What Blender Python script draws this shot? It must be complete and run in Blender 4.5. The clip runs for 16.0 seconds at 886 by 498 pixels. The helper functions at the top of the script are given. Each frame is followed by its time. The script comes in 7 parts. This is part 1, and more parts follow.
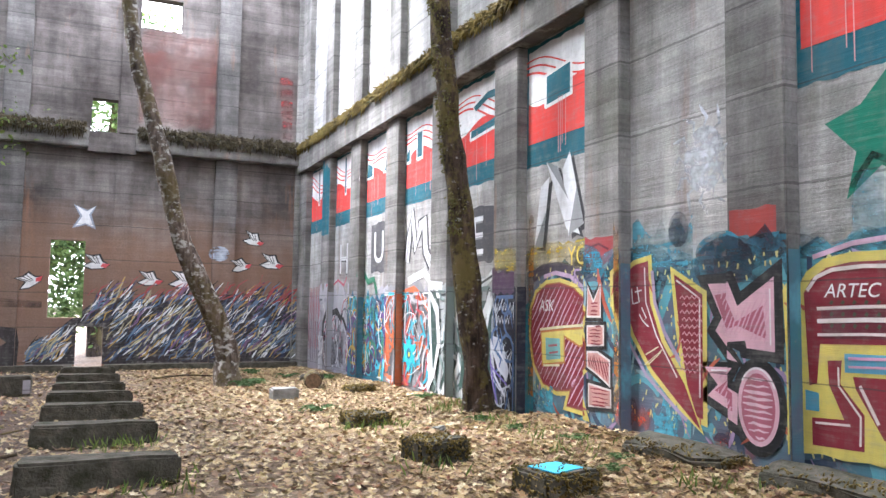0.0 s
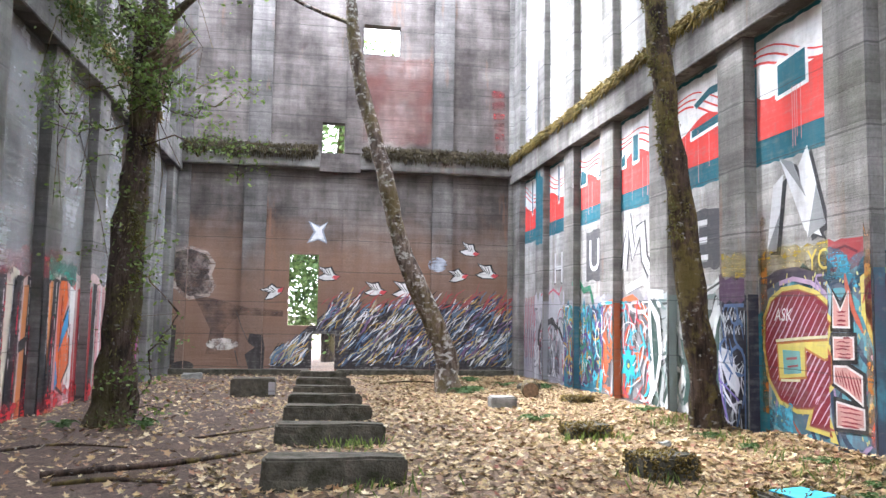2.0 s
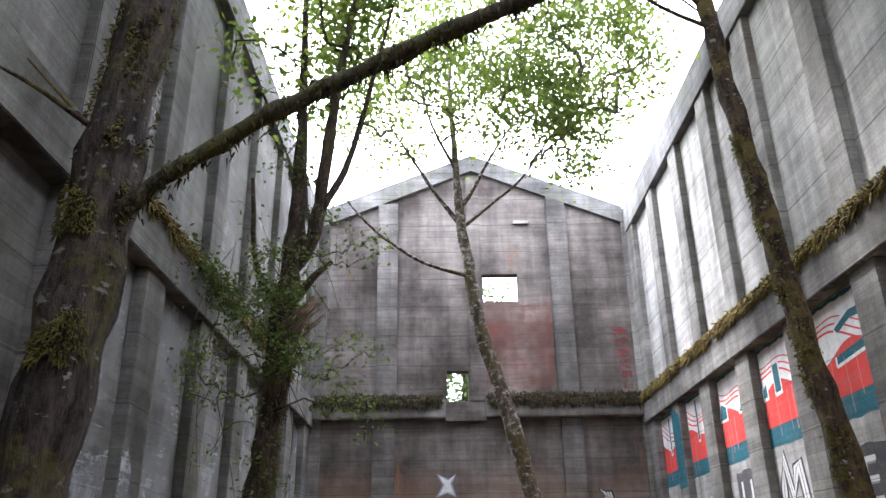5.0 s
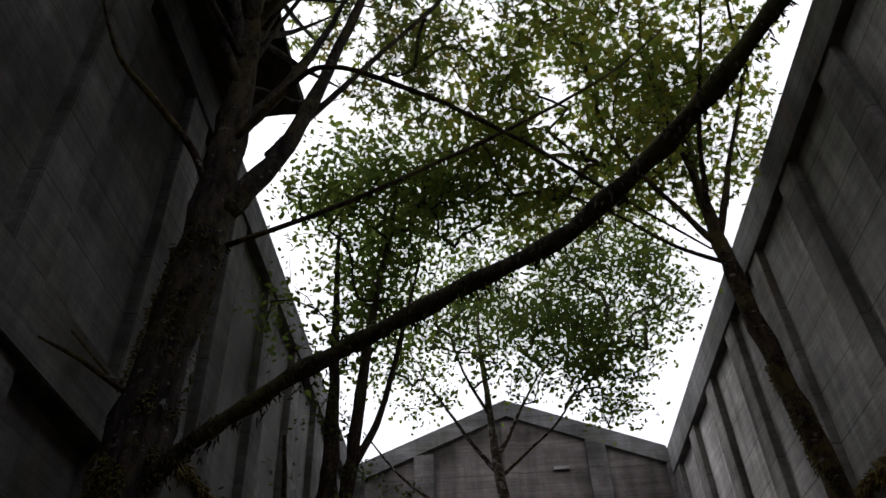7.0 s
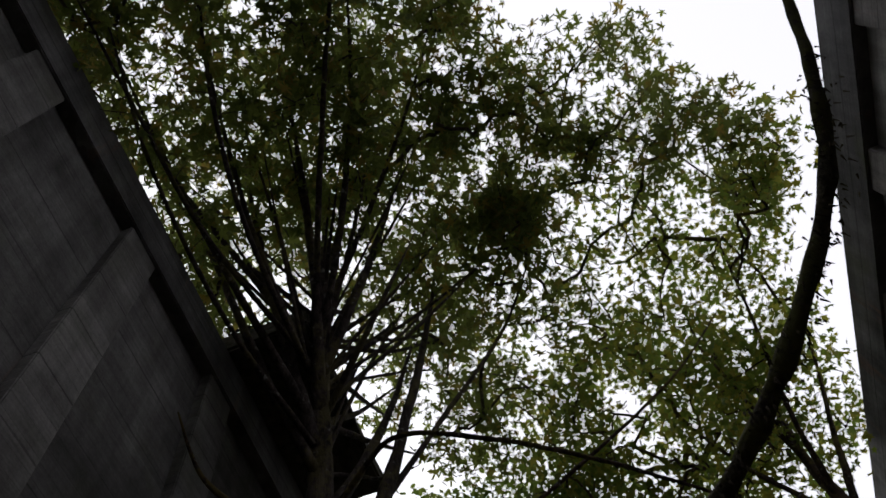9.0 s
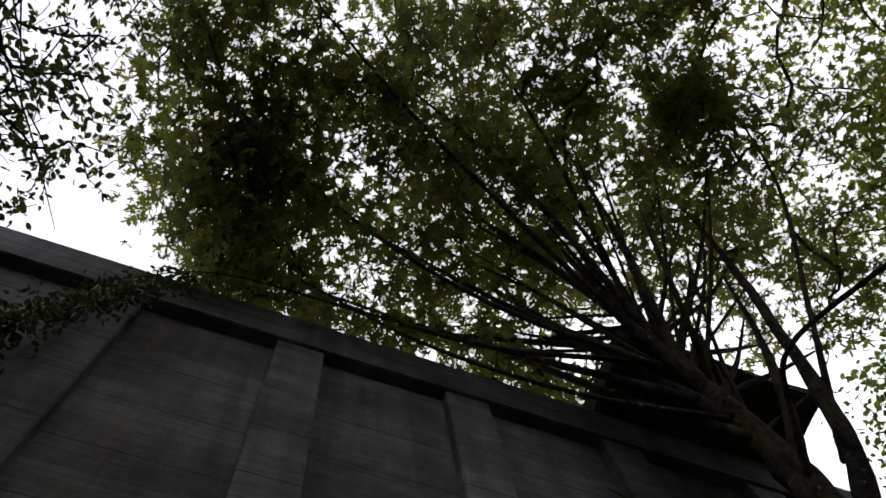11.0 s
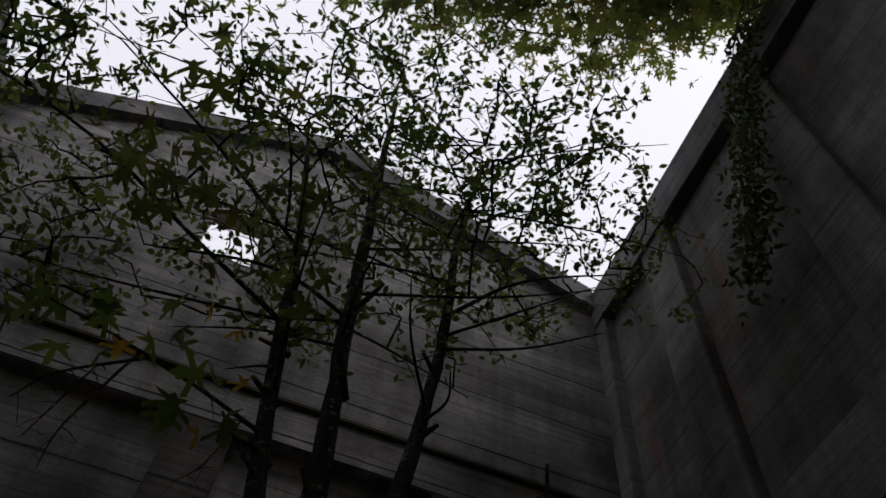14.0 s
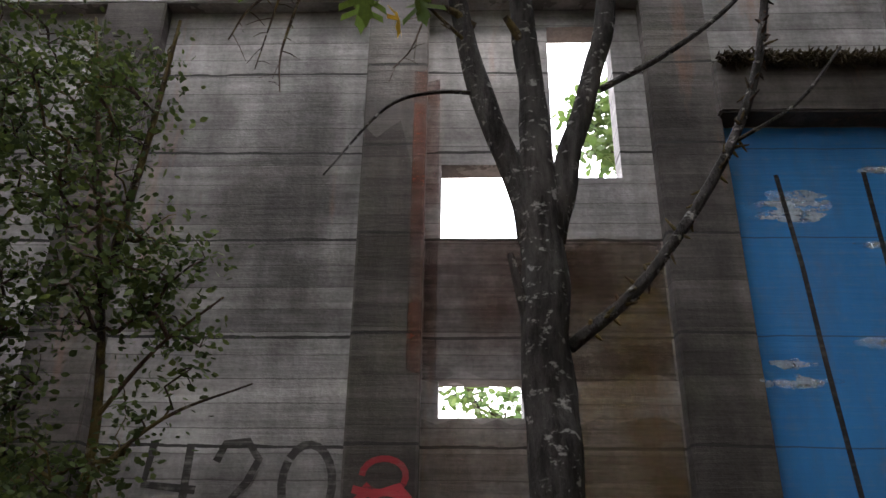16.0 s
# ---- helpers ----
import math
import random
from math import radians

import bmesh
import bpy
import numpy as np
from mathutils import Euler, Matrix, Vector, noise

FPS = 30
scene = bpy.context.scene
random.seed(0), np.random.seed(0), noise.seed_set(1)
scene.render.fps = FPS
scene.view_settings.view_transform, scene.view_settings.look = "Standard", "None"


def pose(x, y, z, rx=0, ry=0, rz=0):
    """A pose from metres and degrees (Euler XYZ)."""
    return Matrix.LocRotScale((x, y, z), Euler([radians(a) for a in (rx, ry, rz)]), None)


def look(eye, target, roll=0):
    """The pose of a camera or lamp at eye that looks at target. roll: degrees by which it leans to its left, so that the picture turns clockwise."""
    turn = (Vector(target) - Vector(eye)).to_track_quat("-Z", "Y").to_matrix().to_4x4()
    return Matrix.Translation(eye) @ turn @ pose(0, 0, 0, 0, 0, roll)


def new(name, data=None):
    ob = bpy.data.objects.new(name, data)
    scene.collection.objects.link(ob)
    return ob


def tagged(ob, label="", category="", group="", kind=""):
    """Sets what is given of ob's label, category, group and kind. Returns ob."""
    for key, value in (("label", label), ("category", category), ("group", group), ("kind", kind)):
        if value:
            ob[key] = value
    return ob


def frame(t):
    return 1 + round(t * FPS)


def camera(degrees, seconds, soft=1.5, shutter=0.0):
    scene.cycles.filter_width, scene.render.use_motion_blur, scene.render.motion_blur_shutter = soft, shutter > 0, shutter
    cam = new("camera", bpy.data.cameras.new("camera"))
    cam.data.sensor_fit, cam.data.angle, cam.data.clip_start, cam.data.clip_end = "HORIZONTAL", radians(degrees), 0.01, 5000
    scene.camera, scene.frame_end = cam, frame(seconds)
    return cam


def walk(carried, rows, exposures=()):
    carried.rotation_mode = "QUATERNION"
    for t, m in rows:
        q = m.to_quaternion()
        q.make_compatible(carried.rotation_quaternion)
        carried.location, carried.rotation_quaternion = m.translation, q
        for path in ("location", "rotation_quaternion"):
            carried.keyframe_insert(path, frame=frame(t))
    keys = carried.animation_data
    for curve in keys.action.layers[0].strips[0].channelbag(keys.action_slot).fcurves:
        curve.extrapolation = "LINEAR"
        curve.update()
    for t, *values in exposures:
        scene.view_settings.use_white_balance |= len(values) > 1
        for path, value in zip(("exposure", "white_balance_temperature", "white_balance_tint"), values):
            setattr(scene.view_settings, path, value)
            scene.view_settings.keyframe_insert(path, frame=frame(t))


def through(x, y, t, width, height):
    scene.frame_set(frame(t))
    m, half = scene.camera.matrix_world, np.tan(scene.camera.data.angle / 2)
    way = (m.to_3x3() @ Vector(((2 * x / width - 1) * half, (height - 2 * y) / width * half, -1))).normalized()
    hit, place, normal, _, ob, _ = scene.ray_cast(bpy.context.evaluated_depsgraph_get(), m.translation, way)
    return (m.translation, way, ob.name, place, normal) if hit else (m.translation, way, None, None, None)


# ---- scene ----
cam = camera(59.8, 16.0)
PATH = [
    (0.0, -0.035, -0.145, 1.516, 94.41, -0.81, -25.03),
    (0.5, -0.065, -0.105, 1.515, 94.15, -1.54, -19.99),
    (1.0, -0.088, -0.082, 1.505, 94.13, -0.91, -15.83),
    (1.5, -0.066, -0.038, 1.499, 94.83, -0.9, -11.08),
    (2.0, -0.041, -0.032, 1.497, 94.91, -0.98, -9.27),
    (2.5, -0.035, -0.022, 1.514, 95.21, -0.76, -6.4),
    (3.0, -0.044, -0.005, 1.538, 96.8, -0.74, -5.84),
    (3.5, -0.05, 0.002, 1.559, 99.64, -0.5, -4.32),
    (4.0, -0.047, 0.012, 1.59, 104.42, -0.81, -2.44),
    (4.2, -0.039, 0.022, 1.619, 106.13, -0.37, -1.74),
    (6.3, -0.024, 0.022, 1.638, 124.24, 0.85, 2.35),
    (6.5, -0.012, 0.013, 1.647, 126.25, 1.06, 2.55),
    (7.0, 0.001, 0.005, 1.645, 130.89, 2.03, 4.1),
    (7.5, 0.008, 0.012, 1.641, 135.6, 2.51, 8.23),
    (8.0, -0.002, 0.028, 1.645, 144.32, 3.53, 14.41),
    (8.5, -0.001, 0.036, 1.641, 151.75, 5.34, 14.73),
    (8.7, -0.001, 0.036, 1.641, 154.35, 5.9, 15.1),
    (10.8, 0.011, 0.026, 1.648, 165.55, 4.93, 65.14),
    (11.0, 0.01, 0.027, 1.647, 165.16, 4.89, 69.59),
    (11.5, 0.001, 0.035, 1.657, 163.89, 3.74, 83.57),
    (12.0, 0.005, 0.032, 1.648, 165.27, 2.88, 100.12),
    (12.5, 0.037, 0.037, 1.608, 163.69, -0.11, 117.89),
    (13.0, 0.063, 0.039, 1.589, 161.26, -1.53, 133.61),
    (13.5, 0.082, 0.039, 1.585, 156.9, -3.72, 147.7),
    (14.0, 0.103, 0.037, 1.601, 149.15, -4.36, 159.12),
    (14.5, 0.117, 0.034, 1.617, 139.91, -4.39, 168.91),
    (15.0, 0.113, 0.041, 1.615, 128.41, -3.58, 176.46),
    (15.5, 0.111, 0.057, 1.609, 121.53, -2.42, -179.73),
    (16.0, 0.117, 0.06, 1.613, 114.34, -0.66, -178.51),
]
EXPOSURES = [                                     # seconds, stops, kelvin, tint
    (0.0, 1.4, 5800, 13), (1.5, 1.5, 5800, 13), (3.0, 1.75, 5800, 12), (4.2, 1.65, 5800, 12), (6.3, -2.1, 6250, 14), (7.0, -2.55, 6250, 14), (8.5, -2.85, 6250, 15),
    (11.0, -2.6, 6250, 16), (12.3, -2.9, 6250, 16), (13.0, -3.0, 6250, 16), (14.0, -2.95, 6300, 16), (14.5, -2.35, 6350, 16), (15.0, -0.2, 6350, 16), (15.5, 0.45, 6350, 16), (16.0, 0.62, 6300, 16),
]
walk(cam, [(t, pose(*p)) for t, *p in PATH], EXPOSURES)

# ---- sky and sun ----
SUN_ELEVATION, SUN_AZIMUTH = 54.0, 313.0        # degrees; azimuth clockwise from north (+y)
world = bpy.data.worlds.new("world")
scene.world = world
world.use_nodes = True
wt = world.node_tree
sky = wt.nodes.new("ShaderNodeTexSky")
sky.sky_type, sky.sun_disc = "NISHITA", False
sky.sun_elevation, sky.sun_rotation = radians(SUN_ELEVATION), radians(SUN_AZIMUTH)
sky.air_density, sky.dust_density = 1.0, 6.0
pale = wt.nodes.new("ShaderNodeHueSaturation")
pale.inputs["Saturation"].default_value = 0.25
wt.links.new(sky.outputs[0], pale.inputs["Color"])
even = wt.nodes.new("ShaderNodeGamma")                     # an overcast sky: much the same brightness all over
even.inputs["Gamma"].default_value = 0.15
wt.links.new(pale.outputs[0], even.inputs["Color"])
cloud = wt.nodes.new("ShaderNodeMix")
cloud.data_type, cloud.blend_type = "RGBA", "MULTIPLY"
cloud.inputs["Factor"].default_value = 1.0
cloud.inputs[7].default_value = (39.5, 39.5, 40.2, 1)
wt.links.new(even.outputs[0], cloud.inputs[6])
wt.links.new(cloud.outputs[2], wt.nodes["Background"].inputs[0])
wt.nodes["Background"].inputs[1].default_value = 0.15
sun = new("sun", bpy.data.lights.new("sun", "SUN"))
sun.data.energy, sun.data.angle, sun.data.color = 5.0, radians(10), (1.0, 0.96, 0.90)
a, e = radians(SUN_AZIMUTH), radians(SUN_ELEVATION)
sun.matrix_world = look((20 * math.sin(a) * math.cos(e), 20 * math.cos(a) * math.cos(e), 20 * math.sin(e)), (0, 0, 0))

# ---- plan of the ruin, in metres ----
WEST, EAST, NORTH, SOUTH, EAVE = -4.19, 5.89, 22.6, -6.2, 12.29
APEX_X, APEX_Z = 0.85, 14.33
THICK = 0.35
rng = np.random.default_rng(7)


def ground_z(y):
    return -0.25 * min(1.0, max(0.0, (y - 9.0) / 13.0)) ** 1.2


# ---- materials ----
class Nodes:
    """A short way to write a node material."""

    def __init__(self, name):
        self.mat = bpy.data.materials.new(name)
        self.mat.use_nodes = True
        self.t = self.mat.node_tree
        self.bsdf = self.t.nodes["Principled BSDF"]
        self.out = self.t.nodes["Material Output"]

    def n(self, kind, inputs=None):
        node = self.t.nodes.new("ShaderNode" + kind)
        for key, value in (inputs or {}).items():
            self.put(node.inputs[key], value)
        return node

    def put(self, socket, value):
        if isinstance(value, bpy.types.NodeSocket):
            self.t.links.new(value, socket)
        else:
            socket.default_value = value

    def noise(self, scale, stretch=(1, 1, 1), detail=4.0, rough=0.6, shift=0.0):
        co = self.n("TexCoord").outputs["Object"]
        m = self.n("Mapping", {"Vector": co, "Location": (shift, shift * 1.7, shift * 0.6), "Scale": stretch})
        return self.n("TexNoise", {"Vector": m.outputs[0], "Scale": scale, "Detail": detail, "Roughness": rough}).outputs["Fac"]

    def ramp(self, fac, *stops):
        r = self.n("ValToRGB", {"Fac": fac})
        el = r.color_ramp.elements
        while len(el) < len(stops):
            el.new(0.5)
        for s, (pos, col) in zip(el, stops):
            s.position = pos
            s.color = (*col, 1) if isinstance(col, tuple) else (col, col, col, 1)
        return r.outputs[0]

    def mix(self, fac, a, b, blend="MIX"):
        m = self.n("Mix")
        m.data_type, m.blend_type = "RGBA", blend
        self.put(m.inputs["Factor"], fac)
        for socket, value in ((m.inputs[6], a), (m.inputs[7], b)):
            self.put(socket, (*value, 1) if isinstance(value, tuple) and len(value) == 3 else value)
        return m.outputs[2]

    def math(self, op, a, b=0.0):
        m = self.n("Math")
        m.operation = op
        self.put(m.inputs[0], a)
        self.put(m.inputs[1], b)
        return m.outputs[0]

    def height(self):
        return self.n("SeparateXYZ", {"Vector": self.n("TexCoord").outputs["Object"]}).outputs["Z"]

    def bump(self, height, strength=0.3, distance=0.02):
        self.put(self.bsdf.inputs["Normal"], self.n("Bump", {"Height": height, "Strength": strength, "Distance": distance}).outputs[0])

    def finish(self, color, rough=0.9):
        self.put(self.bsdf.inputs["Base Color"], color if not isinstance(color, tuple) else (*color, 1))
        self.put(self.bsdf.inputs["Roughness"], rough)
        self.bsdf.inputs["Specular IOR Level"].default_value = 0.25
        return self.mat


def concrete(name, light=(0.40, 0.385, 0.37), dark=(0.13, 0.125, 0.12), shift=0.0, wash=None, wash_top=5.2, green=0.0, along=(1, 1), board=0.4, joints=0.5, planks=0.4, streaks=0.55):
    """Board-marked concrete with lift joints, streaks and stains; wash: a thin colour over the lower part."""
    m = Nodes(name)
    z = m.height()
    boards = m.noise(2.2, (0.35 * along[0], 0.35 * along[1], 6.0), 5, 0.65, shift)
    cloud = m.noise(0.55, shift=shift + 3.1, detail=6)
    streak = m.noise(1.5, (1.6, 1.6, 0.10), 5, 0.6, shift + 9.0)
    fine = m.noise(28.0, detail=3, shift=shift)
    mottle = m.noise(3.2, (1, 1, 0.8), 6, 0.72, shift + 17)
    col = m.mix(m.ramp(cloud, (0.36, 0.0), (0.62, 1.0)), dark, light)
    col = m.mix(0.5, col, m.ramp(mottle, (0.34, 0.6), (0.64, 1.15)), "MULTIPLY")
    col = m.mix(board, col, m.ramp(boards, (0.32, 0.50), (0.62, 1.22)), "MULTIPLY")
    col = m.mix(streaks, col, m.ramp(streak, (0.36, 0.42), (0.60, 1.10)), "MULTIPLY")
    row = m.math("DIVIDE", m.math("ADD", z, m.math("MULTIPLY", m.noise(0.7, shift=shift + 43), 0.05)), 0.205)
    tone = m.n("TexWhiteNoise")
    tone.noise_dimensions = "1D"
    m.put(tone.inputs["W"], m.math("FLOOR", row))
    col = m.mix(planks, col, m.ramp(tone.outputs["Value"], (0.0, 0.62), (1.0, 1.25)), "MULTIPLY")
    seam = m.math("LESS_THAN", m.math("FRACT", row), m.math("MULTIPLY", m.noise(2.4, (1, 1, 0.3), 4, 0.7, shift + 51), 0.10))
    col = m.mix(m.math("MULTIPLY", seam, planks * 0.8), col, (0.045, 0.04, 0.036))
    rust = m.ramp(m.noise(0.9, (1.5, 1.5, 0.25), 5, 0.7, shift + 21), (0.60, 0.0), (0.74, 0.6))
    col = m.mix(rust, col, (0.24, 0.12, 0.07))
    if wash:
        lim = m.math("ADD", z, m.math("MULTIPLY", m.noise(0.8, shift=shift + 5), 2.4))
        fac = m.ramp(m.math("DIVIDE", m.math("SUBTRACT", wash_top + 1.2, lim), 2.0), (0.0, 0.0), (0.8, 0.72))
        col = m.mix(fac, col, m.mix(cloud, wash, tuple(c * 0.55 for c in wash)))
    if green:
        col = m.mix(m.ramp(m.noise(1.1, shift=shift + 31), (0.52, 0.0), (0.72, green)), col, (0.085, 0.10, 0.04))
    wob = m.math("MULTIPLY", m.noise(1.3, shift=shift + 13), 0.05)
    frac = m.math("FRACT", m.math("DIVIDE", m.math("ADD", m.math("ADD", z, wob), 0.03), 0.915))
    joint = m.math("LESS_THAN", frac, m.math("MULTIPLY", m.noise(3.0, shift=shift + 2), 0.055))
    col = m.mix(m.math("MULTIPLY", joint, joints), col, (0.03, 0.03, 0.028))
    col = m.mix(0.35, col, m.ramp(fine, (0.3, 0.55), (0.7, 1.25)), "MULTIPLY")
    h = m.math("SUBTRACT", m.math("ADD", m.math("MULTIPLY", boards, 0.7), m.math("MULTIPLY", fine, 0.3)), m.math("ADD", m.math("MULTIPLY", joint, 0.8), m.math("MULTIPLY", seam, 0.4)))
    m.bump(h, 0.55, 0.03)
    return m.finish(col, 0.92)


def plain(name, color, rough=0.85, var=0.35, scale=6.0, bump=0.0, second=None):
    m = Nodes(name)
    f = m.noise(scale, detail=5)
    g = m.noise(scale * 7, detail=2, shift=4)
    other = second or tuple(c * (1 - var) for c in color)
    col = m.mix(m.ramp(f, (0.36, 0.0), (0.66, 1.0)), color, other)
    col = m.mix(0.4, col, m.ramp(g, (0.3, 0.65), (0.7, 1.2)), "MULTIPLY")
    if bump:
        m.bump(m.math("ADD", f, m.math("MULTIPLY", g, 0.4)), 0.7, bump)
    return m.finish(col, rough)


PAINTS = {}


def paint(color, wear=0.14):
    """Sprayed or rolled paint on rough concrete: thin, streaked, worn at the board marks."""
    key = (color, wear)
    if key not in PAINTS:
        m = Nodes("paint")
        boards = m.noise(2.2, (0.35, 0.35, 9.0), 5, 0.65, 1.0)
        spots = m.noise(9.0, detail=4, shift=6)
        col = m.mix(0.55, color, m.ramp(m.noise(1.2, (1.5, 1.5, 0.4), 4, 0.6, 2.0), (0.3, 0.62), (0.7, 1.2)), "MULTIPLY")
        worn = m.ramp(m.math("ADD", m.math("MULTIPLY", boards, 0.55), m.math("MULTIPLY", spots, 0.45)), (0.50, 0.0), (0.64, 1.0))
        col = m.mix(m.math("MULTIPLY", worn, wear * 2.0), col, (0.24, 0.23, 0.21))
        dirt = m.ramp(m.noise(2.6, (1.4, 1.4, 0.35), 6, 0.7, 9.0), (0.48, 0.0), (0.78, 0.42))
        col = m.mix(dirt, col, (0.12, 0.11, 0.10))
        frac = m.math("FRACT", m.math("DIVIDE", m.math("ADD", m.height(), m.math("MULTIPLY", m.noise(1.3), 0.05)), 0.915))
        col = m.mix(m.math("MULTIPLY", m.math("LESS_THAN", frac, 0.014), 0.6), col, (0.04, 0.04, 0.04))
        m.bump(boards, 0.35, 0.02)
        PAINTS[key] = m.finish(col, 0.7)
    return PAINTS[key]


def bark(name, dark, light, moss=0.5, lichen=0.3, lichen_from=0.58, lichen_scale=13.0, moss_color=(0.085, 0.085, 0.025)):
    m = Nodes(name)
    ridges = m.noise(7.0, (1.6, 1.6, 0.35), 6, 0.7)
    patch = m.noise(1.6, (1, 1, 0.6), 5, 0.6, 5)
    col = m.mix(m.ramp(ridges, (0.40, 0.0), (0.60, 1.0)), dark, light)
    col = m.mix(0.7, col, m.ramp(m.noise(2.4, (1, 1, 0.7), 5, 0.7, 27), (0.38, 0.5), (0.6, 1.35)), "MULTIPLY")
    spots = m.ramp(m.noise(lichen_scale, (1, 1, 1.6), 5, 0.65, 11), (lichen_from, 0.0), (lichen_from + 0.06, lichen))
    col = m.mix(spots, col, (0.46, 0.45, 0.42))
    tufts = m.noise(9.0, detail=5, rough=0.7, shift=19)
    where = m.math("ADD", m.math("MULTIPLY", patch, 0.6), m.math("MULTIPLY", tufts, 0.4))
    col = m.mix(m.ramp(where, (0.49, 0.0), (0.56, moss)), col, moss_color)
    m.bump(m.math("ADD", ridges, m.math("MULTIPLY", tufts, 0.5)), 1.0, 0.05)
    return m.finish(col, 0.95)


def leaves(name, *colors, through=0.6):
    """Thin leaves that let some light through; the colour differs from leaf to leaf."""
    m = Nodes(name)
    r = m.n("NewGeometry").outputs["Random Per Island"]
    col = m.ramp(r, *[(i / max(1, len(colors) - 1), c) for i, c in enumerate(colors)])
    col = m.mix(0.4, col, m.ramp(m.noise(60.0, detail=2), (0.3, 0.6), (0.7, 1.25)), "MULTIPLY")
    m.finish(col, 0.55)
    tr = m.n("BsdfTranslucent", {"Color": m.mix(0.5, col, (1.0, 0.97, 0.45), "MULTIPLY")})
    mx = m.n("MixShader", {0: through, 1: m.bsdf.outputs[0], 2: tr.outputs[0]})
    m.t.links.new(mx.outputs[0], m.out.inputs[0])
    return m.mat


# light put into the tones: east concrete paler, north and west darker
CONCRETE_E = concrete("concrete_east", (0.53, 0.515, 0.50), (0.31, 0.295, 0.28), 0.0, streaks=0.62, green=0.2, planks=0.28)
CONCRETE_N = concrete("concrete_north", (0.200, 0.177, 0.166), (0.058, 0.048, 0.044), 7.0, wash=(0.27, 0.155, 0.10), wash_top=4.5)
CONCRETE_W_SHADED = concrete("concrete_west_shaded", (0.195, 0.189, 0.183), (0.071, 0.069, 0.066), 15.0, green=0.3)
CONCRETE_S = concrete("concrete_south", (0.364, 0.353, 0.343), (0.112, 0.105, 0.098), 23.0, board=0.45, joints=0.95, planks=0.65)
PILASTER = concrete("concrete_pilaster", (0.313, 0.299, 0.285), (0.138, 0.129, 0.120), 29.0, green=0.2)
# pilaster concrete again, darkened to hold the west side's shade
PILASTER_W_SHADED = concrete("concrete_pilaster_west_shaded", (0.24, 0.232, 0.222), (0.095, 0.09, 0.085), 47.0, green=0.25)
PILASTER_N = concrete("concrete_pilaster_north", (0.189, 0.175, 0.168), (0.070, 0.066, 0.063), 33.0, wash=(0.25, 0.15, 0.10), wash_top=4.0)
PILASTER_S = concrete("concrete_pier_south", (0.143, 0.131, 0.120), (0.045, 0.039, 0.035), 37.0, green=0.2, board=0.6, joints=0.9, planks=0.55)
COPING = concrete("concrete_coping", (0.211, 0.205, 0.205), (0.088, 0.088, 0.088), 41.0, green=0.4)
BLOCK = plain("old_concrete_block", (0.095, 0.083, 0.066), 0.95, 0.6, 6.0, 0.04, (0.03, 0.03, 0.018))
BLOCK_PALE = plain("pale_concrete_block", (0.24, 0.235, 0.22), 0.95, 0.5, 5.0, 0.02)
MOSS = plain("moss", (0.20, 0.15, 0.045), 1.0, 0.6, 3.0, 0.05, (0.075, 0.055, 0.02))
MOSS_DARK = plain("dark_moss", (0.055, 0.044, 0.02), 1.0, 0.6, 6.0, 0.05, (0.028, 0.02, 0.013))
MOSS_OLIVE = plain("olive_moss", (0.13, 0.115, 0.03), 1.0, 0.6, 5.0, 0.05, (0.05, 0.045, 0.014))
BARK_ALDER = bark("alder_bark", (0.045, 0.030, 0.022), (0.17, 0.135, 0.11), 0.7, 0.7, 0.53, 7.0, (0.085, 0.065, 0.022))
BARK_DARK = bark("dark_bark", (0.014, 0.009, 0.007), (0.065, 0.042, 0.03), 0.7, 0.45, 0.60, 8.0, (0.115, 0.09, 0.026))
BARK_IVY = bark("ivy_tree_bark", (0.016, 0.011, 0.009), (0.065, 0.045, 0.034), 0.5, 0.25, 0.60, 10.0, (0.07, 0.065, 0.022))
BARK_MAPLE = bark("maple_bark", (0.013, 0.009, 0.008), (0.058, 0.045, 0.04), 0.5, 0.35, 0.61, 6.0, (0.10, 0.085, 0.026))
WOOD_SPLIT = plain("splintered_wood", (0.23, 0.165, 0.12), 0.9, 0.6, 14.0, 0.01, (0.09, 0.055, 0.038))
BARK_MOSSY = bark("mossy_bark", (0.03, 0.025, 0.018), (0.08, 0.07, 0.045), 0.9, 0.1)
LEAF_MAPLE = leaves("maple_leaves", (0.085, 0.11, 0.034), (0.12, 0.152, 0.042), (0.155, 0.19, 0.048), (0.10, 0.125, 0.038), (0.21, 0.16, 0.04), through=0.74)
LEAF_YELLOW = leaves("turning_leaves", (0.115, 0.17, 0.035), (0.15, 0.21, 0.042), (0.25, 0.235, 0.045), (0.125, 0.18, 0.037), through=0.66)
LEAF_ALDER = leaves("alder_leaves", (0.08, 0.125, 0.034), (0.12, 0.17, 0.042), (0.17, 0.21, 0.048), through=0.72)
LEAF_SMALL = leaves("small_leaves", (0.08, 0.13, 0.04), (0.13, 0.18, 0.05), (0.18, 0.23, 0.07))
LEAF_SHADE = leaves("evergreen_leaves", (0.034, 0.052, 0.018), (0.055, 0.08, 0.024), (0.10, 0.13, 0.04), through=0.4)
LEAF_CREEPER = leaves("creeper_leaves", (0.07, 0.11, 0.03), (0.11, 0.16, 0.045), (0.16, 0.21, 0.06), through=0.45)
LEAF_GOLD = leaves("golden_leaf", (0.65, 0.42, 0.03), (0.55, 0.26, 0.03))
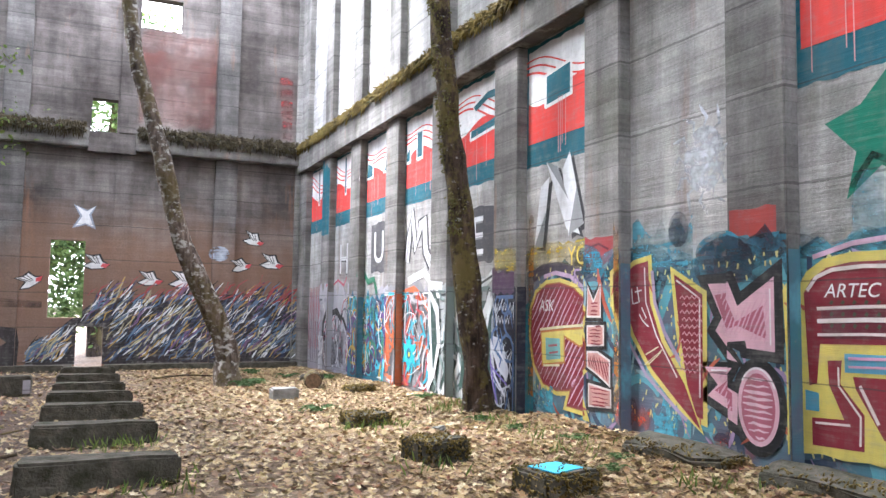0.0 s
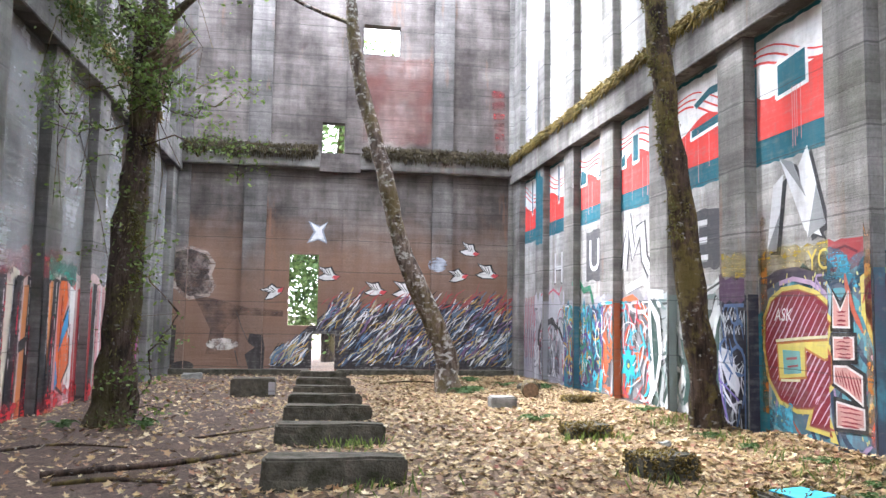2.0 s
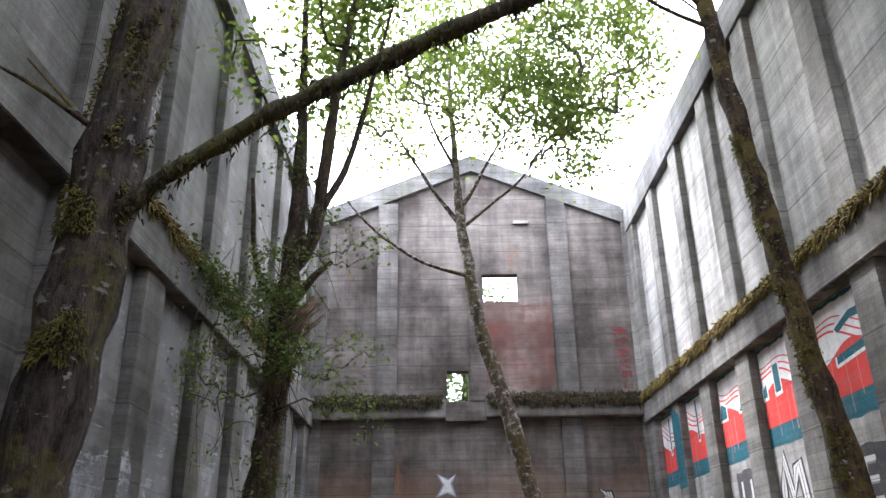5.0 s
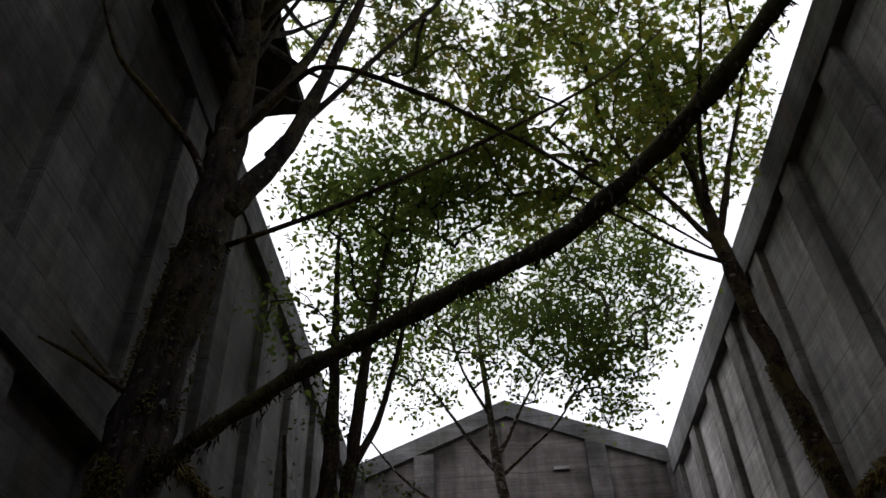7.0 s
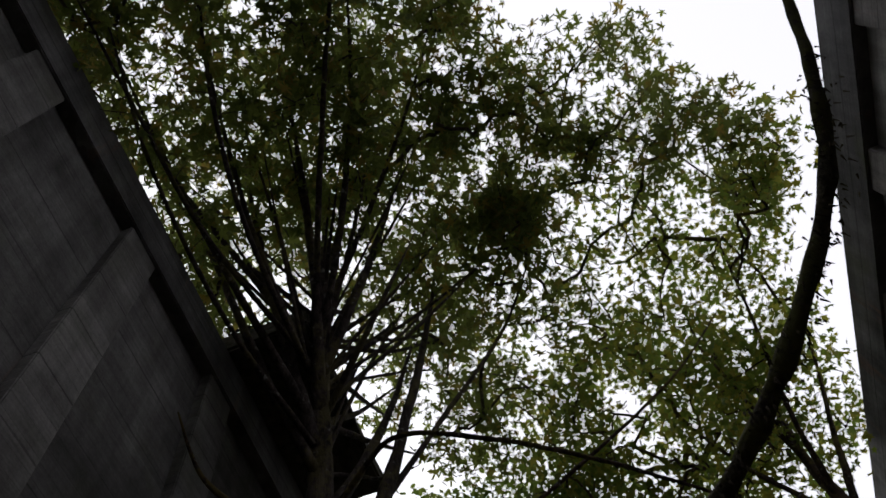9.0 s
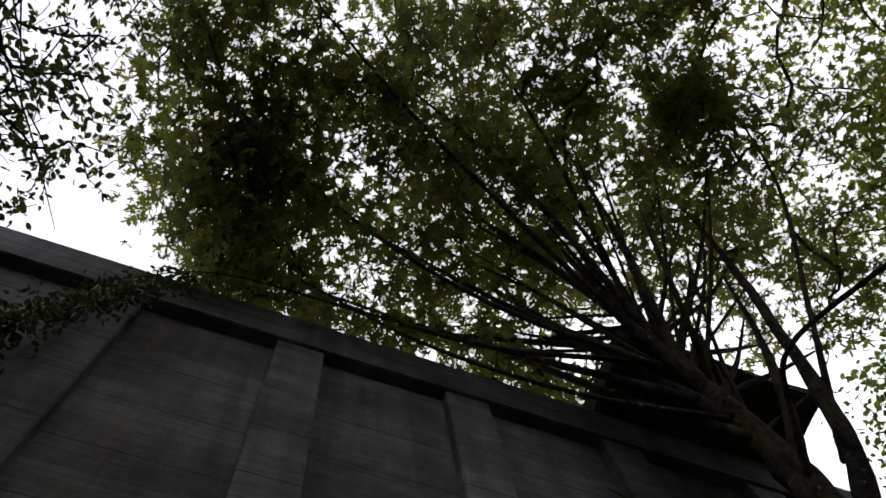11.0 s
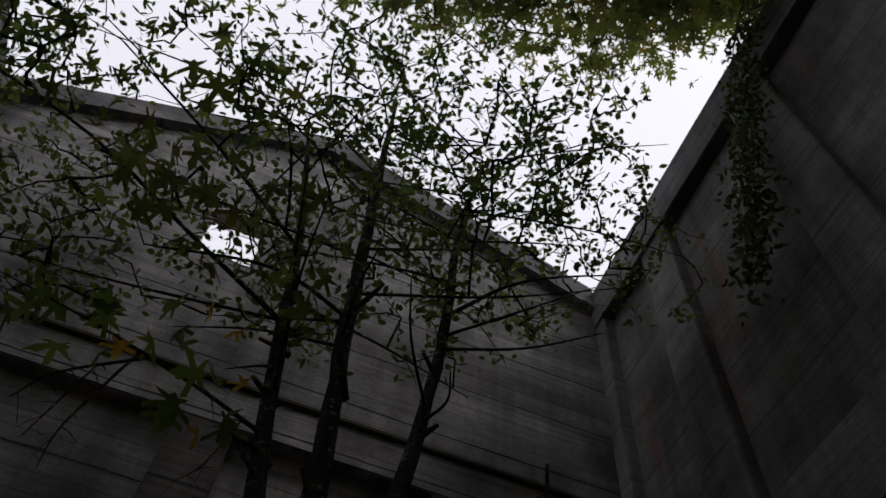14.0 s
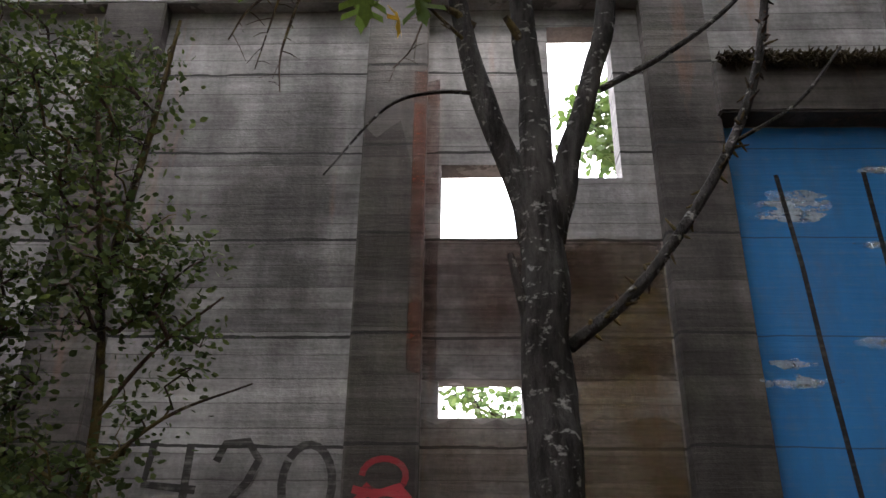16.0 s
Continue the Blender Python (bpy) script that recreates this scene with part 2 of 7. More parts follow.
LEAF_LITTER = leaves("fallen_leaves", (0.09, 0.042, 0.028), (0.25, 0.165, 0.075), (0.41, 0.315, 0.17), (0.14, 0.08, 0.042), (0.53, 0.445, 0.275), (0.17, 0.10, 0.06), (0.26, 0.20, 0.08), (0.15, 0.05, 0.03), (0.34, 0.245, 0.11), (0.10, 0.06, 0.032), through=0.1)
LEAF_OUT = leaves("woodland_leaves", (0.06, 0.11, 0.035), (0.10, 0.16, 0.05), (0.15, 0.21, 0.08), through=0.35)
FERN = leaves("fern_leaves", (0.05, 0.10, 0.03), (0.08, 0.14, 0.05), through=0.3)


def soil():
    m = Nodes("soil_and_litter")
    n1 = m.noise(0.45, detail=6)
    n2 = m.noise(9.0, detail=6, rough=0.75, shift=3)
    n3 = m.noise(40.0, detail=3, shift=8)
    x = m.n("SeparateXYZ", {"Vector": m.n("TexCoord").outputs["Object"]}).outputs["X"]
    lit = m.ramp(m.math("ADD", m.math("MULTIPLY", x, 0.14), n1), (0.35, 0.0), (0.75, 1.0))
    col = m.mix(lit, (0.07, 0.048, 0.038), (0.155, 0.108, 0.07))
    col = m.mix(0.85, col, m.ramp(n2, (0.3, 0.35), (0.7, 1.6)), "MULTIPLY")
    col = m.mix(0.5, col, m.ramp(n3, (0.3, 0.5), (0.7, 1.5)), "MULTIPLY")
    m.bump(m.math("ADD", n2, n3), 0.8, 0.03)
    return m.finish(col, 1.0)


SOIL = soil()

# ---- helpers for building ----
def thing(name, label, category, group="", kind="", at=(0, 0, 0)):
    ob = new(name)
    ob.empty_display_size = 0.1
    ob.location = at
    return tagged(ob, label, category, group, kind)


def mesh_of(name, bm, material, smooth=False):
    me = bpy.data.meshes.new(name)
    bm.to_mesh(me)
    bm.free()
    me.materials.append(material)
    if smooth:
        me.shade_smooth()
    return me


def part(name, bm, material, parent=None, label="", smooth=False, kind=""):
    """Links a bmesh, in world coordinates, as one mesh object under a thing or a part."""
    ob = new(name, bm if isinstance(bm, bpy.types.Mesh) else mesh_of(name, bm, material, smooth))
    if parent:
        ob.parent = parent
        ob.matrix_parent_inverse = Matrix.Translation(-parent.location) if parent.type == "EMPTY" else Matrix.Identity(4)
    return tagged(ob, label, kind=kind)


def tri_mesh(name, verts, tris, material, smooth=False):
    verts, tris = np.asarray(verts, np.float32), np.asarray(tris, np.int32)
    me = bpy.data.meshes.new(name)
    me.vertices.add(len(verts))
    me.vertices.foreach_set("co", verts.ravel())
    me.loops.add(tris.size)
    me.loops.foreach_set("vertex_index", tris.ravel())
    me.polygons.add(len(tris))
    me.polygons.foreach_set("loop_start", np.arange(0, tris.size, 3, dtype=np.int32))
    me.update(calc_edges=True)
    me.materials.append(material)
    if smooth:
        me.shade_smooth()
    return me


def block(x0, x1, y0, y1, z0, z1, bevel=0.02, rough=0.0, cuts=0, bm=None):
    """A block with worn edges; rough: how far its surface wanders."""
    bm = bm or bmesh.new()
    made = bmesh.ops.create_cube(bm, size=1, matrix=Matrix.LocRotScale(((x0 + x1) / 2, (y0 + y1) / 2, (z0 + z1) / 2), None, (x1 - x0, y1 - y0, z1 - z0)))
    if bevel:
        bmesh.ops.bevel(bm, geom=list({e for v in made["verts"] for e in v.link_edges}), offset=bevel, segments=2, affect="EDGES")
    if cuts:
        bmesh.ops.subdivide_edges(bm, edges=[e for e in bm.edges if e.calc_length() > 0.12], cuts=cuts, use_grid_fill=True)
    if rough:
        for v in bm.verts:
            v.co += noise.noise_vector(v.co * 3.0) * rough + noise.noise_vector(v.co * 9.0) * rough * 0.5
    return bm


def slab_with_holes(us, zs, solid, place, depth):
    """A wall of cells between the lines us and zs; solid(u, z) tells which cells are there; place(u, z, d) gives the point."""
    bm, at = bmesh.new(), {}

    def v(i, j, d):
        if (i, j, d) not in at:
            at[i, j, d] = bm.verts.new(place(us[i], zs[j](us[i]) if callable(zs[j]) else zs[j], d * depth))
        return at[i, j, d]

    def there(i, j):
        if not (0 <= i < len(us) - 1 and 0 <= j < len(zs) - 1):
            return False
        lo = zs[j](us[i]) if callable(zs[j]) else zs[j]
        hi = zs[j + 1](us[i]) if callable(zs[j + 1]) else zs[j + 1]
        return solid((us[i] + us[i + 1]) / 2, (lo + hi) / 2)

    for i in range(len(us) - 1):
        for j in range(len(zs) - 1):
            if not there(i, j):
                continue
            bm.faces.new([v(i, j, 0), v(i + 1, j, 0), v(i + 1, j + 1, 0), v(i, j + 1, 0)])
            bm.faces.new([v(i, j, 1), v(i, j + 1, 1), v(i + 1, j + 1, 1), v(i + 1, j, 1)])
            for di, dj, a, b in ((-1, 0, (0, 0), (0, 1)), (1, 0, (1, 1), (1, 0)), (0, -1, (1, 0), (0, 0)), (0, 1, (0, 1), (1, 1))):
                if not there(i + di, j + dj):
                    bm.faces.new([v(i + a[0], j + a[1], 0), v(i + b[0], j + b[1], 0), v(i + b[0], j + b[1], 1), v(i + a[0], j + a[1], 1)])
    bmesh.ops.recalc_face_normals(bm, faces=bm.faces)
    return bm


def wall_lines(lo, hi, holes, k, extra=()):
    return sorted({lo, hi, *extra, *(h[k] for h in holes), *(h[k + 1] for h in holes)})


def gable(x):
    """Height of the end walls' sloping tops."""
    side = (APEX_X - WEST) if x < APEX_X else (EAST - APEX_X)
    return APEX_Z - (APEX_Z - EAVE) * abs(x - APEX_X) / side


# ---- ground: one sheet to the horizon, with leaf litter ----
gx = np.concatenate([[-400, -150, -60, -25, -12], np.arange(-7, 9.01, 0.3), [14, 25, 60, 150, 400]])
gy = np.concatenate([[-400, -150, -60, -25, -12], np.arange(-8, 26.01, 0.3), [32, 45, 70, 150, 400]])
gv = []
for y in gy:
    for x in gx:
        z = ground_z(y)
        if abs(x) < 12 and -12 < y < 32:
            z += 0.05 * noise.noise(Vector((x * 0.7, y * 0.7, 0))) + 0.02 * noise.noise(Vector((x * 3, y * 3, 4)))
            z += 0.22 * max(0.0, min(1.0, (x - 4.9) / 0.9)) * (0.6 if y < 9 else 0.15)
        gv.append((x, y, z - 0.02))
nx = len(gx)
gt = []
for j in range(len(gy) - 1):
    for i in range(nx - 1):
        q = j * nx + i
        gt += [(q, q + 1, q + nx + 1), (q, q + nx + 1, q + nx)]
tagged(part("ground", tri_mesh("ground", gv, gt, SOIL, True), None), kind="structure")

# ---- walls ----
PITCH = 2.405
PILASTERS = [5.2 + PITCH * i for i in range(-4, 8)]          # centres along the long walls
PW, PROUD = 0.36, 0.17                                        # half width of a pilaster; how far it stands out


def long_wall(name, x, side, material, pier):
    """A long wall; side: +1 where the room lies towards -x."""
    wall = part(name, slab_with_holes([SOUTH, NORTH], [-0.8, EAVE], lambda u, z: True, lambda u, z, d: (x + side * d, u, z), THICK), material)
    tagged(wall, kind="structure")
    inner = x - side * PROUD

    def stretch(y0, y1, z0, z1, out):
        return block(*sorted((x - side * out, x + side * 0.05)), y0, y1, z0, z1, 0.015)

    for y in PILASTERS:
        if SOUTH + 0.3 < y < NORTH - 0.3:
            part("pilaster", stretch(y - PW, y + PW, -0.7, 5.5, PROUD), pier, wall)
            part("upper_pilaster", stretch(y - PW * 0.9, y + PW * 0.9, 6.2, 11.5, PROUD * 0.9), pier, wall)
    part("ledge", stretch(SOUTH + 0.02, NORTH - 0.02, 5.46, 6.24, PROUD + 0.10), pier, wall)
    part("coping", stretch(SOUTH + 0.02, NORTH - 0.02, 11.45, EAVE + 0.02, PROUD + 0.03), COPING, wall)
    part("corner_pier", stretch(NORTH - 0.30, NORTH - 0.01, -0.7, 11.5, PROUD), pier, wall)
    part("corner_pier", stretch(SOUTH + 0.01, SOUTH + 0.30, -0.7, 11.5, PROUD), pier, wall)
    return wall


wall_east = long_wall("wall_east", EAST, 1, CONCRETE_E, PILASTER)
wall_west = long_wall("wall_west", WEST, -1, CONCRETE_W_SHADED, PILASTER_W_SHADED)

N_HOLES = [(-0.87, -0.03, 1.13, 3.20), (-0.16, 0.5, -0.26, 0.90), (-0.03, 0.62, 6.20, 7.11), (1.12, 2.21, 9.28, 10.18)]
S_HOLES = [(-0.36, 0.34, 4.55, 5.31), (-0.36, 0.34, 2.94, 3.26), (-1.34, -0.71, 5.17, 6.93), (1.18, 1.98, 10.04, 11.08)]


def end_wall(name, y, side, holes, material, thick):
    us = wall_lines(WEST - THICK, EAST + THICK, holes, 0, (WEST, APEX_X, EAST))
    zs = wall_lines(-0.8, 11.0, holes, 2) + [gable]
    wall = part(name, slab_with_holes(us, zs, lambda u, z: not any(h[0] < u < h[1] and h[2] < z < h[3] for h in holes),
                                      lambda u, z, d: (u, y + side * d, z), thick), material)
    return tagged(wall, kind="structure")


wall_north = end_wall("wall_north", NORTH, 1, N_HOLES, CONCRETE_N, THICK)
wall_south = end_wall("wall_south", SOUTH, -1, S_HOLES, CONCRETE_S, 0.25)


def sloped_coping(wall, y0, y1, drop):
    """The band under the sloping top of an end wall."""
    for x0, x1 in ((WEST + 0.2, APEX_X), (APEX_X, EAST - 0.2)):
        bm = bmesh.new()
        vs = [bm.verts.new((x, y, gable(x) + dz)) for y in (y0, y1) for x in (x0, x1) for dz in (-drop, 0.03)]
        for f in ((0, 1, 3, 2), (4, 6, 7, 5), (0, 2, 6, 4), (1, 5, 7, 3), (0, 4, 5, 1), (2, 3, 7, 6)):
            bm.faces.new([vs[i] for i in f])
        bmesh.ops.recalc_face_normals(bm, faces=bm.faces)
        part("gable_coping", bm, COPING, wall)


sloped_coping(wall_north, NORTH - 0.14, NORTH + 0.02, 0.55)
sloped_coping(wall_south, SOUTH - 0.02, SOUTH + 0.16, 0.5)
NP = 0.14
for x0, x1 in ((-2.2, -1.56), (3.26, 3.88)):
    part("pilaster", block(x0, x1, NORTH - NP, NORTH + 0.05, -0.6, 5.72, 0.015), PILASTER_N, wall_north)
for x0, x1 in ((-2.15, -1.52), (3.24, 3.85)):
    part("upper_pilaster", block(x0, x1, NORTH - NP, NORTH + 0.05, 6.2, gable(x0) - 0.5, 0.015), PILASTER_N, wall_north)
part("upper_pilaster", block(0.66, 1.08, NORTH - 0.08, NORTH + 0.05, 6.2, 13.6, 0.015), CONCRETE_N, wall_north)
part("pilaster", block(0.64, 1.10, NORTH - 0.06, NORTH + 0.05, -0.6, 5.72, 0.01), CONCRETE_N, wall_north)
part("corner_pier", block(WEST + 0.15, WEST + 0.5, NORTH - NP, NORTH + 0.05, -0.6, 12.0, 0.015), PILASTER_N, wall_north)
part("corner_pier", block(5.60, EAST - 0.12, NORTH - NP, NORTH + 0.05, -0.6, 12.0, 0.015), PILASTER, wall_north)
part("ledge", block(WEST + 0.1, -0.08, NORTH - 0.34, NORTH + 0.05, 5.68, 6.22, 0.03, 0.012, 3), PILASTER, wall_north)
part("ledge", block(1.10, EAST - 0.1, NORTH - 0.34, NORTH + 0.05, 5.68, 6.22, 0.03, 0.012, 3), PILASTER, wall_north)
part("ledge", block(-0.10, 1.12, NORTH - 0.16, NORTH + 0.05, 5.60, 6.16, 0.02), CONCRETE_N, wall_north)
part("lintel_slot", block(2.17, 2.65, NORTH - 0.10, NORTH + 0.05, 11.86, 11.98, 0.01), PILASTER, wall_north)
part("kerb", block(WEST + 0.1, -0.2, NORTH - 0.42, NORTH, -0.5, -0.10, 0.02, 0.01, 3), BLOCK, wall_north)
part("kerb", block(0.55, EAST - 0.1, NORTH - 0.42, NORTH, -0.5, -0.10, 0.02, 0.01, 3), BLOCK, wall_north)

# the south wall's piers, head beams and ledges round its sunken panels
SP = 0.16
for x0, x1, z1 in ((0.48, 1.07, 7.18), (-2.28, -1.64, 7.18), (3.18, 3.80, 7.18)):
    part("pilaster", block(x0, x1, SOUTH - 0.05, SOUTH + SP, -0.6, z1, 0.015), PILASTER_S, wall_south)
part("head_beam", block(WEST + 0.1, EAST - 0.1, SOUTH - 0.05, SOUTH + SP + 0.004, 7.16, 7.70, 0.02), CONCRETE_S, wall_south)
part("head_beam", block(WEST + 0.15, -2.24, SOUTH - 0.05, SOUTH + SP + 0.10, 5.72, 6.30, 0.02, 0.01, 2), PILASTER_S, wall_south)
part("wall_face", block(WEST + 0.15, -2.26, SOUTH - 0.05, SOUTH + SP - 0.01, 6.28, 7.18, 0.0), CONCRETE_S, wall_south)
part("coping_ledge", block(WEST + 0.1, EAST - 0.1, SOUTH - 0.05, SOUTH + SP + 0.05, 7.68, 7.76, 0.02, 0.01, 2), MOSS_DARK, wall_south)

# a concrete block that stands on the west wall
kiln = thing("wall_platform", "dark broken floor slab jutting from the wall top", "slab", at=(-4.5, 6.2, EAVE))
part("body", block(-4.6, -2.66, 4.98, 8.5, EAVE + 0.03, EAVE + 0.34, 0.04, 0.05, 4), BLOCK, kiln)
part("beam", block(-4.6, -2.72, 5.04, 5.26, EAVE + 0.02, EAVE + 0.62, 0.03, 0.03, 4), BLOCK, kiln)

# ---- paint on the walls ----
from mathutils.geometry import delaunay_2d_cdt


class Face:
    """The inner face of a wall: stretches (from, to, how far proud) along it, its openings, and a map to the world."""

    def __init__(self, stretches, place, holes=()):
        self.place, self.stretches, self.pieces = place, stretches, []
        for lo, hi, out in stretches:
            cuts = sorted({lo, hi, *(c for h in holes for c in h[:2] if lo < c < hi)})
            for a, b in zip(cuts, cuts[1:]):
                bands, z = [], -5.0
                for h in sorted((h for h in holes if h[0] < (a + b) / 2 < h[1]), key=lambda h: h[2]):
                    bands.append((z, h[2]))
                    z = h[3]
                self.pieces += [(a, b, out, *band) for band in bands + [(z, 20.0)]]

    def clip(self, poly, axis, lo, hi):
        for bound, keep in ((lo, 1), (hi, -1)):
            out = []
            for p, q in zip(poly, poly[1:] + poly[:1]):
                a, b = keep * (p[axis] - bound) >= 0, keep * (q[axis] - bound) >= 0
                if a:
                    out.append(p)
                if a != b:
                    k = (bound - p[axis]) / (q[axis] - p[axis])
                    out.append((p[0] + k * (q[0] - p[0]), p[1] + k * (q[1] - p[1])))
            poly = out
            if len(poly) < 3:
                return []
        return poly

    def mesh(self, polys, layer, name, material):
        """polys: outlines of (along, height), laid on the wall, one film of paint above another."""
        verts, tris = [], []
        for k, poly in enumerate(polys):
            lift = 0.004 + 0.0022 * layer + 0.00012 * (k % 15)
            for lo, hi, out, z0, z1 in self.pieces:
                cut = self.clip(self.clip(list(poly), 0, lo, hi), 1, z0, z1)
                if len(cut) < 3:
                    continue
                n = len(cut)
                vs, _, fs, *_ = delaunay_2d_cdt([Vector(p) for p in cut], [(i, (i + 1) % n) for i in range(n)], [], 1, 1e-5)
                base = len(verts)
                verts += [self.place(v.x, v.y, out + lift) for v in vs]
                tris += [tuple(base + i for i in f) for f in fs]
        return tri_mesh(name, verts, tris, material)


def stretches_of(lo, hi, centres, half, proud):
    out, u = [], lo
    for c in sorted(centres):
        if lo < c - half and c + half < hi:
            out += [(u, c - half, 0.0), (c - half, c + half, proud)]
            u = c + half
    return out + [(u, hi, 0.0)]


EAST_FACE = Face(stretches_of(SOUTH, NORTH - 0.3, PILASTERS, PW, PROUD), lambda u, z, d: (EAST - d, u, z))
WEST_FACE = Face(stretches_of(SOUTH, NORTH - 0.3, PILASTERS, PW, PROUD), lambda u, z, d: (WEST + d, u, z))
NORTH_FACE = Face([(WEST, WEST + 0.5, NP), (WEST + 0.5, -2.2, 0), (-2.2, -1.56, NP), (-1.56, 0.64, 0), (0.64, 1.1, 0.06), (1.1, 3.26, 0), (3.26, 3.88, NP), (3.88, 5.6, 0), (5.6, 5.75, NP)], lambda u, z, d: (u, NORTH - d, z), N_HOLES)
SOUTH_FACE = Face([(WEST + 0.3, -2.28, 0), (-2.28, -1.64, SP), (-1.64, 0.48, 0), (0.48, 1.07, SP), (1.07, 3.18, 0), (3.18, 3.8, SP)], lambda u, z, d: (u, SOUTH + d, z), S_HOLES)


def rect(u0, u1, z0, z1):
    return [(u0, z0), (u1, z0), (u1, z1), (u0, z1)]


def ragged(u0, u1, z0, z1, low=0.03, high=0.03, step=0.12, seed=1):
    """A painted field with uneven lower and upper edges."""
    r = random.Random(seed)
    n = max(2, int(abs(u1 - u0) / step))
    us = [u0 + (u1 - u0) * i / n for i in range(n + 1)]
    return [(u, z0 + r.uniform(-low, low)) for u in us] + [(u, z1 + r.uniform(-high, high)) for u in reversed(us)]


def stroke(points, width, taper=False):
    """A brush stroke along points."""
    pts = [Vector(p) for p in points]
    left, right = [], []
    for i, p in enumerate(pts):
        d = (pts[min(i + 1, len(pts) - 1)] - pts[max(i - 1, 0)]).normalized()
        w = width / 2 * (0.35 if taper and i in (0, len(pts) - 1) else 1)
        left.append(tuple(p + Vector((-d.y, d.x)) * w))
        right.append(tuple(p - Vector((-d.y, d.x)) * w))
    return left + right[::-1]


def arc(cu, cz, ru, rz, a0=0, a1=360, n=24):
    return [(cu + ru * math.cos(radians(a0 + (a1 - a0) * i / n)), cz + rz * math.sin(radians(a0 + (a1 - a0) * i / n))) for i in range(n + (0 if a1 - a0 >= 360 else 1))]


def grow(poly, by):
    cu, cz = sum(p[0] for p in poly) / len(poly), sum(p[1] for p in poly) / len(poly)
    out = []
    for u, z in poly:
        d = math.hypot(u - cu, z - cz) or 1
        out.append((u + (u - cu) / d * by, z + (z - cz) / d * by))
    return out


def offset(poly, by):
    """The outline moved outwards by a distance, corners kept sharp."""
    area = sum(p[0] * q[1] - q[0] * p[1] for p, q in zip(poly, poly[1:] + poly[:1]))
    turn, out, n = (1 if area > 0 else -1), [], len(poly)
    for i in range(n):
        p, q, r = Vector(poly[i - 1]), Vector(poly[i]), Vector(poly[(i + 1) % n])
        a, b = (q - p).normalized(), (r - q).normalized()
        na, nb = Vector((a.y, -a.x)) * turn, Vector((b.y, -b.x)) * turn
        m = na + nb
        m = m / max(0.5, m.length_squared / 2) if m.length > 0.1 else na
        out.append(tuple(q + m * by))
    return out


def hatched(poly, lean, gap, width, seed=1, inset=0.02):
    """Loose parallel strokes that fill an outline; lean: their direction in degrees."""
    r = random.Random(seed)
    c, s_ = math.cos(radians(lean)), math.sin(radians(lean))
    pts = [(u * c + z * s_, -u * s_ + z * c) for u, z in poly]
    lines, v = [], min(p[1] for p in pts) + gap * 0.6
    while v < max(p[1] for p in pts):
        cuts = sorted(p[0] + (v - p[1]) / (q[1] - p[1]) * (q[0] - p[0]) for p, q in zip(pts, pts[1:] + pts[:1]) if (p[1] > v) != (q[1] > v))
        for a, b in zip(cuts[::2], cuts[1::2]):
            a, b = a + inset + r.uniform(0, 0.02), b - inset - r.uniform(0, 0.05)
            if b - a > 0.05:
                line = [(a + (b - a) * k / 4, v + r.uniform(-0.15, 0.15) * gap) for k in range(5)]
                lines.append(stroke([(x * c - y * s_, x * s_ + y * c) for x, y in line], width * r.uniform(0.7, 1.3), True))
        v += gap * r.uniform(0.85, 1.15)
    return lines


def mural(face, name, label, parts, category="graffiti", group="", base=0):
    """A painted piece; parts: (name, outlines, colour) from the wall outwards."""
    root = thing(name, label, category, group)
    for i, (pn, polys, colour) in enumerate(parts):
        mat = colour if isinstance(colour, bpy.types.Material) else paint(colour)
        if len(polys) > 16:
            part(pn, face.mesh(polys, base + i, pn, mat), None, root, kind="stuff")
            continue
        if pn == "ground_colour":                       # one field for each pier and each bay
            cuts = [face.clip(list(p), 0, s[0] + 0.002, s[1] - 0.002) for p in polys for s in face.stretches]
            polys = [c for c in cuts if len(c) > 2]
        for k, poly in enumerate(polys):
            part(pn, face.mesh([poly], base + i + 0.05 * k, pn, mat), None, root)
    return root


def letters(face, body, u, z, size, material, root, flip=1, stretch=1.0, lean=0.0, layer=9, name="lettering"):
    """Words in the built-in font, painted with their lower left corner at (u, z); flip: -1 where u runs leftwards."""
    cu = bpy.data.curves.new("lettering", "FONT")
    cu.body, cu.size, cu.shear, cu.fill_mode = body, size, lean, "FRONT"
    ob = new("lettering", cu)
    dg = bpy.context.evaluated_depsgraph_get()
    me = bpy.data.meshes.new_from_object(ob.evaluated_get(dg))
    bpy.data.objects.remove(ob)
    out = max([s[2] for s in face.stretches if s[0] <= u <= s[1]] or [0])
    for v in me.vertices:
        v.co = face.place(u + flip * v.co.x * stretch, z + v.co.y, out + 0.004 + 0.0022 * layer)
    me.materials.clear()
    me.materials.append(material)
    return part(name, me, None, root)


WHITE, RED, TEAL, BLACK = (0.82, 0.82, 0.82), (0.70, 0.06, 0.05), (0.012, 0.115, 0.155), (0.018, 0.018, 0.02)
MAROON, YELLOW, PINK, GREY = (0.14, 0.015, 0.025), (0.58, 0.49, 0.12), (0.62, 0.30, 0.38), (0.22, 0.22, 0.23)
SKYBLUE, ORANGE, NAVY, LILAC = (0.10, 0.32, 0.46), (0.62, 0.17, 0.05), (0.03, 0.04, 0.09), (0.38, 0.30, 0.45)

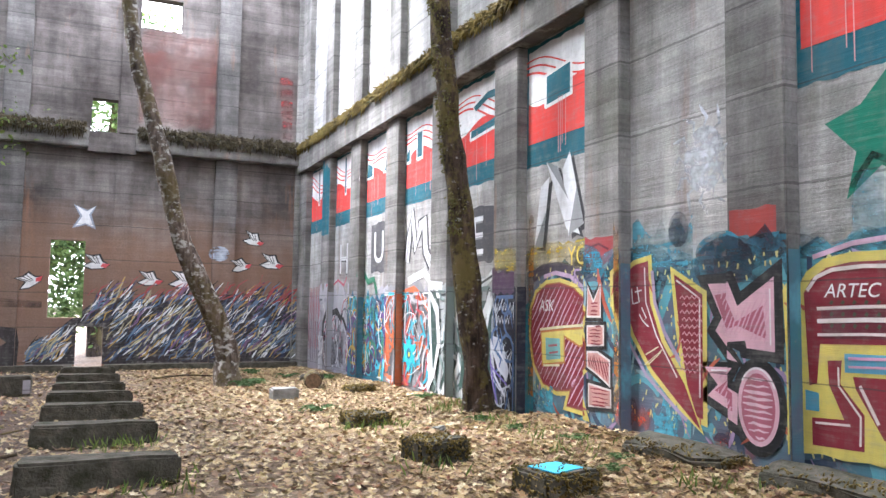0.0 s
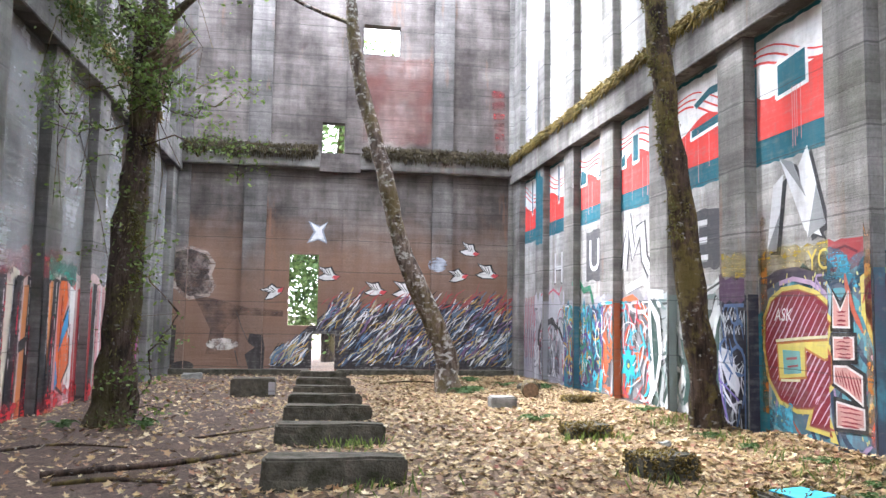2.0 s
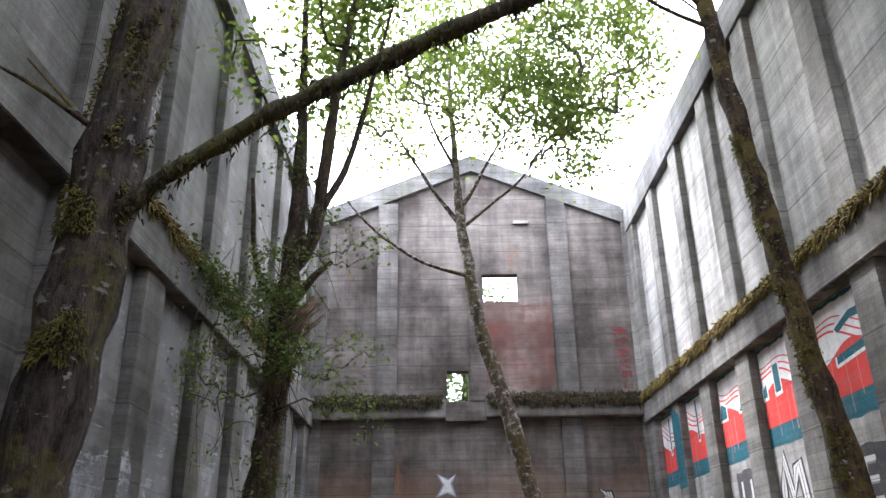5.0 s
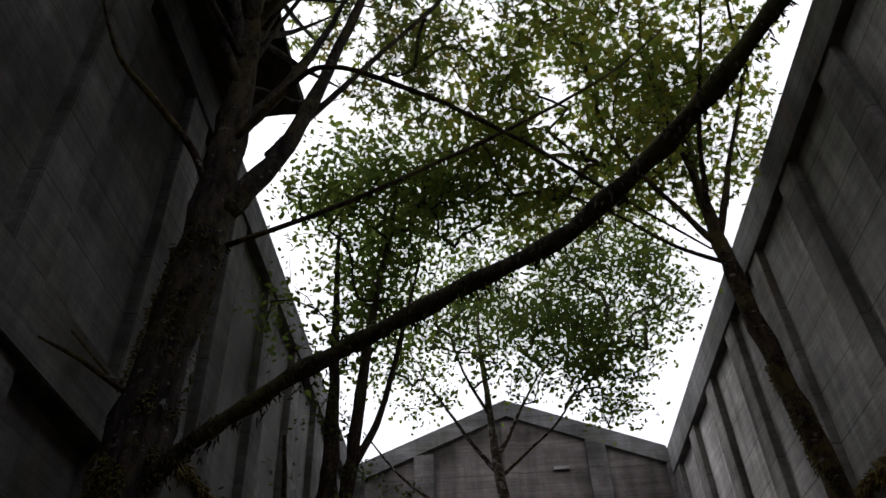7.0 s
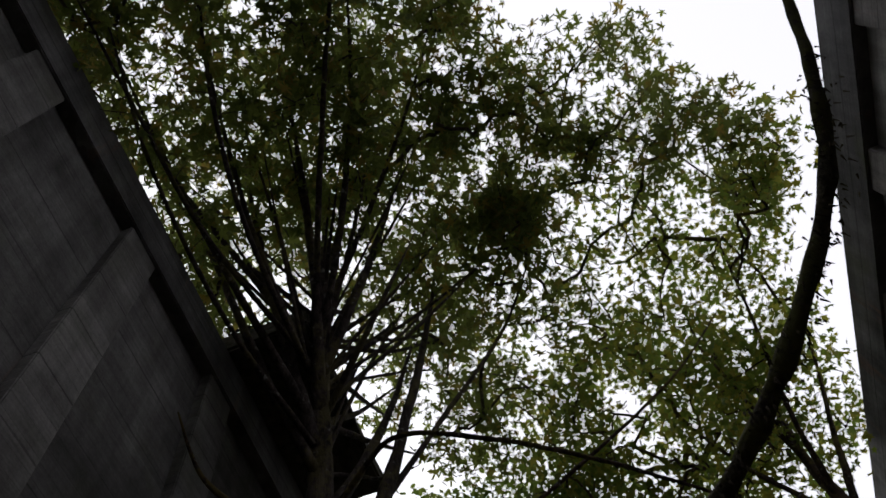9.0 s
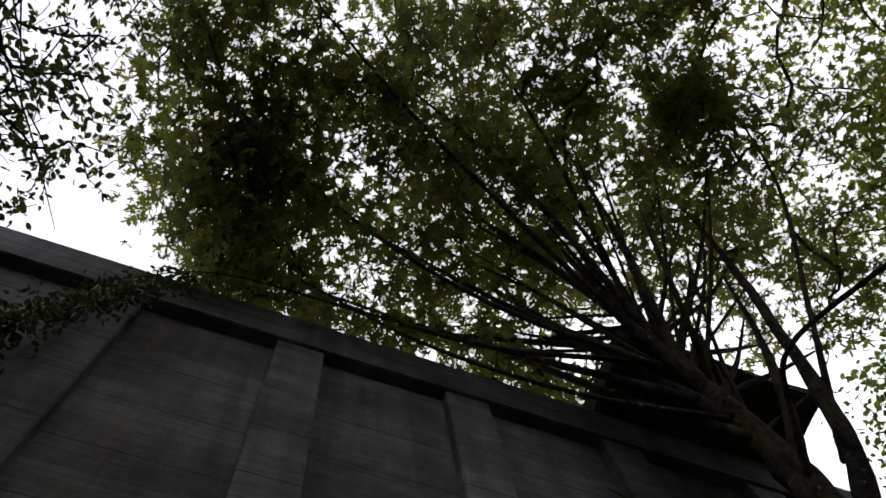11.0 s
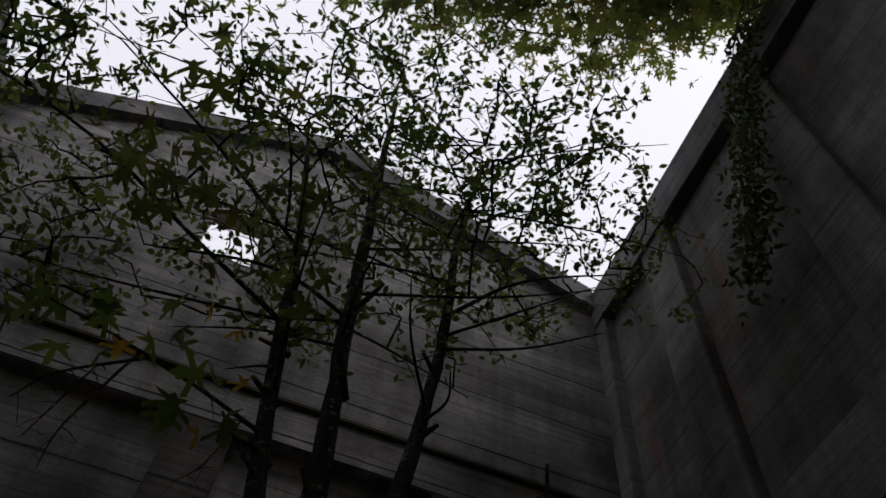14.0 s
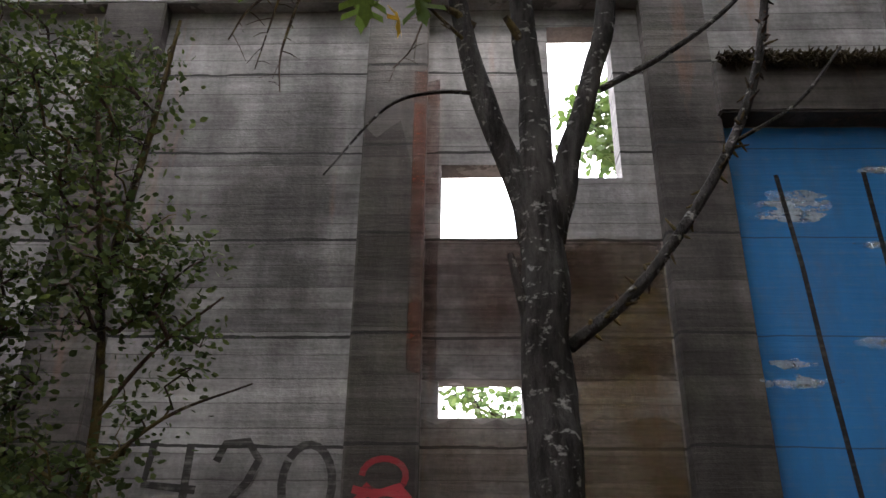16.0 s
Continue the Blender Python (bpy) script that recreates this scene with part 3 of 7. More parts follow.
def faint(color, much=0.5, scale=1.6):
    """Thin, patchy overspray through which the concrete shows."""
    m = Nodes("overspray")
    f = m.math("ADD", m.math("MULTIPLY", m.noise(scale, detail=6, rough=0.7, shift=3), 0.7), m.math("MULTIPLY", m.noise(2.2, (0.35, 0.35, 9.0), 5, 0.65, 1.0), 0.3))
    m.finish(color, 0.85)
    mx = m.n("MixShader", {0: m.ramp(f, (0.38, 0.0), (0.62, much)), 1: m.n("BsdfTransparent").outputs[0], 2: m.bsdf.outputs[0]})
    m.t.links.new(mx.outputs[0], m.out.inputs[0])
    return m.mat


# the painted train in the upper bays of the east wall
BAYS = [(y + PW, y + PITCH - PW) for y in PILASTERS[:-1]]


def train_bay(y0, y1, seed, shapes):
    r = random.Random(seed)
    waves, lo = [], 4.55
    for k in range(3):
        pts = [(y0 + (y1 - y0) * i / 10, lo + 0.10 + 0.11 * k + 0.10 * math.sin(i * 0.5 + seed + k * 0.3) + 0.03 * i) for i in range(11)]
        waves.append(stroke(pts, 0.035 - 0.006 * k))
    drips = [rect(u, u + 0.012, 4.0 - r.uniform(0.1, 0.4), 4.5) for u in [r.uniform(y0 + 0.1, y1 - 0.1) for _ in range(4)]]
    top = [(y0, 3.95)] + [(y1, 3.95)] + [(y1 - (y1 - y0) * i / 10, 4.60 + 0.12 * math.sin(i * 0.55 + seed)) for i in range(11)]
    parts = [("teal_edge", [ragged(y0 + 0.01, y1 - 0.01, 3.60, 5.42, 0.02, 0.02, 0.1, seed)], TEAL),
             ("white_field", [ragged(y0 + 0.05, y1 - 0.06, 4.0, 5.36, 0.0, 0.02, 0.1, seed + 3)], WHITE),
             ("red_field", [[(max(y0 + 0.05, min(y1 - 0.06, u)), z) for u, z in top]], RED),
             ("red_line", waves, RED)]
    white = [stroke(grow(s, 0.05) + [grow(s, 0.05)[0]], 0.05) for s in shapes]
    if shapes:
        parts += [("white_outline", white, WHITE), ("teal_shape", shapes, TEAL)]
    parts.append(("drip", drips, (0.66, 0.30, 0.30)))
    mural(EAST_FACE, "train_mural", "red, white and teal painted train panel on concrete", parts, "mural", "train panels along the wall")


def in_bay(y0, y1, pts):
    """Points given as parts of the bay's width (from its north end) and heights."""
    return [(y1 - a * (y1 - y0), z) for a, z in pts]


for i, (y0, y1) in enumerate(BAYS):
    if y0 > 20.2 or y0 < -5 or 5.4 < y0 < 5.7:
        continue
    if 7.8 < y0 < 8.2:
        sh = [in_bay(y0, y1, [(0.33, 4.45), (0.68, 4.50), (0.68, 4.92), (0.33, 4.86)])]
    elif 10.2 < y0 < 10.7:
        sh = [in_bay(y0, y1, [(0.35, 4.42), (0.95, 4.50), (0.95, 5.08), (0.70, 5.10), (0.40, 4.95), (0.45, 4.86), (0.70, 4.98), (0.86, 4.96), (0.86, 4.62), (0.35, 4.54)])]
    elif 12.6 < y0 < 13:
        sh = [in_bay(y0, y1, [(0.38, 4.5), (0.52, 4.5), (0.52, 5.0), (0.38, 5.0)]), in_bay(y0, y1, [(0.05, 4.5), (0.15, 4.5), (0.15, 4.75), (0.05, 4.65)])]
    elif 15 < y0 < 15.5:
        sh = [in_bay(y0, y1, [(0.02, 4.52), (0.25, 4.52), (0.25, 4.75), (0.08, 4.85)]), in_bay(y0, y1, [(0.7, 4.52), (0.98, 4.52), (0.98, 4.7), (0.75, 4.78)])]
    elif y0 < 5:
        sh = [in_bay(y0, y1, [(0.3, 4.45), (0.6, 4.45), (0.6, 4.9), (0.3, 4.9)])]
    else:
        sh = [in_bay(y0, y1, [(0.46, 4.4), (0.52, 4.4), (0.52, 5.3), (0.46, 5.3)])]
    train_bay(y0, y1, 11 + i, sh)
mural(EAST_FACE, "train_mural_end", "teal painted end block of the train mural", [("teal_block", [ragged(19.32, 19.98, 3.42, 5.35, 0.02, 0.25, 0.1, 4)], TEAL)], "mural")

# the coloured ground of the lower east wall
spray = Nodes("spray_ground")
c1 = spray.noise(1.1, detail=5, shift=2)
col = spray.mix(spray.ramp(c1, (0.36, 0.0), (0.60, 1.0)), (0.055, 0.16, 0.20), (0.095, 0.11, 0.15))
col = spray.mix(spray.ramp(spray.noise(1.7, (1, 1, 0.7), 4, 0.6, 12), (0.56, 0.0), (0.66, 0.8)), col, (0.11, 0.30, 0.38))
col = spray.mix(spray.ramp(spray.noise(2.3, (1, 1, 0.5), 4, 0.6, 22), (0.62, 0.0), (0.70, 0.7)), col, (0.30, 0.08, 0.09))
col = spray.mix(spray.ramp(spray.noise(3.1, (1, 1, 2), 5, 0.65, 32), (0.60, 0.0), (0.70, 0.7)), col, (0.24, 0.23, 0.21))
spray.bump(spray.noise(2.2, (0.35, 0.35, 9), 5), 0.35, 0.02)
SPRAY = spray.finish(col, 0.7)
mural(EAST_FACE, "painted_band", "teal and slate spray-painted ground on concrete wall", [
    ("ground_colour", [ragged(2.4, 9.62, 0.02, 2.12, 0.04, 0.16, 0.16, 5)], SPRAY),
    ("blue_patch", [arc(5.0 + 0.75 * i, 2.05 + 0.1 * math.sin(i * 2.1), 0.42, 0.22, n=14) for i in range(-2, 6)], faint((0.06, 0.25, 0.34), 0.95)),
    ("smoke_patch", [arc(4.4 + 1.3 * i, 2.0, 0.5, 0.3, n=14) for i in range(4)], faint((0.04, 0.035, 0.05), 0.8)),
    ("teal_edge", [ragged(9.42, 9.66, 0.0, 1.62, 0.02, 0.05, 0.08, 9)], (0.01, 0.13, 0.17))], "graffiti")
r = random.Random(3)
flecks = []
while len(flecks) < 620:
    u, z = r.uniform(2.6, 9.4), r.uniform(0.2, 2.05)
    s, t = r.uniform(0.03, 0.06), r.uniform(-0.03, 0.03)
    flecks.append(stroke([(u, z), (u + t, z + s)], 0.02))
tagged(part("paint_flecks", EAST_FACE.mesh(flecks, 4, "paint_flecks", paint((0.55, 0.50, 0.20))), None), "small pale yellow paint dabs on the wall", "graffiti", kind="stuff")


def hatch(u0, u1, z0, z1, n, tilt, width, seed):
    r = random.Random(seed)
    return [stroke([(u0 + (u1 - u0) * (i + 0.5) / n + r.uniform(-0.02, 0.02), z0 + r.uniform(0, 0.1)), (u0 + (u1 - u0) * (i + 0.5) / n + tilt, z1 - r.uniform(0, 0.1))], width) for i in range(n)]


# big letters, north to south
BIG = "big letters on the wall"
BLUSH, DEEP = (0.66, 0.40, 0.47), (0.20, 0.022, 0.035)
g_fill = [(9.45, 1.52), (9.32, 1.74), (9.07, 1.86), (8.75, 1.88), (8.41, 1.80), (8.15, 1.64), (7.93, 1.48), (8.06, 1.26), (7.92, 1.10), (7.92, 0.82), (8.20, 0.60), (8.52, 0.46), (8.82, 0.43), (9.15, 0.50), (9.38, 0.76), (9.47, 1.15)]
g_leg = [(8.40, 0.66), (8.12, 0.60), (7.94, 0.22), (8.56, 0.25)]
g_gap = [(9.22, 1.22), (8.66, 1.27), (8.08, 1.31), (7.90, 1.14), (8.26, 1.03), (8.60, 1.14), (8.60, 0.80), (9.18, 0.73)]
mural(EAST_FACE, "graffiti_letter", "round maroon letter with yellow outline and pale slanting stripes", [
    ("outline", [offset(g_fill, 0.075), offset(g_leg, 0.07)], YELLOW),
    ("rim", [offset(g_fill, 0.02), offset(g_leg, 0.015)], (0.30, 0.10, 0.03)),
    ("fill", [g_fill, g_leg], DEEP),
    ("stripe", hatched(g_fill, 128, 0.085, 0.022, 3) + hatched(g_leg, 128, 0.085, 0.02, 4), (0.58, 0.36, 0.46)),
    ("counter_edge", [g_gap], (0.42, 0.17, 0.05)),
    ("counter", [offset(g_gap, -0.03)], YELLOW),
    ("window", [[(9.08, 1.13), (8.72, 1.13), (8.70, 0.86), (9.06, 0.82)]], (0.16, 0.36, 0.36)),
    ("window_mark", [stroke([(9.0, 1.02), (8.78, 1.04)], 0.03), stroke([(8.98, 0.92), (8.76, 0.95)], 0.025)], (0.30, 0.08, 0.10)),
    ("arm", [stroke([(9.22, 1.24), (8.66, 1.29), (8.10, 1.33)], 0.035), stroke([(9.12, 0.74), (8.72, 0.77)], 0.03)], (0.62, 0.60, 0.36))], "graffiti", BIG, base=5)
mural(EAST_FACE, "graffiti_arch", "lilac and black sprayed arch over a letter", [
    ("black", [stroke([(9.45, 1.98), (9.2, 2.08), (8.8, 2.1), (8.45, 2.02), (8.15, 1.85), (7.96, 1.6)], 0.16)], (0.05, 0.04, 0.06)),
    ("lilac", [stroke([(9.15, 1.98), (8.85, 2.03), (8.5, 1.97), (8.25, 1.84), (8.05, 1.62)], 0.06)], (0.42, 0.30, 0.44))], "graffiti", base=3)
i_polys = [[(7.86, 1.82), (7.74, 1.62), (7.60, 1.84), (7.60, 1.44), (7.87, 1.44)], [(7.87, 1.32), (7.54, 1.33), (7.54, 1.10), (7.87, 1.08)],
           [(7.87, 1.00), (7.66, 1.01), (7.42, 0.92), (7.42, 0.62), (7.66, 0.74), (7.87, 0.82)], [(7.84, 0.61), (7.40, 0.57), (7.40, 0.37), (7.84, 0.34)]]
mural(EAST_FACE, "graffiti_letter", "tall narrow pink letter with thick black outline", [
    ("outline", [offset(p, 0.055) for p in i_polys], BLACK), ("edge", [offset(p, 0.012) for p in i_polys], (0.66, 0.62, 0.60)),
    ("fill", [offset(p, -0.012) for p in i_polys], (0.52, 0.27, 0.24)),
    ("line", [l for k, p in enumerate(i_polys) for l in hatched(p, (0, 0, 70, 0)[k], 0.045, 0.018, k, 0.03)], DEEP)], "graffiti", BIG, base=5)
v_left = [(7.35, 1.95), (7.16, 2.06), (6.92, 2.10), (6.89, 1.62), (6.70, 1.18), (6.34, 0.74), (6.10, 0.28), (6.48, 0.56), (6.86, 0.86), (7.18, 1.25), (7.34, 1.60)]
v_right = [(6.49, 1.93), (6.06, 1.70), (6.07, 0.40), (6.16, 0.42), (6.30, 0.74), (6.41, 1.32)]
mural(EAST_FACE, "graffiti_letter", "dark red pointed letter with yellow edge and scale pattern", [
    ("outline", [offset(v_left, 0.06), offset(v_right, 0.06)], YELLOW),
    ("fill", [v_left, v_right], DEEP),
    ("inner_line", [stroke([(6.45, 1.86), (6.10, 1.66), (6.11, 0.62)], 0.022), stroke([(6.98, 2.02), (6.96, 1.62), (6.78, 1.24), (6.45, 0.80)], 0.02)], (0.70, 0.62, 0.62)),
    ("scale", [stroke([(6.39 - 0.075 * (k % 4) - 0.03 * ((k // 4) % 2), 1.66 - 0.078 * (k // 4)), (6.36 - 0.075 * (k % 4) - 0.03 * ((k // 4) % 2), 1.69 - 0.078 * (k // 4)), (6.32 - 0.075 * (k % 4) - 0.03 * ((k // 4) % 2), 1.65 - 0.078 * (k // 4))], 0.016) for k in range(44)], (0.55, 0.27, 0.30)),
    ("lilac_sweep", [stroke([(6.84, 1.98), (6.80, 1.62), (6.64, 1.28), (6.40, 0.98)], 0.05), stroke([(7.26, 1.15), (6.95, 0.78), (6.62, 0.56), (6.3, 0.36)], 0.045)], (0.36, 0.29, 0.42)),
    ("gleam", [stroke([(6.74, 1.12), (6.96, 1.02)], 0.014), stroke([(6.70, 1.06), (6.90, 0.92)], 0.014), stroke([(6.66, 1.10), (6.98, 0.90)], 0.01)], (0.62, 0.60, 0.40))], "graffiti", BIG, base=5)
s_up = [(5.98, 1.81), (5.54, 1.82), (5.42, 1.58), (4.98, 1.85), (4.98, 1.16), (5.31, 1.18), (5.33, 1.25), (5.64, 1.22), (5.43, 1.04), (5.64, 1.08), (5.88, 1.33), (5.79, 1.46)]
s_low = [(6.04, 0.95), (5.50, 0.98), (5.66, 0.82), (5.43, 0.74), (5.44, 0.44), (6.00, 0.66), (5.86, 0.78)]
egg, egg_in = arc(5.185, 0.645, 0.245, 0.365, n=26), arc(5.185, 0.64, 0.20, 0.315, n=24)
mural(EAST_FACE, "graffiti_letter", "pink jagged letter with black outline and striped egg-shaped foot", [
    ("outline", [offset(s_up, 0.10), offset(s_low, 0.09), arc(5.185, 0.64, 0.33, 0.455, n=28)], BLACK),
    ("edge", [s_up, s_low, egg], BLUSH),
    ("fill", [offset([(5.90, 1.70), (5.60, 1.74), (5.44, 1.44), (5.10, 1.60), (5.06, 1.26), (5.42, 1.38), (5.72, 1.30)], -0.01), [(5.72, 0.84), (5.50, 0.74), (5.50, 0.56), (5.90, 0.72)], egg_in], (0.40, 0.12, 0.17)),
    ("streak", hatched(offset(s_up, -0.05), 118, 0.05, 0.02, 6) + hatched(offset(s_low, -0.04), 125, 0.05, 0.02, 7), (0.62, 0.34, 0.42)),
    ("foot_stripe", hatched(egg_in, 0, 0.062, 0.026, 8, 0.012), (0.70, 0.46, 0.52)),
    ("gleam", [stroke(arc(5.185, 0.645, 0.235, 0.355, 40, 150, 12), 0.02), stroke([(5.02, 1.74), (5.02, 1.22)], 0.018), stroke([(5.94, 0.92), (5.60, 0.94)], 0.02)], (0.76, 0.70, 0.72))], "graffiti", BIG, base=5)
a_main = [(4.80, 1.70), (4.71, 1.83), (4.56, 1.92), (4.32, 1.96), (4.0, 1.96), (3.1, 1.92), (2.9, 1.30), (4.64, 1.25), (4.68, 0.90), (4.76, 0.88)]
a_foot = [(4.57, 1.11), (4.43, 1.12), (4.45, 0.92), (4.23, 0.68), (4.24, 0.38), (4.74, 0.36), (4.74, 0.60), (4.42, 0.62), (4.56, 0.90)]
a_gap = [(4.33, 0.99), (3.2, 1.02), (3.1, 0.46), (4.06, 0.50), (4.30, 0.88)]
mural(EAST_FACE, "graffiti_letter", "dark red arched letters with yellow outline", [
    ("outline", [offset(a_main, 0.085), ragged(2.7, 4.86, 0.28, 1.34, 0.03, 0.0, 0.2, 6)], YELLOW),
    ("fill", [a_main, a_foot, a_gap], DEEP),
    ("shade", [[(4.62, 1.56), (3.1, 1.66), (3.0, 1.34), (4.62, 1.30)]], (0.13, 0.022, 0.035)),
    ("blue_gap", [[(4.40, 1.02), (3.2, 1.06), (3.2, 1.20), (4.40, 1.18)], [(4.80, 0.84), (4.66, 0.82), (4.66, 0.66), (4.80, 0.66)]], SKYBLUE),
    ("line", [stroke([(4.76, 1.72), (4.66, 1.84), (4.5, 1.90), (4.2, 1.92), (3.2, 1.88)], 0.035)] + [stroke([(4.66, z), (4.2, z + 0.02), (3.1, z + 0.03)], w) for z, w in ((1.33, 0.025), (1.45, 0.04), (1.56, 0.03))] + [stroke([(4.46, 1.06), (4.46, 0.90), (4.26, 0.66), (4.27, 0.42)], 0.02), stroke([(4.70, 0.56), (4.36, 0.58)], 0.02), stroke([(4.26, 0.92), (4.10, 0.62)], 0.03)], (0.66, 0.58, 0.56)),
    ("dab", [stroke([(4.52 - 0.11 * (k % 8), 1.40 + 0.10 * (k // 8)), (4.50 - 0.11 * (k % 8), 1.43 + 0.10 * (k // 8))], 0.03) for k in range(24)], (0.07, 0.075, 0.05)),
    ("pink_line", [stroke([(4.36, 1.14), (3.6, 1.17)], 0.025), stroke([(4.36, 1.07), (3.6, 1.10)], 0.02)], (0.55, 0.28, 0.42))], "graffiti", BIG, base=5)
tag = thing("spray_tag", "small pale spray tag on the pointed red letter", "graffiti")
part("scribble", EAST_FACE.mesh([stroke([(7.20, 1.78), (7.18, 1.60), (7.08, 1.62)], 0.02), stroke([(7.10, 1.80), (7.06, 1.62)], 0.018), stroke([(7.14, 1.74), (7.02, 1.76)], 0.018), stroke([(7.02, 1.56), (6.94, 1.44), (7.0, 1.40), (6.90, 1.34)], 0.018), stroke([(7.06, 1.48), (7.0, 1.40)], 0.016)], 12, "scribble", paint((0.66, 0.60, 0.60))), None, tag)
mural(EAST_FACE, "spray_cloud", "loose blue and black spray clouds above the letters", [
    ("blue_cloud", [ragged(6.2, 7.2, 1.98, 2.5, 0.1, 0.16, 0.1, 41), ragged(4.2, 4.9, 2.0, 2.2, 0.06, 0.1, 0.1, 42), ragged(2.6, 4.3, 1.98, 2.62, 0.05, 0.16, 0.12, 43)], faint((0.10, 0.30, 0.38), 0.9, 2.4)),
    ("dark_cloud", [arc(6.42, 2.42, 0.16, 0.2, n=14), ragged(4.9, 5.9, 1.86, 2.14, 0.06, 0.06, 0.1, 44), ragged(4.85, 5.4, 2.05, 2.3, 0.06, 0.1, 0.1, 45)], faint((0.045, 0.045, 0.07), 0.9, 3)),
    ("pink_line", [stroke([(4.7, 2.02), (4.3, 2.12), (3.8, 2.16), (3.2, 2.14)], 0.045)], (0.55, 0.36, 0.46)),
    ("orange_drip", [ragged(7.24, 7.34, 0.3, 2.5, 0.1, 0.15, 0.05, 46), ragged(9.42, 9.56, 0.3, 2.9, 0.1, 0.2, 0.05, 47)], faint((0.34, 0.15, 0.03), 0.8, 3)),
    ("red_splash", [ragged(6.9, 7.3, 0.2, 0.42, 0.05, 0.1, 0.06, 48), ragged(5.6, 5.95, 0.12, 0.3, 0.04, 0.06, 0.06, 49)], faint((0.45, 0.09, 0.05), 0.9, 4)),
    ("cyan_splash", [ragged(6.45, 6.85, 0.12, 0.45, 0.05, 0.12, 0.05, 50), ragged(8.9, 9.4, 0.12, 0.4, 0.04, 0.08, 0.06, 51)], faint((0.10, 0.38, 0.50), 0.9, 4))], "graffiti", base=3)
tag = thing("spray_tag", "white spray tag lettered on dark red paint", "graffiti")
letters(EAST_FACE, "ARTEC", 4.58, 1.66, 0.17, paint((0.75, 0.75, 0.75)), tag, -1, 1.0, 0.25, 12)
tag = thing("spray_tag", "small white spray tag on the maroon letter", "graffiti")
letters(EAST_FACE, "ASK", 9.24, 1.50, 0.23, paint((0.75, 0.75, 0.75)), tag, -1, 0.9, 0.2, 13)

# writing in yellow and red above the band, sun, star and patches
tag = thing("spray_writing", "faded yellow spray letters over concrete", "graffiti")
part("yellow_haze", EAST_FACE.mesh([ragged(8.05, 10.3, 2.08, 2.42, 0.06, 0.06, 0.12, 3)], 2, "yellow_haze", faint((0.5, 0.38, 0.06), 0.8)), None, tag)
letters(EAST_FACE, "YOU", 8.56, 2.12, 0.36, paint((0.58, 0.46, 0.10), 0.4), tag, -1, 0.9, 0, 5)
mural(EAST_FACE, "red_patch", "worn red paint patch on a concrete pier", [("patch", [ragged(7.36, 7.94, 2.08, 2.42, 0.03, 0.03, 0.1, 8)], (0.28, 0.045, 0.05)), ("line", [stroke([(7.85, 2.3), (7.65, 2.34), (7.45, 2.26)], 0.03)], (0.12, 0.02, 0.03))])
mural(EAST_FACE, "red_patch", "worn red paint patch on a concrete pier", [("patch", [ragged(4.95, 5.52, 2.26, 2.52, 0.03, 0.03, 0.1, 18)], (0.33, 0.05, 0.045))])
mural(EAST_FACE, "green_star", "green and black sprayed star on concrete", [("star", [[(4.55, 3.2), (4.2, 3.3), (3.95, 3.55), (3.85, 3.2), (3.4, 3.15), (3.75, 2.9), (3.7, 2.55), (4.02, 2.75), (4.35, 2.5), (4.25, 2.9)]], paint((0.012, 0.17, 0.11))), ("shadow", [stroke([(4.3, 2.6), (4.1, 2.85), (3.8, 2.7), (3.6, 2.9)], 0.07)], faint((0.02, 0.02, 0.02), 0.9, 4))])
ray_polys = []
for k in range(12):
    a0 = radians(30 * k)
    c, s = math.cos(a0), math.sin(a0)
    p = lambda rr, dd: (6.03 + 0.42 / 0.5 * (c * rr - s * dd), 3.14 + (s * rr + c * dd))
    ray_polys.append(stroke([p(0.34, 0.0), p(0.44, 0.07), p(0.52, 0.0), p(0.60, -0.06)], 0.045, True))
spiral = [(6.03 + 0.03 * a * math.cos(a * 1.5), 3.14 + 0.035 * a * math.sin(a * 1.5)) for a in np.arange(0.5, 7.6, 0.3)]
mural(EAST_FACE, "sun_drawing", "pale chalk-white sprayed sun with wavy rays", [("haze", [arc(6.03, 3.14, 0.30, 0.36, n=24)], faint((0.70, 0.73, 0.78), 0.85, 5)), ("spiral", [stroke(spiral, 0.035)], faint((0.74, 0.78, 0.84), 1.0, 3)), ("ray", ray_polys, faint((0.74, 0.78, 0.84), 1.0, 3))])

# a word painted letter by letter under the train
dark, mid, pale_ = (0.07, 0.07, 0.075), (0.24, 0.24, 0.245), (0.62, 0.62, 0.63)
GROUP = "letters of a painted word"


def block_letter(body, u, z, size, label, back=None, shade=mid):
    root = thing("painted_letter", label, "graffiti", GROUP)
    if back:
        part("backing", EAST_FACE.mesh([back], 1, "backing", paint(dark)), None, root)
    letters(EAST_FACE, body, u + 0.03, z - 0.03, size, paint(shade), root, -1, 1.0, 0, 3, "shadow")
    letters(EAST_FACE, body, u, z, size, paint(pale_), root, -1, 1.0, 0, 5, "face")


block_letter("E", 11.42, 2.42, 0.92, "white square letter on a black square", ragged(10.52, 11.62, 2.28, 3.2, 0.03, 0.03, 0.1, 2))
block_letter("U", 16.28, 2.52, 1.0, "white square letter on a grey patch", ragged(15.35, 16.45, 2.3, 3.4, 0.03, 0.03, 0.1, 4), (0.14, 0.14, 0.14))
block_letter("H", 18.85, 2.35, 1.1, "grey letter sprayed on concrete", None, BLACK)
n_bars = [[(9.42, 2.42), (9.20, 2.40), (9.02, 3.40), (9.25, 3.28)], [(9.10, 3.62), (8.82, 3.52), (8.28, 2.52), (8.6, 2.62)], [(8.55, 2.52), (8.2, 2.66), (8.52, 3.68), (8.70, 3.45)]]
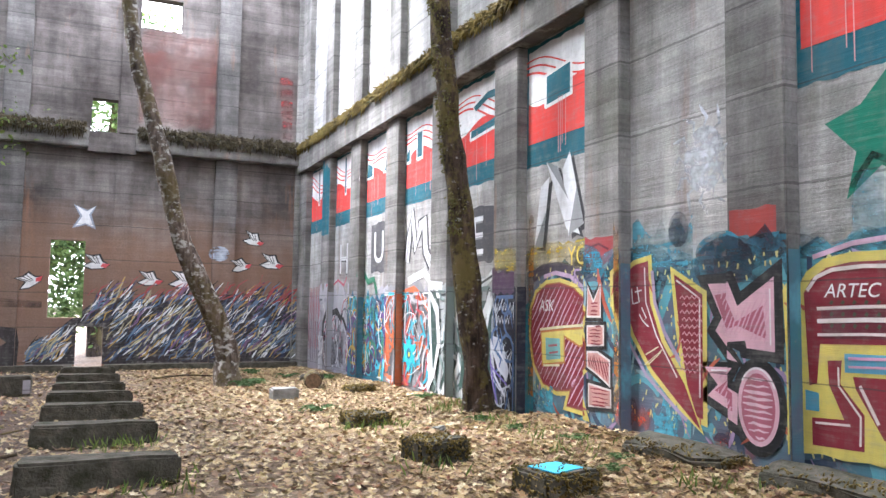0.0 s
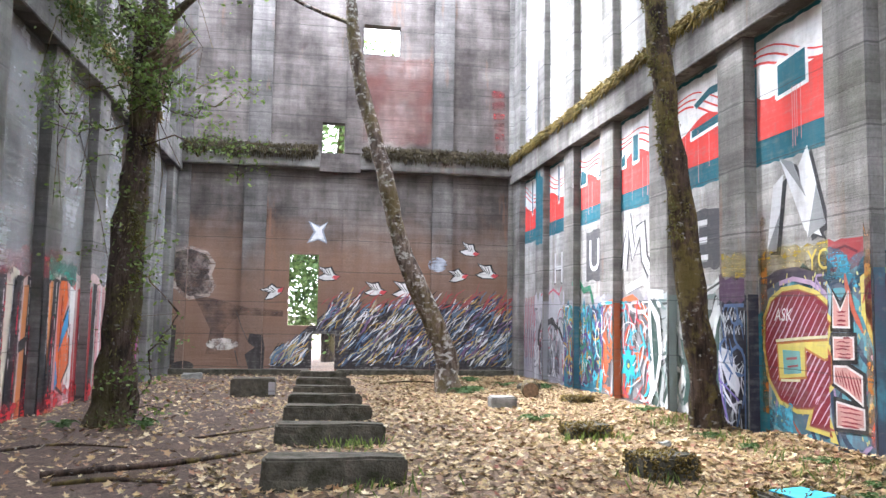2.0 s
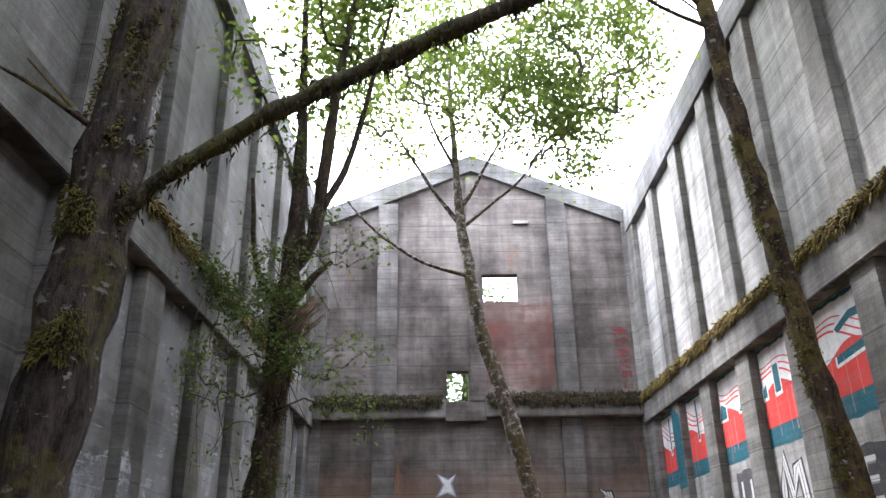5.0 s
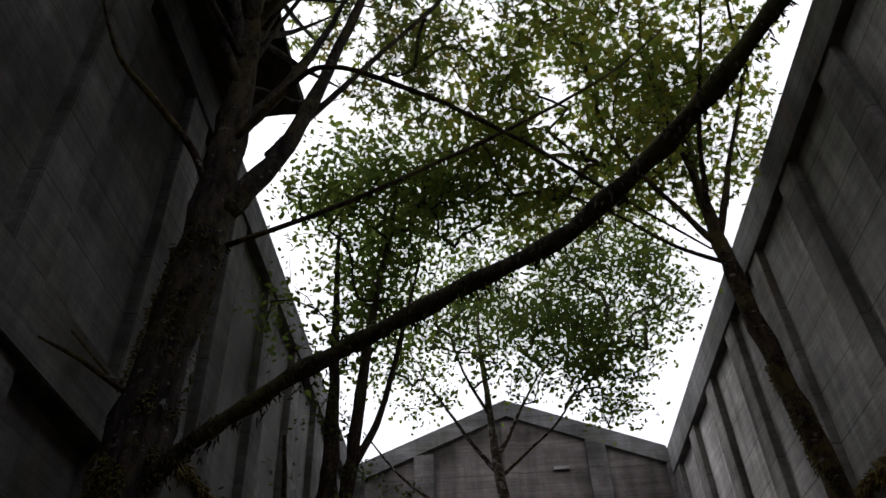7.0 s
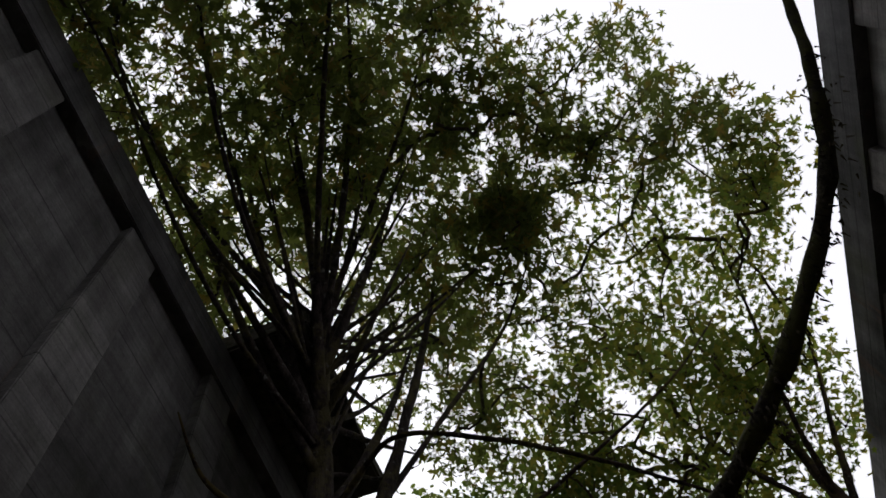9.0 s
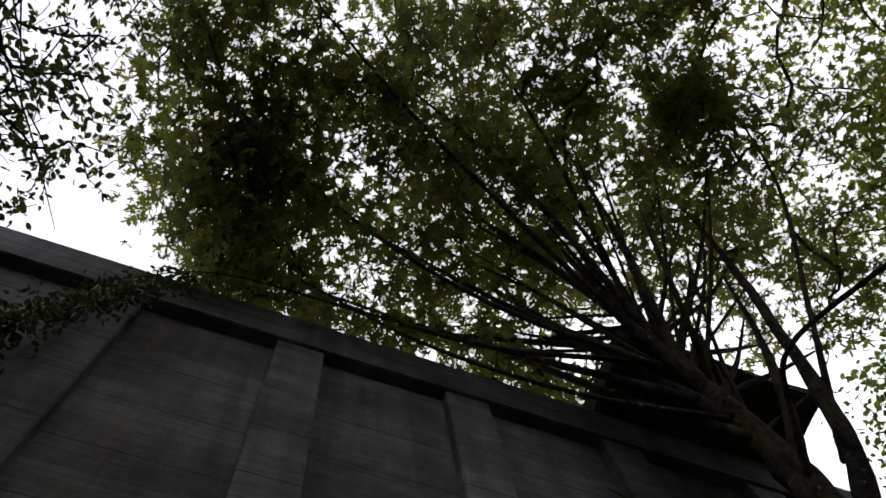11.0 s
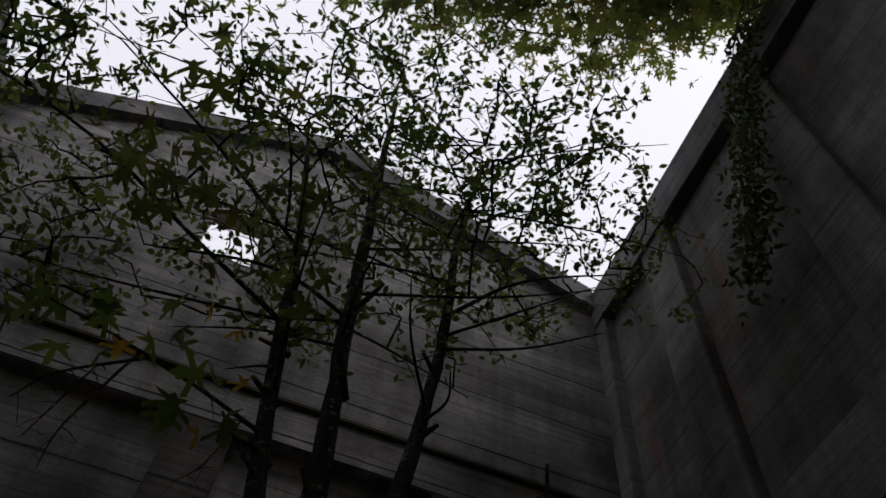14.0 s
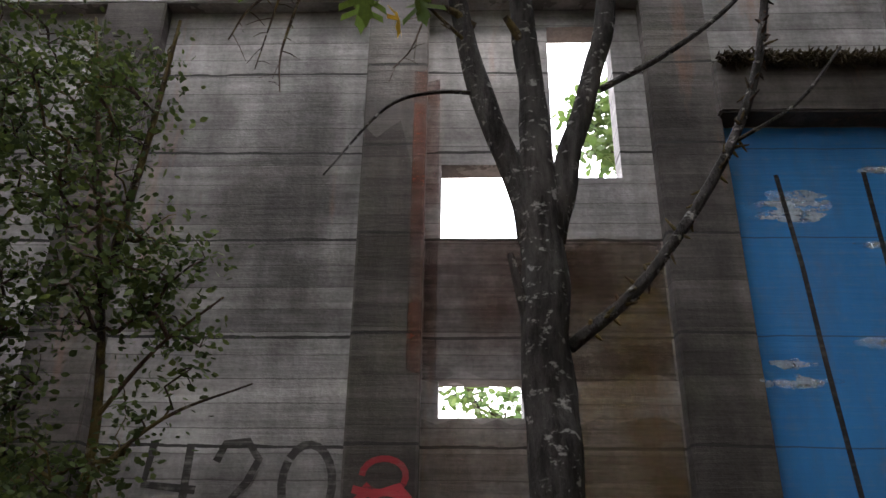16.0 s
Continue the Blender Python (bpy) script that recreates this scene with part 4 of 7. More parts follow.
mural(EAST_FACE, "painted_letter", "large grey letter sprayed on concrete", [("shadow", [[(a - 0.08, b - 0.05) for a, b in p] for p in n_bars], (0.04, 0.04, 0.045)), ("face", n_bars, (0.68, 0.69, 0.71)), ("bevel", [[p[0], p[1], ((p[1][0] + p[2][0]) / 2, (p[1][1] + p[2][1]) / 2)] for p in n_bars], (0.26, 0.27, 0.28))], "graffiti", GROUP)
m_line = [(14.3, 2.45), (14.2, 2.9), (14.05, 3.4), (13.85, 2.7), (13.6, 3.15), (13.45, 3.25), (13.35, 2.6), (13.1, 2.35)]
mural(EAST_FACE, "painted_letter", "curling grey letter painted on concrete", [("shadow", [stroke(m_line, 0.34)], (0.035, 0.035, 0.04)), ("face", [stroke(m_line, 0.20)], (0.64, 0.64, 0.65)), ("line", [stroke(m_line, 0.03)], (0.16, 0.16, 0.16))], "graffiti", GROUP)

# the paint runs on over the sides of the piers
edge = thing("painted_piers", "sprayed colour wrapped round the sides of the piers", "graffiti")
for y, top, tint in ((2.795, 2.05, SPRAY), (5.2, 2.1, SPRAY), (7.605, 2.08, SPRAY), (10.01, 1.85, paint((0.022, 0.022, 0.035))), (12.415, 1.9, paint((0.20, 0.24, 0.23))), (14.82, 1.8, paint((0.36, 0.10, 0.04))), (17.225, 1.75, paint((0.04, 0.14, 0.20))), (19.63, 1.9, paint((0.36, 0.36, 0.40)))):
    for side in (-1, 1):
        yy = y + side * (PW + 0.003)
        bm = block(EAST - PROUD + 0.012, EAST - 0.006, yy - 0.0015, yy + 0.0015, -0.1, top, 0.0)
        part("paint_film", bm, tint, edge)

# smaller pieces towards the north end
mural(EAST_FACE, "painted_band", "pale lilac and grey overpainted strip along the wall", [("ground_colour", [ragged(9.66, 22.2, -0.25, 1.85, 0.02, 0.15, 0.2, 31)], (0.27, 0.26, 0.29))])
mural(EAST_FACE, "grey_piece", "white and grey sprayed panel with black curves", [
    ("ground_colour", [ragged(17.5, 20.0, -0.12, 2.0, 0.03, 0.25, 0.15, 6)], (0.40, 0.40, 0.44)),
    ("shade", [ragged(17.9, 19.6, -0.1, 0.9, 0.03, 0.1, 0.15, 7)], (0.22, 0.22, 0.25)),
    ("curve", [stroke([(19.5, 0.2), (19.45, 0.9), (19.1, 1.35), (18.5, 1.3), (18.1, 0.95)], 0.12), stroke([(17.9, 0.1), (17.85, 0.9)], 0.10), stroke([(18.8, 0.9), (18.75, 1.2)], 0.07)], BLACK),
    ("pink_line", [stroke([(19.4, 2.05), (18.9, 2.2), (18.4, 2.05), (18.2, 2.25)], 0.06)], (0.45, 0.08, 0.12))], base=1)
tag = thing("spray_writing", "red spray letters on the grey panel", "graffiti")
letters(EAST_FACE, "FES", 17.98, 1.18, 0.34, paint((0.50, 0.03, 0.06)), tag, -1, 0.9, 0, 6)
letters(EAST_FACE, "2015", 18.02, 0.82, 0.30, paint((0.50, 0.03, 0.06)), tag, -1, 0.9, 0, 6)
mural(EAST_FACE, "blue_piece", "blue, gold and violet tangled graffiti piece", [
    ("ground_colour", [ragged(15.1, 17.5, -0.1, 1.75, 0.03, 0.2, 0.15, 8)], (0.02, 0.14, 0.22)),
    ("violet", [[(17.2, 0.1), (16.6, -0.05), (15.9, 0.2), (15.8, 0.8), (16.5, 0.6), (17.0, 0.9)]], (0.06, 0.03, 0.11)),
    ("gold", [stroke([(16.9, 1.5), (16.7, 1.0), (16.3, 1.2), (16.4, 0.6), (16.0, 0.7), (16.2, 0.3)], 0.10), stroke([(16.6, 1.5), (16.4, 0.9), (16.7, 0.5)], 0.06)], (0.40, 0.26, 0.05)),
    ("cyan", [stroke([(17.3, 1.6), (16.9, 1.3), (16.4, 1.0), (15.8, 1.35)], 0.12), stroke([(15.5, 0.2), (15.35, 0.7), (15.5, 1.2), (15.3, 1.9)], 0.16), stroke([(15.25, 0.2), (15.2, 1.2)], 0.1)], (0.08, 0.42, 0.55)),
    ("green", [stroke([(16.9, 2.3), (16.6, 2.1), (16.2, 2.15), (16.0, 1.8)], 0.14), stroke([(15.15, -0.05), (15.1, 0.9)], 0.08)], (0.03, 0.16, 0.09)),
    ("white_line", [stroke([(15.6, 1.1), (15.45, 0.9), (15.5, 0.6), (15.3, 0.4)], 0.04), stroke([(16.86, 1.6), (16.78, 1.8), (16.7, 1.6)], 0.05)], (0.6, 0.62, 0.62))], base=1)
mural(EAST_FACE, "orange_piece", "orange-outlined grey letters with a cyan splash", [
    ("ground_colour", [ragged(12.75, 15.05, -0.08, 1.95, 0.03, 0.15, 0.15, 10)], (0.20, 0.20, 0.21)),
    ("orange", [stroke([(14.9, 0.1), (14.85, 1.75), (13.9, 1.85), (13.3, 1.6)], 0.22), stroke([(14.3, 0.0), (13.5, 0.9), (13.2, 1.6)], 0.14), stroke([(13.4, -0.05), (13.0, 0.8)], 0.12)], (0.50, 0.10, 0.03)),
    ("wedge", [[(14.6, 1.5), (14.25, 1.6), (14.2, 0.5)], [(14.0, 1.6), (13.6, 1.55), (13.85, 0.5)]], (0.06, 0.055, 0.06)),
    ("wedge_light", [[(14.75, 1.4), (14.55, 1.5), (14.3, 0.6)], [(13.95, 1.35), (13.75, 1.4), (13.9, 0.9)]], (0.42, 0.42, 0.43)),
    ("cyan", [arc(14.05, 0.62, 0.35, 0.30, n=9), stroke([(14.6, 1.2), (14.4, 0.7), (14.1, 0.5)], 0.10), stroke([(13.9, 0.8), (13.6, 0.4)], 0.08)], (0.04, 0.34, 0.44)),
    ("red_line", [stroke([(13.25, 0.1), (13.2, 0.8), (13.3, 1.2)], 0.05)], (0.5, 0.03, 0.06))], base=1)
mural(EAST_FACE, "figure_piece", "dark green and white flowing sprayed shape", [
    ("ground_colour", [ragged(10.3, 12.75, -0.05, 1.95, 0.03, 0.1, 0.15, 12)], (0.34, 0.36, 0.36)),
    ("dark_green", [stroke([(12.9, 1.9), (12.5, 1.55), (12.3, 1.0), (12.4, 0.4), (12.6, 0.0)], 0.20), stroke([(10.45, 2.0), (10.7, 1.5), (11.0, 1.0), (10.9, 0.4), (10.6, 0.0)], 0.18), stroke([(12.2, 0.1), (12.0, 0.5), (12.1, 0.9)], 0.14), stroke([(11.3, 0.0), (11.1, 0.35), (11.3, 0.7)], 0.14)], (0.035, 0.065, 0.055)),
    ("white_shape", [stroke([(14.2, 2.05), (13.4, 2.2), (12.95, 1.95), (12.2, 1.9)], 0.16), stroke([(11.6, 1.9), (10.9, 1.95), (10.42, 2.2)], 0.14), [(12.7, 1.5), (12.45, 1.35), (12.5, 0.7), (12.75, 0.9)], [(10.8, 1.7), (10.5, 1.75), (10.9, 1.2)]], (0.62, 0.64, 0.64)),
    ("line", [stroke([(12.95, 1.85), (12.2, 1.75), (11.5, 1.8), (10.5, 2.1)], 0.04), stroke([(11.9, 0.3), (11.5, 0.8), (11.2, 0.6)], 0.05)], (0.05, 0.06, 0.06))], base=1)
mural(EAST_FACE, "black_piece", "black panel with white line drawing and scribbles", [
    ("ground_colour", [ragged(9.66, 10.4, -0.02, 1.85, 0.03, 0.1, 0.1, 14)], (0.022, 0.022, 0.035)),
    ("violet_haze", [ragged(9.7, 10.4, 1.75, 2.1, 0.03, 0.06, 0.1, 15)], (0.09, 0.05, 0.09)),
    ("white_line", [stroke([(10.38, 1.1), (10.05, 1.05), (9.85, 0.6), (9.9, 0.45), (10.2, 0.7), (10.38, 1.1)], 0.03), stroke([(10.4, 0.5), (10.1, 0.3), (9.8, 0.4)], 0.03)] + [stroke([(10.3 - 0.09 * k, 1.5 - 0.02 * (k % 2)), (10.25 - 0.09 * k, 1.62), (10.22 - 0.09 * k, 1.5)], 0.02) for k in range(6)] + [stroke([(10.28 - 0.09 * k, 1.32), (10.24 - 0.09 * k, 1.42), (10.2 - 0.09 * k, 1.3)], 0.02) for k in range(5)], (0.66, 0.66, 0.7))], base=1)
mural(EAST_FACE, "cyan_splash", "bright cyan splash with a gold eye", [
    ("splash", [[(14.05 + (0.42 if k % 2 else 0.2) * math.cos(k * 0.5236), 0.62 + (0.40 if k % 2 else 0.2) * math.sin(k * 0.5236)) for k in range(12)]], (0.03, 0.38, 0.50)),
    ("core", [arc(14.05, 0.62, 0.12, 0.11, n=10)], (0.02, 0.12, 0.17)), ("eye", [arc(14.03, 0.60, 0.05, 0.05, n=8)], (0.50, 0.42, 0.06))], base=13)
mural(EAST_FACE, "black_hook", "broad black brushed hook on the pale panel", [("hook", [stroke([(19.55, 0.75), (19.5, 1.1), (19.25, 1.36), (18.9, 1.42), (18.55, 1.22), (18.42, 1.30)], 0.16), stroke([(19.0, 0.9), (18.98, 1.2)], 0.07)], BLACK), ("grey_fade", [ragged(18.3, 19.5, 0.1, 0.75, 0.1, 0.2, 0.1, 71)], faint((0.10, 0.11, 0.14), 0.85, 2.5))], base=12)
mural(EAST_FACE, "white_arrows", "white and violet angular lines on black paint", [("white", [stroke([(10.38, 1.05), (10.1, 0.62), (9.86, 0.5)], 0.06), stroke([(10.36, 0.98), (10.22, 0.5), (9.9, 0.22)], 0.05), stroke([(10.1, 0.9), (9.84, 0.66)], 0.05)], (0.70, 0.70, 0.74)), ("violet", [stroke([(10.4, 0.9), (10.26, 0.36), (10.14, 0.1)], 0.04), stroke([(10.38, 0.66), (9.84, 0.40)], 0.03)], (0.22, 0.16, 0.48))], base=13)
mural(EAST_FACE, "flame_shape", "dark green flames edged in white beside the trunk", [
    ("white", [[(12.75, 1.9), (12.3, 1.55), (12.2, 0.9), (12.45, 0.3), (12.75, 0.0), (12.6, 0.7), (12.72, 1.3)], [(10.42, 1.9), (10.75, 1.55), (10.95, 1.0), (10.85, 0.5), (10.55, 0.05), (10.6, 0.7), (10.5, 1.3)]], (0.62, 0.64, 0.64)),
    ("green", [[(12.66, 1.7), (12.42, 1.4), (12.34, 0.9), (12.5, 0.35), (12.56, 0.8), (12.62, 1.3)], [(10.52, 1.75), (10.72, 1.4), (10.84, 1.0), (10.76, 0.5), (10.62, 0.2), (10.68, 0.8), (10.6, 1.3)], [(11.9, 1.2), (11.5, 1.0), (11.45, 0.3), (11.8, 0.1), (11.7, 0.6)]], (0.03, 0.065, 0.055))], base=13)
mural(EAST_FACE, "red_scribble", "red and white sprayed scribble by the corner", [("red", hatch(20.1, 22.1, 0.3, 2.1, 12, 0.25, 0.05, 3), (0.30, 0.05, 0.05)), ("white", hatch(20.1, 22.1, 0.0, 1.4, 9, 0.15, 0.03, 4), (0.42, 0.40, 0.42)), ("blue", hatch(20.2, 22.0, 0.0, 1.2, 9, 0.2, 0.04, 5), (0.07, 0.06, 0.11))], base=1)

def scrawl(u0, u1, z0, z1, n, width, seed, loops=0.5):
    """Quick sprayed lines within a stretch of wall: zigzags, hooks and small loops."""
    r = random.Random(seed)
    out = []
    for _ in range(n):
        u, z, a = r.uniform(u0, u1), r.uniform(z0, z1), r.uniform(0, 6.28)
        bend, step = r.uniform(-1.1, 1.1) * loops, r.uniform(0.06, 0.15)
        pts = []
        for k in range(r.randint(4, 8)):
            pts.append((min(u1, max(u0, u)), min(z1, max(z0, z))))
            u, z, a = u + step * math.cos(a), z + 1.3 * step * math.sin(a), a + bend + r.uniform(-0.25, 0.25)
        out.append(stroke(pts, width * r.uniform(0.6, 1.4), True))
    return out


for name, label, lo, hi, top, tints in (
        ("scrawled_lines", "dense tangle of blue, violet and gold sprayed lines", 15.0, 17.5, 1.75, ((NAVY, 40, 0.10), ((0.05, 0.36, 0.48), 34, 0.07), ((0.10, 0.05, 0.17), 26, 0.09), ((0.36, 0.25, 0.05), 22, 0.06), ((0.60, 0.62, 0.63), 22, 0.03), ((0.03, 0.17, 0.12), 18, 0.07))),
        ("scrawled_lines", "tangle of orange, grey and cyan sprayed lines", 12.75, 15.0, 1.8, (((0.09, 0.09, 0.10), 36, 0.08), ((0.46, 0.11, 0.035), 26, 0.07), ((0.38, 0.38, 0.40), 24, 0.06), ((0.05, 0.33, 0.42), 22, 0.06), ((0.42, 0.05, 0.07), 18, 0.04), ((0.62, 0.62, 0.62), 18, 0.025))),
        ("scrawled_lines", "flowing white and dark green sprayed lines", 10.4, 12.75, 1.85, (((0.04, 0.075, 0.065), 36, 0.09), ((0.60, 0.62, 0.62), 34, 0.08), ((0.18, 0.24, 0.23), 26, 0.07), ((0.02, 0.02, 0.02), 22, 0.025))),
        ("scrawled_lines", "black, grey and white scrawl on the pale panel", 17.5, 20.2, 1.7, (((0.30, 0.30, 0.34), 30, 0.10), ((0.12, 0.12, 0.14), 26, 0.05), ((0.58, 0.58, 0.60), 26, 0.06), ((0.36, 0.05, 0.08), 18, 0.03))),
        ("scrawled_lines", "small white and blue scribbles on black paint", 9.7, 10.35, 1.7, (((0.60, 0.62, 0.66), 22, 0.022), ((0.10, 0.16, 0.30), 18, 0.04))),
        ("scrawled_lines", "loose teal, violet and white sprayed lines between letters", 2.6, 9.4, 2.05, (((0.10, 0.30, 0.36), 80, 0.10), ((0.03, 0.05, 0.09), 60, 0.08), ((0.24, 0.36, 0.40), 40, 0.06), ((0.30, 0.22, 0.36), 24, 0.04), ((0.40, 0.10, 0.06), 18, 0.05)))):
    low = name and lo < 9
    mural(EAST_FACE, name, label, [("line", scrawl(lo, hi, 0.0 if not low else 0.1, top, n, w, int(lo * 10) + i), c) for i, (c, n, w) in enumerate(tints)], "graffiti", "scrawl along the wall", base=1 if low else 6)

# ---- north wall paintings ----
r = random.Random(12)
DASH = {"navy": NAVY, "black": BLACK, "white": (0.68, 0.68, 0.70), "ochre": (0.42, 0.27, 0.08), "slate": (0.10, 0.16, 0.25), "violet": (0.16, 0.09, 0.17), "straw": (0.40, 0.36, 0.22), "red": (0.30, 0.06, 0.06)}
dashes = {k: [] for k in DASH}
for k, n in (("navy", 420), ("slate", 260), ("black", 420), ("violet", 80), ("ochre", 120), ("straw", 70), ("white", 230), ("red", 60)):
    for _ in range(n):
        u = r.uniform(-1.35, 5.6)
        top = min(1.98, 0.35 + (u + 1.35) * 0.9) + 0.16 * math.sin(u * 3) if k != "red" else 2.25
        z = r.uniform(-0.05, max(0.1, top - 0.25))
        if k == "red":
            z = r.uniform(1.5, 2.0)
        ln, an = r.uniform(0.22, 0.62), radians(r.uniform(32, 62))
        bend = r.uniform(-0.06, 0.06)
        du, dz = ln * math.cos(an), ln * math.sin(an)
        dashes[k].append(stroke([(u, z), (u + du / 2 - bend, z + dz / 2 + bend), (u + du, z + dz)], r.uniform(0.018, 0.06), True))
field = thing("dash_mural", "dense slanting paint strokes in navy, white and ochre", "mural")
part("dark_ground", NORTH_FACE.mesh([[(-1.35, -0.1), (5.6, -0.1), (5.6, 1.75), (4.0, 1.85), (2.0, 1.6), (0.8, 1.75), (-0.2, 0.95)]], 0, "dark_ground", paint((0.035, 0.028, 0.03), 0.4)), None, field)
part("dark_ground_upper", NORTH_FACE.mesh([[(-1.3, 0.05), (-0.4, 0.2), (0.5, 1.5), (0.4, 1.7), (-0.4, 1.0)]], 1, "dark_ground_upper", paint((0.035, 0.028, 0.03), 0.4)), None, field)
for i, (k, polys) in enumerate(dashes.items()):
    ok = [p for p in polys if not any(h[0] - 0.05 < q[0] < h[1] + 0.05 and h[2] - 0.05 < q[1] < h[3] + 0.05 for q in p for h in N_HOLES)]
    part(k + "_brushwork", NORTH_FACE.mesh(ok, 2 + i, k + "_brushwork", paint(DASH[k])), None, field, kind="stuff")


def bird(u, z, s, tilt):
    c, sn = math.cos(radians(tilt)), math.sin(radians(tilt))
    m = lambda pts: [(u + s * (a * c - b * sn), z + s * (a * sn + b * c)) for a, b in pts]
    body = [(-0.5, -0.05), (-0.2, 0.10), (0.2, 0.12), (0.42, 0.02), (0.2, -0.12), (-0.2, -0.15)]
    wing = [(-0.05, 0.0), (-0.45, 0.42), (-0.15, 0.34), (0.05, 0.40), (0.2, 0.1)]
    mural(NORTH_FACE, "painted_bird", "white painted bird with black feather lines and red breast", [
        ("outline", [m(grow(body, 0.08)), m(grow(wing, 0.09))], BLACK), ("body", [m(body), m(wing)], (0.62, 0.62, 0.63)),
        ("feather_line", [stroke(m([(-0.35, 0.36), (-0.05, 0.05)]), 0.03 * s), stroke(m([(-0.2, 0.36), (0.02, 0.05)]), 0.03 * s), stroke(m([(-0.05, 0.36), (0.08, 0.05)]), 0.03 * s)], BLACK),
        ("red_breast", [m([(0.2, 0.08), (0.48, 0.05), (0.3, -0.12), (0.12, -0.05)])], (0.50, 0.06, 0.07))], "painting", "painted birds on the wall", base=1)


for u, z, s, a in ((-1.25, 2.05, 0.62, 30), (0.28, 2.55, 0.66, 0), (1.66, 2.14, 0.66, 0), (2.55, 2.12, 0.80, 0), (4.12, 2.62, 0.62, 15), (5.0, 2.72, 0.70, -5), (4.45, 3.38, 0.62, -10)):
    bird(u, z, s, a)
mural(NORTH_FACE, "pale_figure", "small white sprayed hourglass shape with blue edge", [("edge", [[(-0.36, 4.16), (-0.02, 4.02), (0.2, 4.16), (0.08, 3.9), (0.2, 3.52), (-0.06, 3.62), (-0.38, 3.52), (-0.2, 3.85)]], (0.24, 0.27, 0.33)), ("face", [[(-0.30, 4.12), (-0.04, 3.98), (0.16, 4.12), (0.02, 3.9), (0.14, 3.58), (-0.06, 3.66), (-0.30, 3.58), (-0.14, 3.85)]], (0.64, 0.64, 0.66))], "painting")
blob = [(-4.0, 3.15), (-3.6, 3.25), (-3.2, 3.1), (-3.0, 2.8), (-3.12, 2.55), (-2.98, 2.25), (-3.1, 2.0), (-3.6, 1.9), (-3.95, 2.2), (-4.02, 2.7)]
mural(NORTH_FACE, "dark_shape_painting", "faded dark brown cloud and grey sweep painted on concrete", [
    ("halo", [grow(blob, 0.10)], faint((0.5, 0.42, 0.37), 0.8)), ("cloud", [blob], faint((0.04, 0.03, 0.028), 0.97, 4)),
    ("grey_sweep", [[(-3.5, 1.95), (-2.9, 1.85), (-2.0, 1.62), (-1.0, 1.55), (-1.0, 1.38), (-2.2, 1.4), (-2.6, 1.0), (-2.7, 0.3), (-3.1, 0.3), (-3.0, 1.0)]], faint((0.10, 0.07, 0.06), 0.75)),
    ("white_band", [arc(-2.65, 0.58, 0.45, 0.17, n=16)], faint((0.6, 0.55, 0.5), 0.9, 4)), ("dark_post", [stroke([(-4.0, 0.0), (-3.98, 1.1)], 0.16), arc(-3.7, -0.05, 0.3, 0.16, n=12)], (0.03, 0.025, 0.022)),
    ("line", [stroke([(-2.3, 1.5), (-2.1, 1.0), (-1.95, 0.7)], 0.025), stroke([(-2.3, 0.4), (-2.2, 0.0)], 0.03)], (0.07, 0.055, 0.05))], "painting")
mural(NORTH_FACE, "dark_shape_painting", "small black painted silhouette blob near the floor", [("cloud", [[(-1.9, -0.1), (-1.5, -0.1), (-1.48, 0.5), (-1.55, 0.85), (-1.9, 0.9), (-1.95, 0.65), (-1.75, 0.5), (-2.02, 0.3)]], (0.03, 0.025, 0.025))], "painting")
mural(NORTH_FACE, "blue_patch", "small pale blue paint smudge on concrete", [("smudge", [arc(3.45, 2.98, 0.28, 0.22, n=12)], faint((0.45, 0.50, 0.60), 0.8))], "painting")
mural(NORTH_FACE, "red_writing", "faded red vertical scrawl on the upper wall", [("bar", [ragged(5.2 - 0.03 * k, 5.46, 6.5 + 0.33 * k, 6.72 + 0.33 * k, 0.04, 0.04, 0.08, k) for k in range(6)], faint((0.30, 0.05, 0.05), 0.8, 5))])
mural(NORTH_FACE, "red_stain", "broad faded red wash on the upper wall", [("wash", [ragged(1.15, 3.2, 6.6, 9.2, 0.1, 0.1, 0.2, 3)], faint((0.28, 0.10, 0.08), 0.45, 2.5))])

# ---- west wall paintings ----
r = random.Random(21)
stripe_cols = [("black", BLACK), ("red", (0.45, 0.06, 0.06)), ("orange", (0.55, 0.22, 0.08)), ("cream", (0.55, 0.50, 0.40)), ("pink", (0.50, 0.25, 0.26)), ("white", (0.62, 0.60, 0.58)), ("grey_green", (0.26, 0.30, 0.26))]
stripes = {k: [] for k, _ in stripe_cols}
u = 3.0
while u < 16.4:
    k = r.choices([c[0] for c in stripe_cols], [3.0, 1.8, 1.6, 3.0, 1.6, 3.0, 1.2])[0]
    w = r.uniform(0.10, 0.34)
    t = r.uniform(-0.12, 0.12)
    stripes[k].append([(u, -0.15), (u + w, -0.15), (u + w + t, 1.95 + r.uniform(-0.15, 0.12)), (u + t, 1.95 + r.uniform(-0.15, 0.12))])
    u += w
band = thing("stripe_mural", "tall ragged vertical stripes in black, red, orange and cream", "mural")
part("ground_colour", WEST_FACE.mesh([ragged(2.9, 16.4, -0.2, 2.0, 0.02, 0.15, 0.2, 4)], 0, "ground_colour", paint((0.48, 0.36, 0.33))), None, band)
for i, (k, c) in enumerate(stripe_cols):
    for poly in stripes[k]:
        part(k + "_stripe", WEST_FACE.mesh([poly], 1 + i, k + "_stripe", paint(c)), None, band)
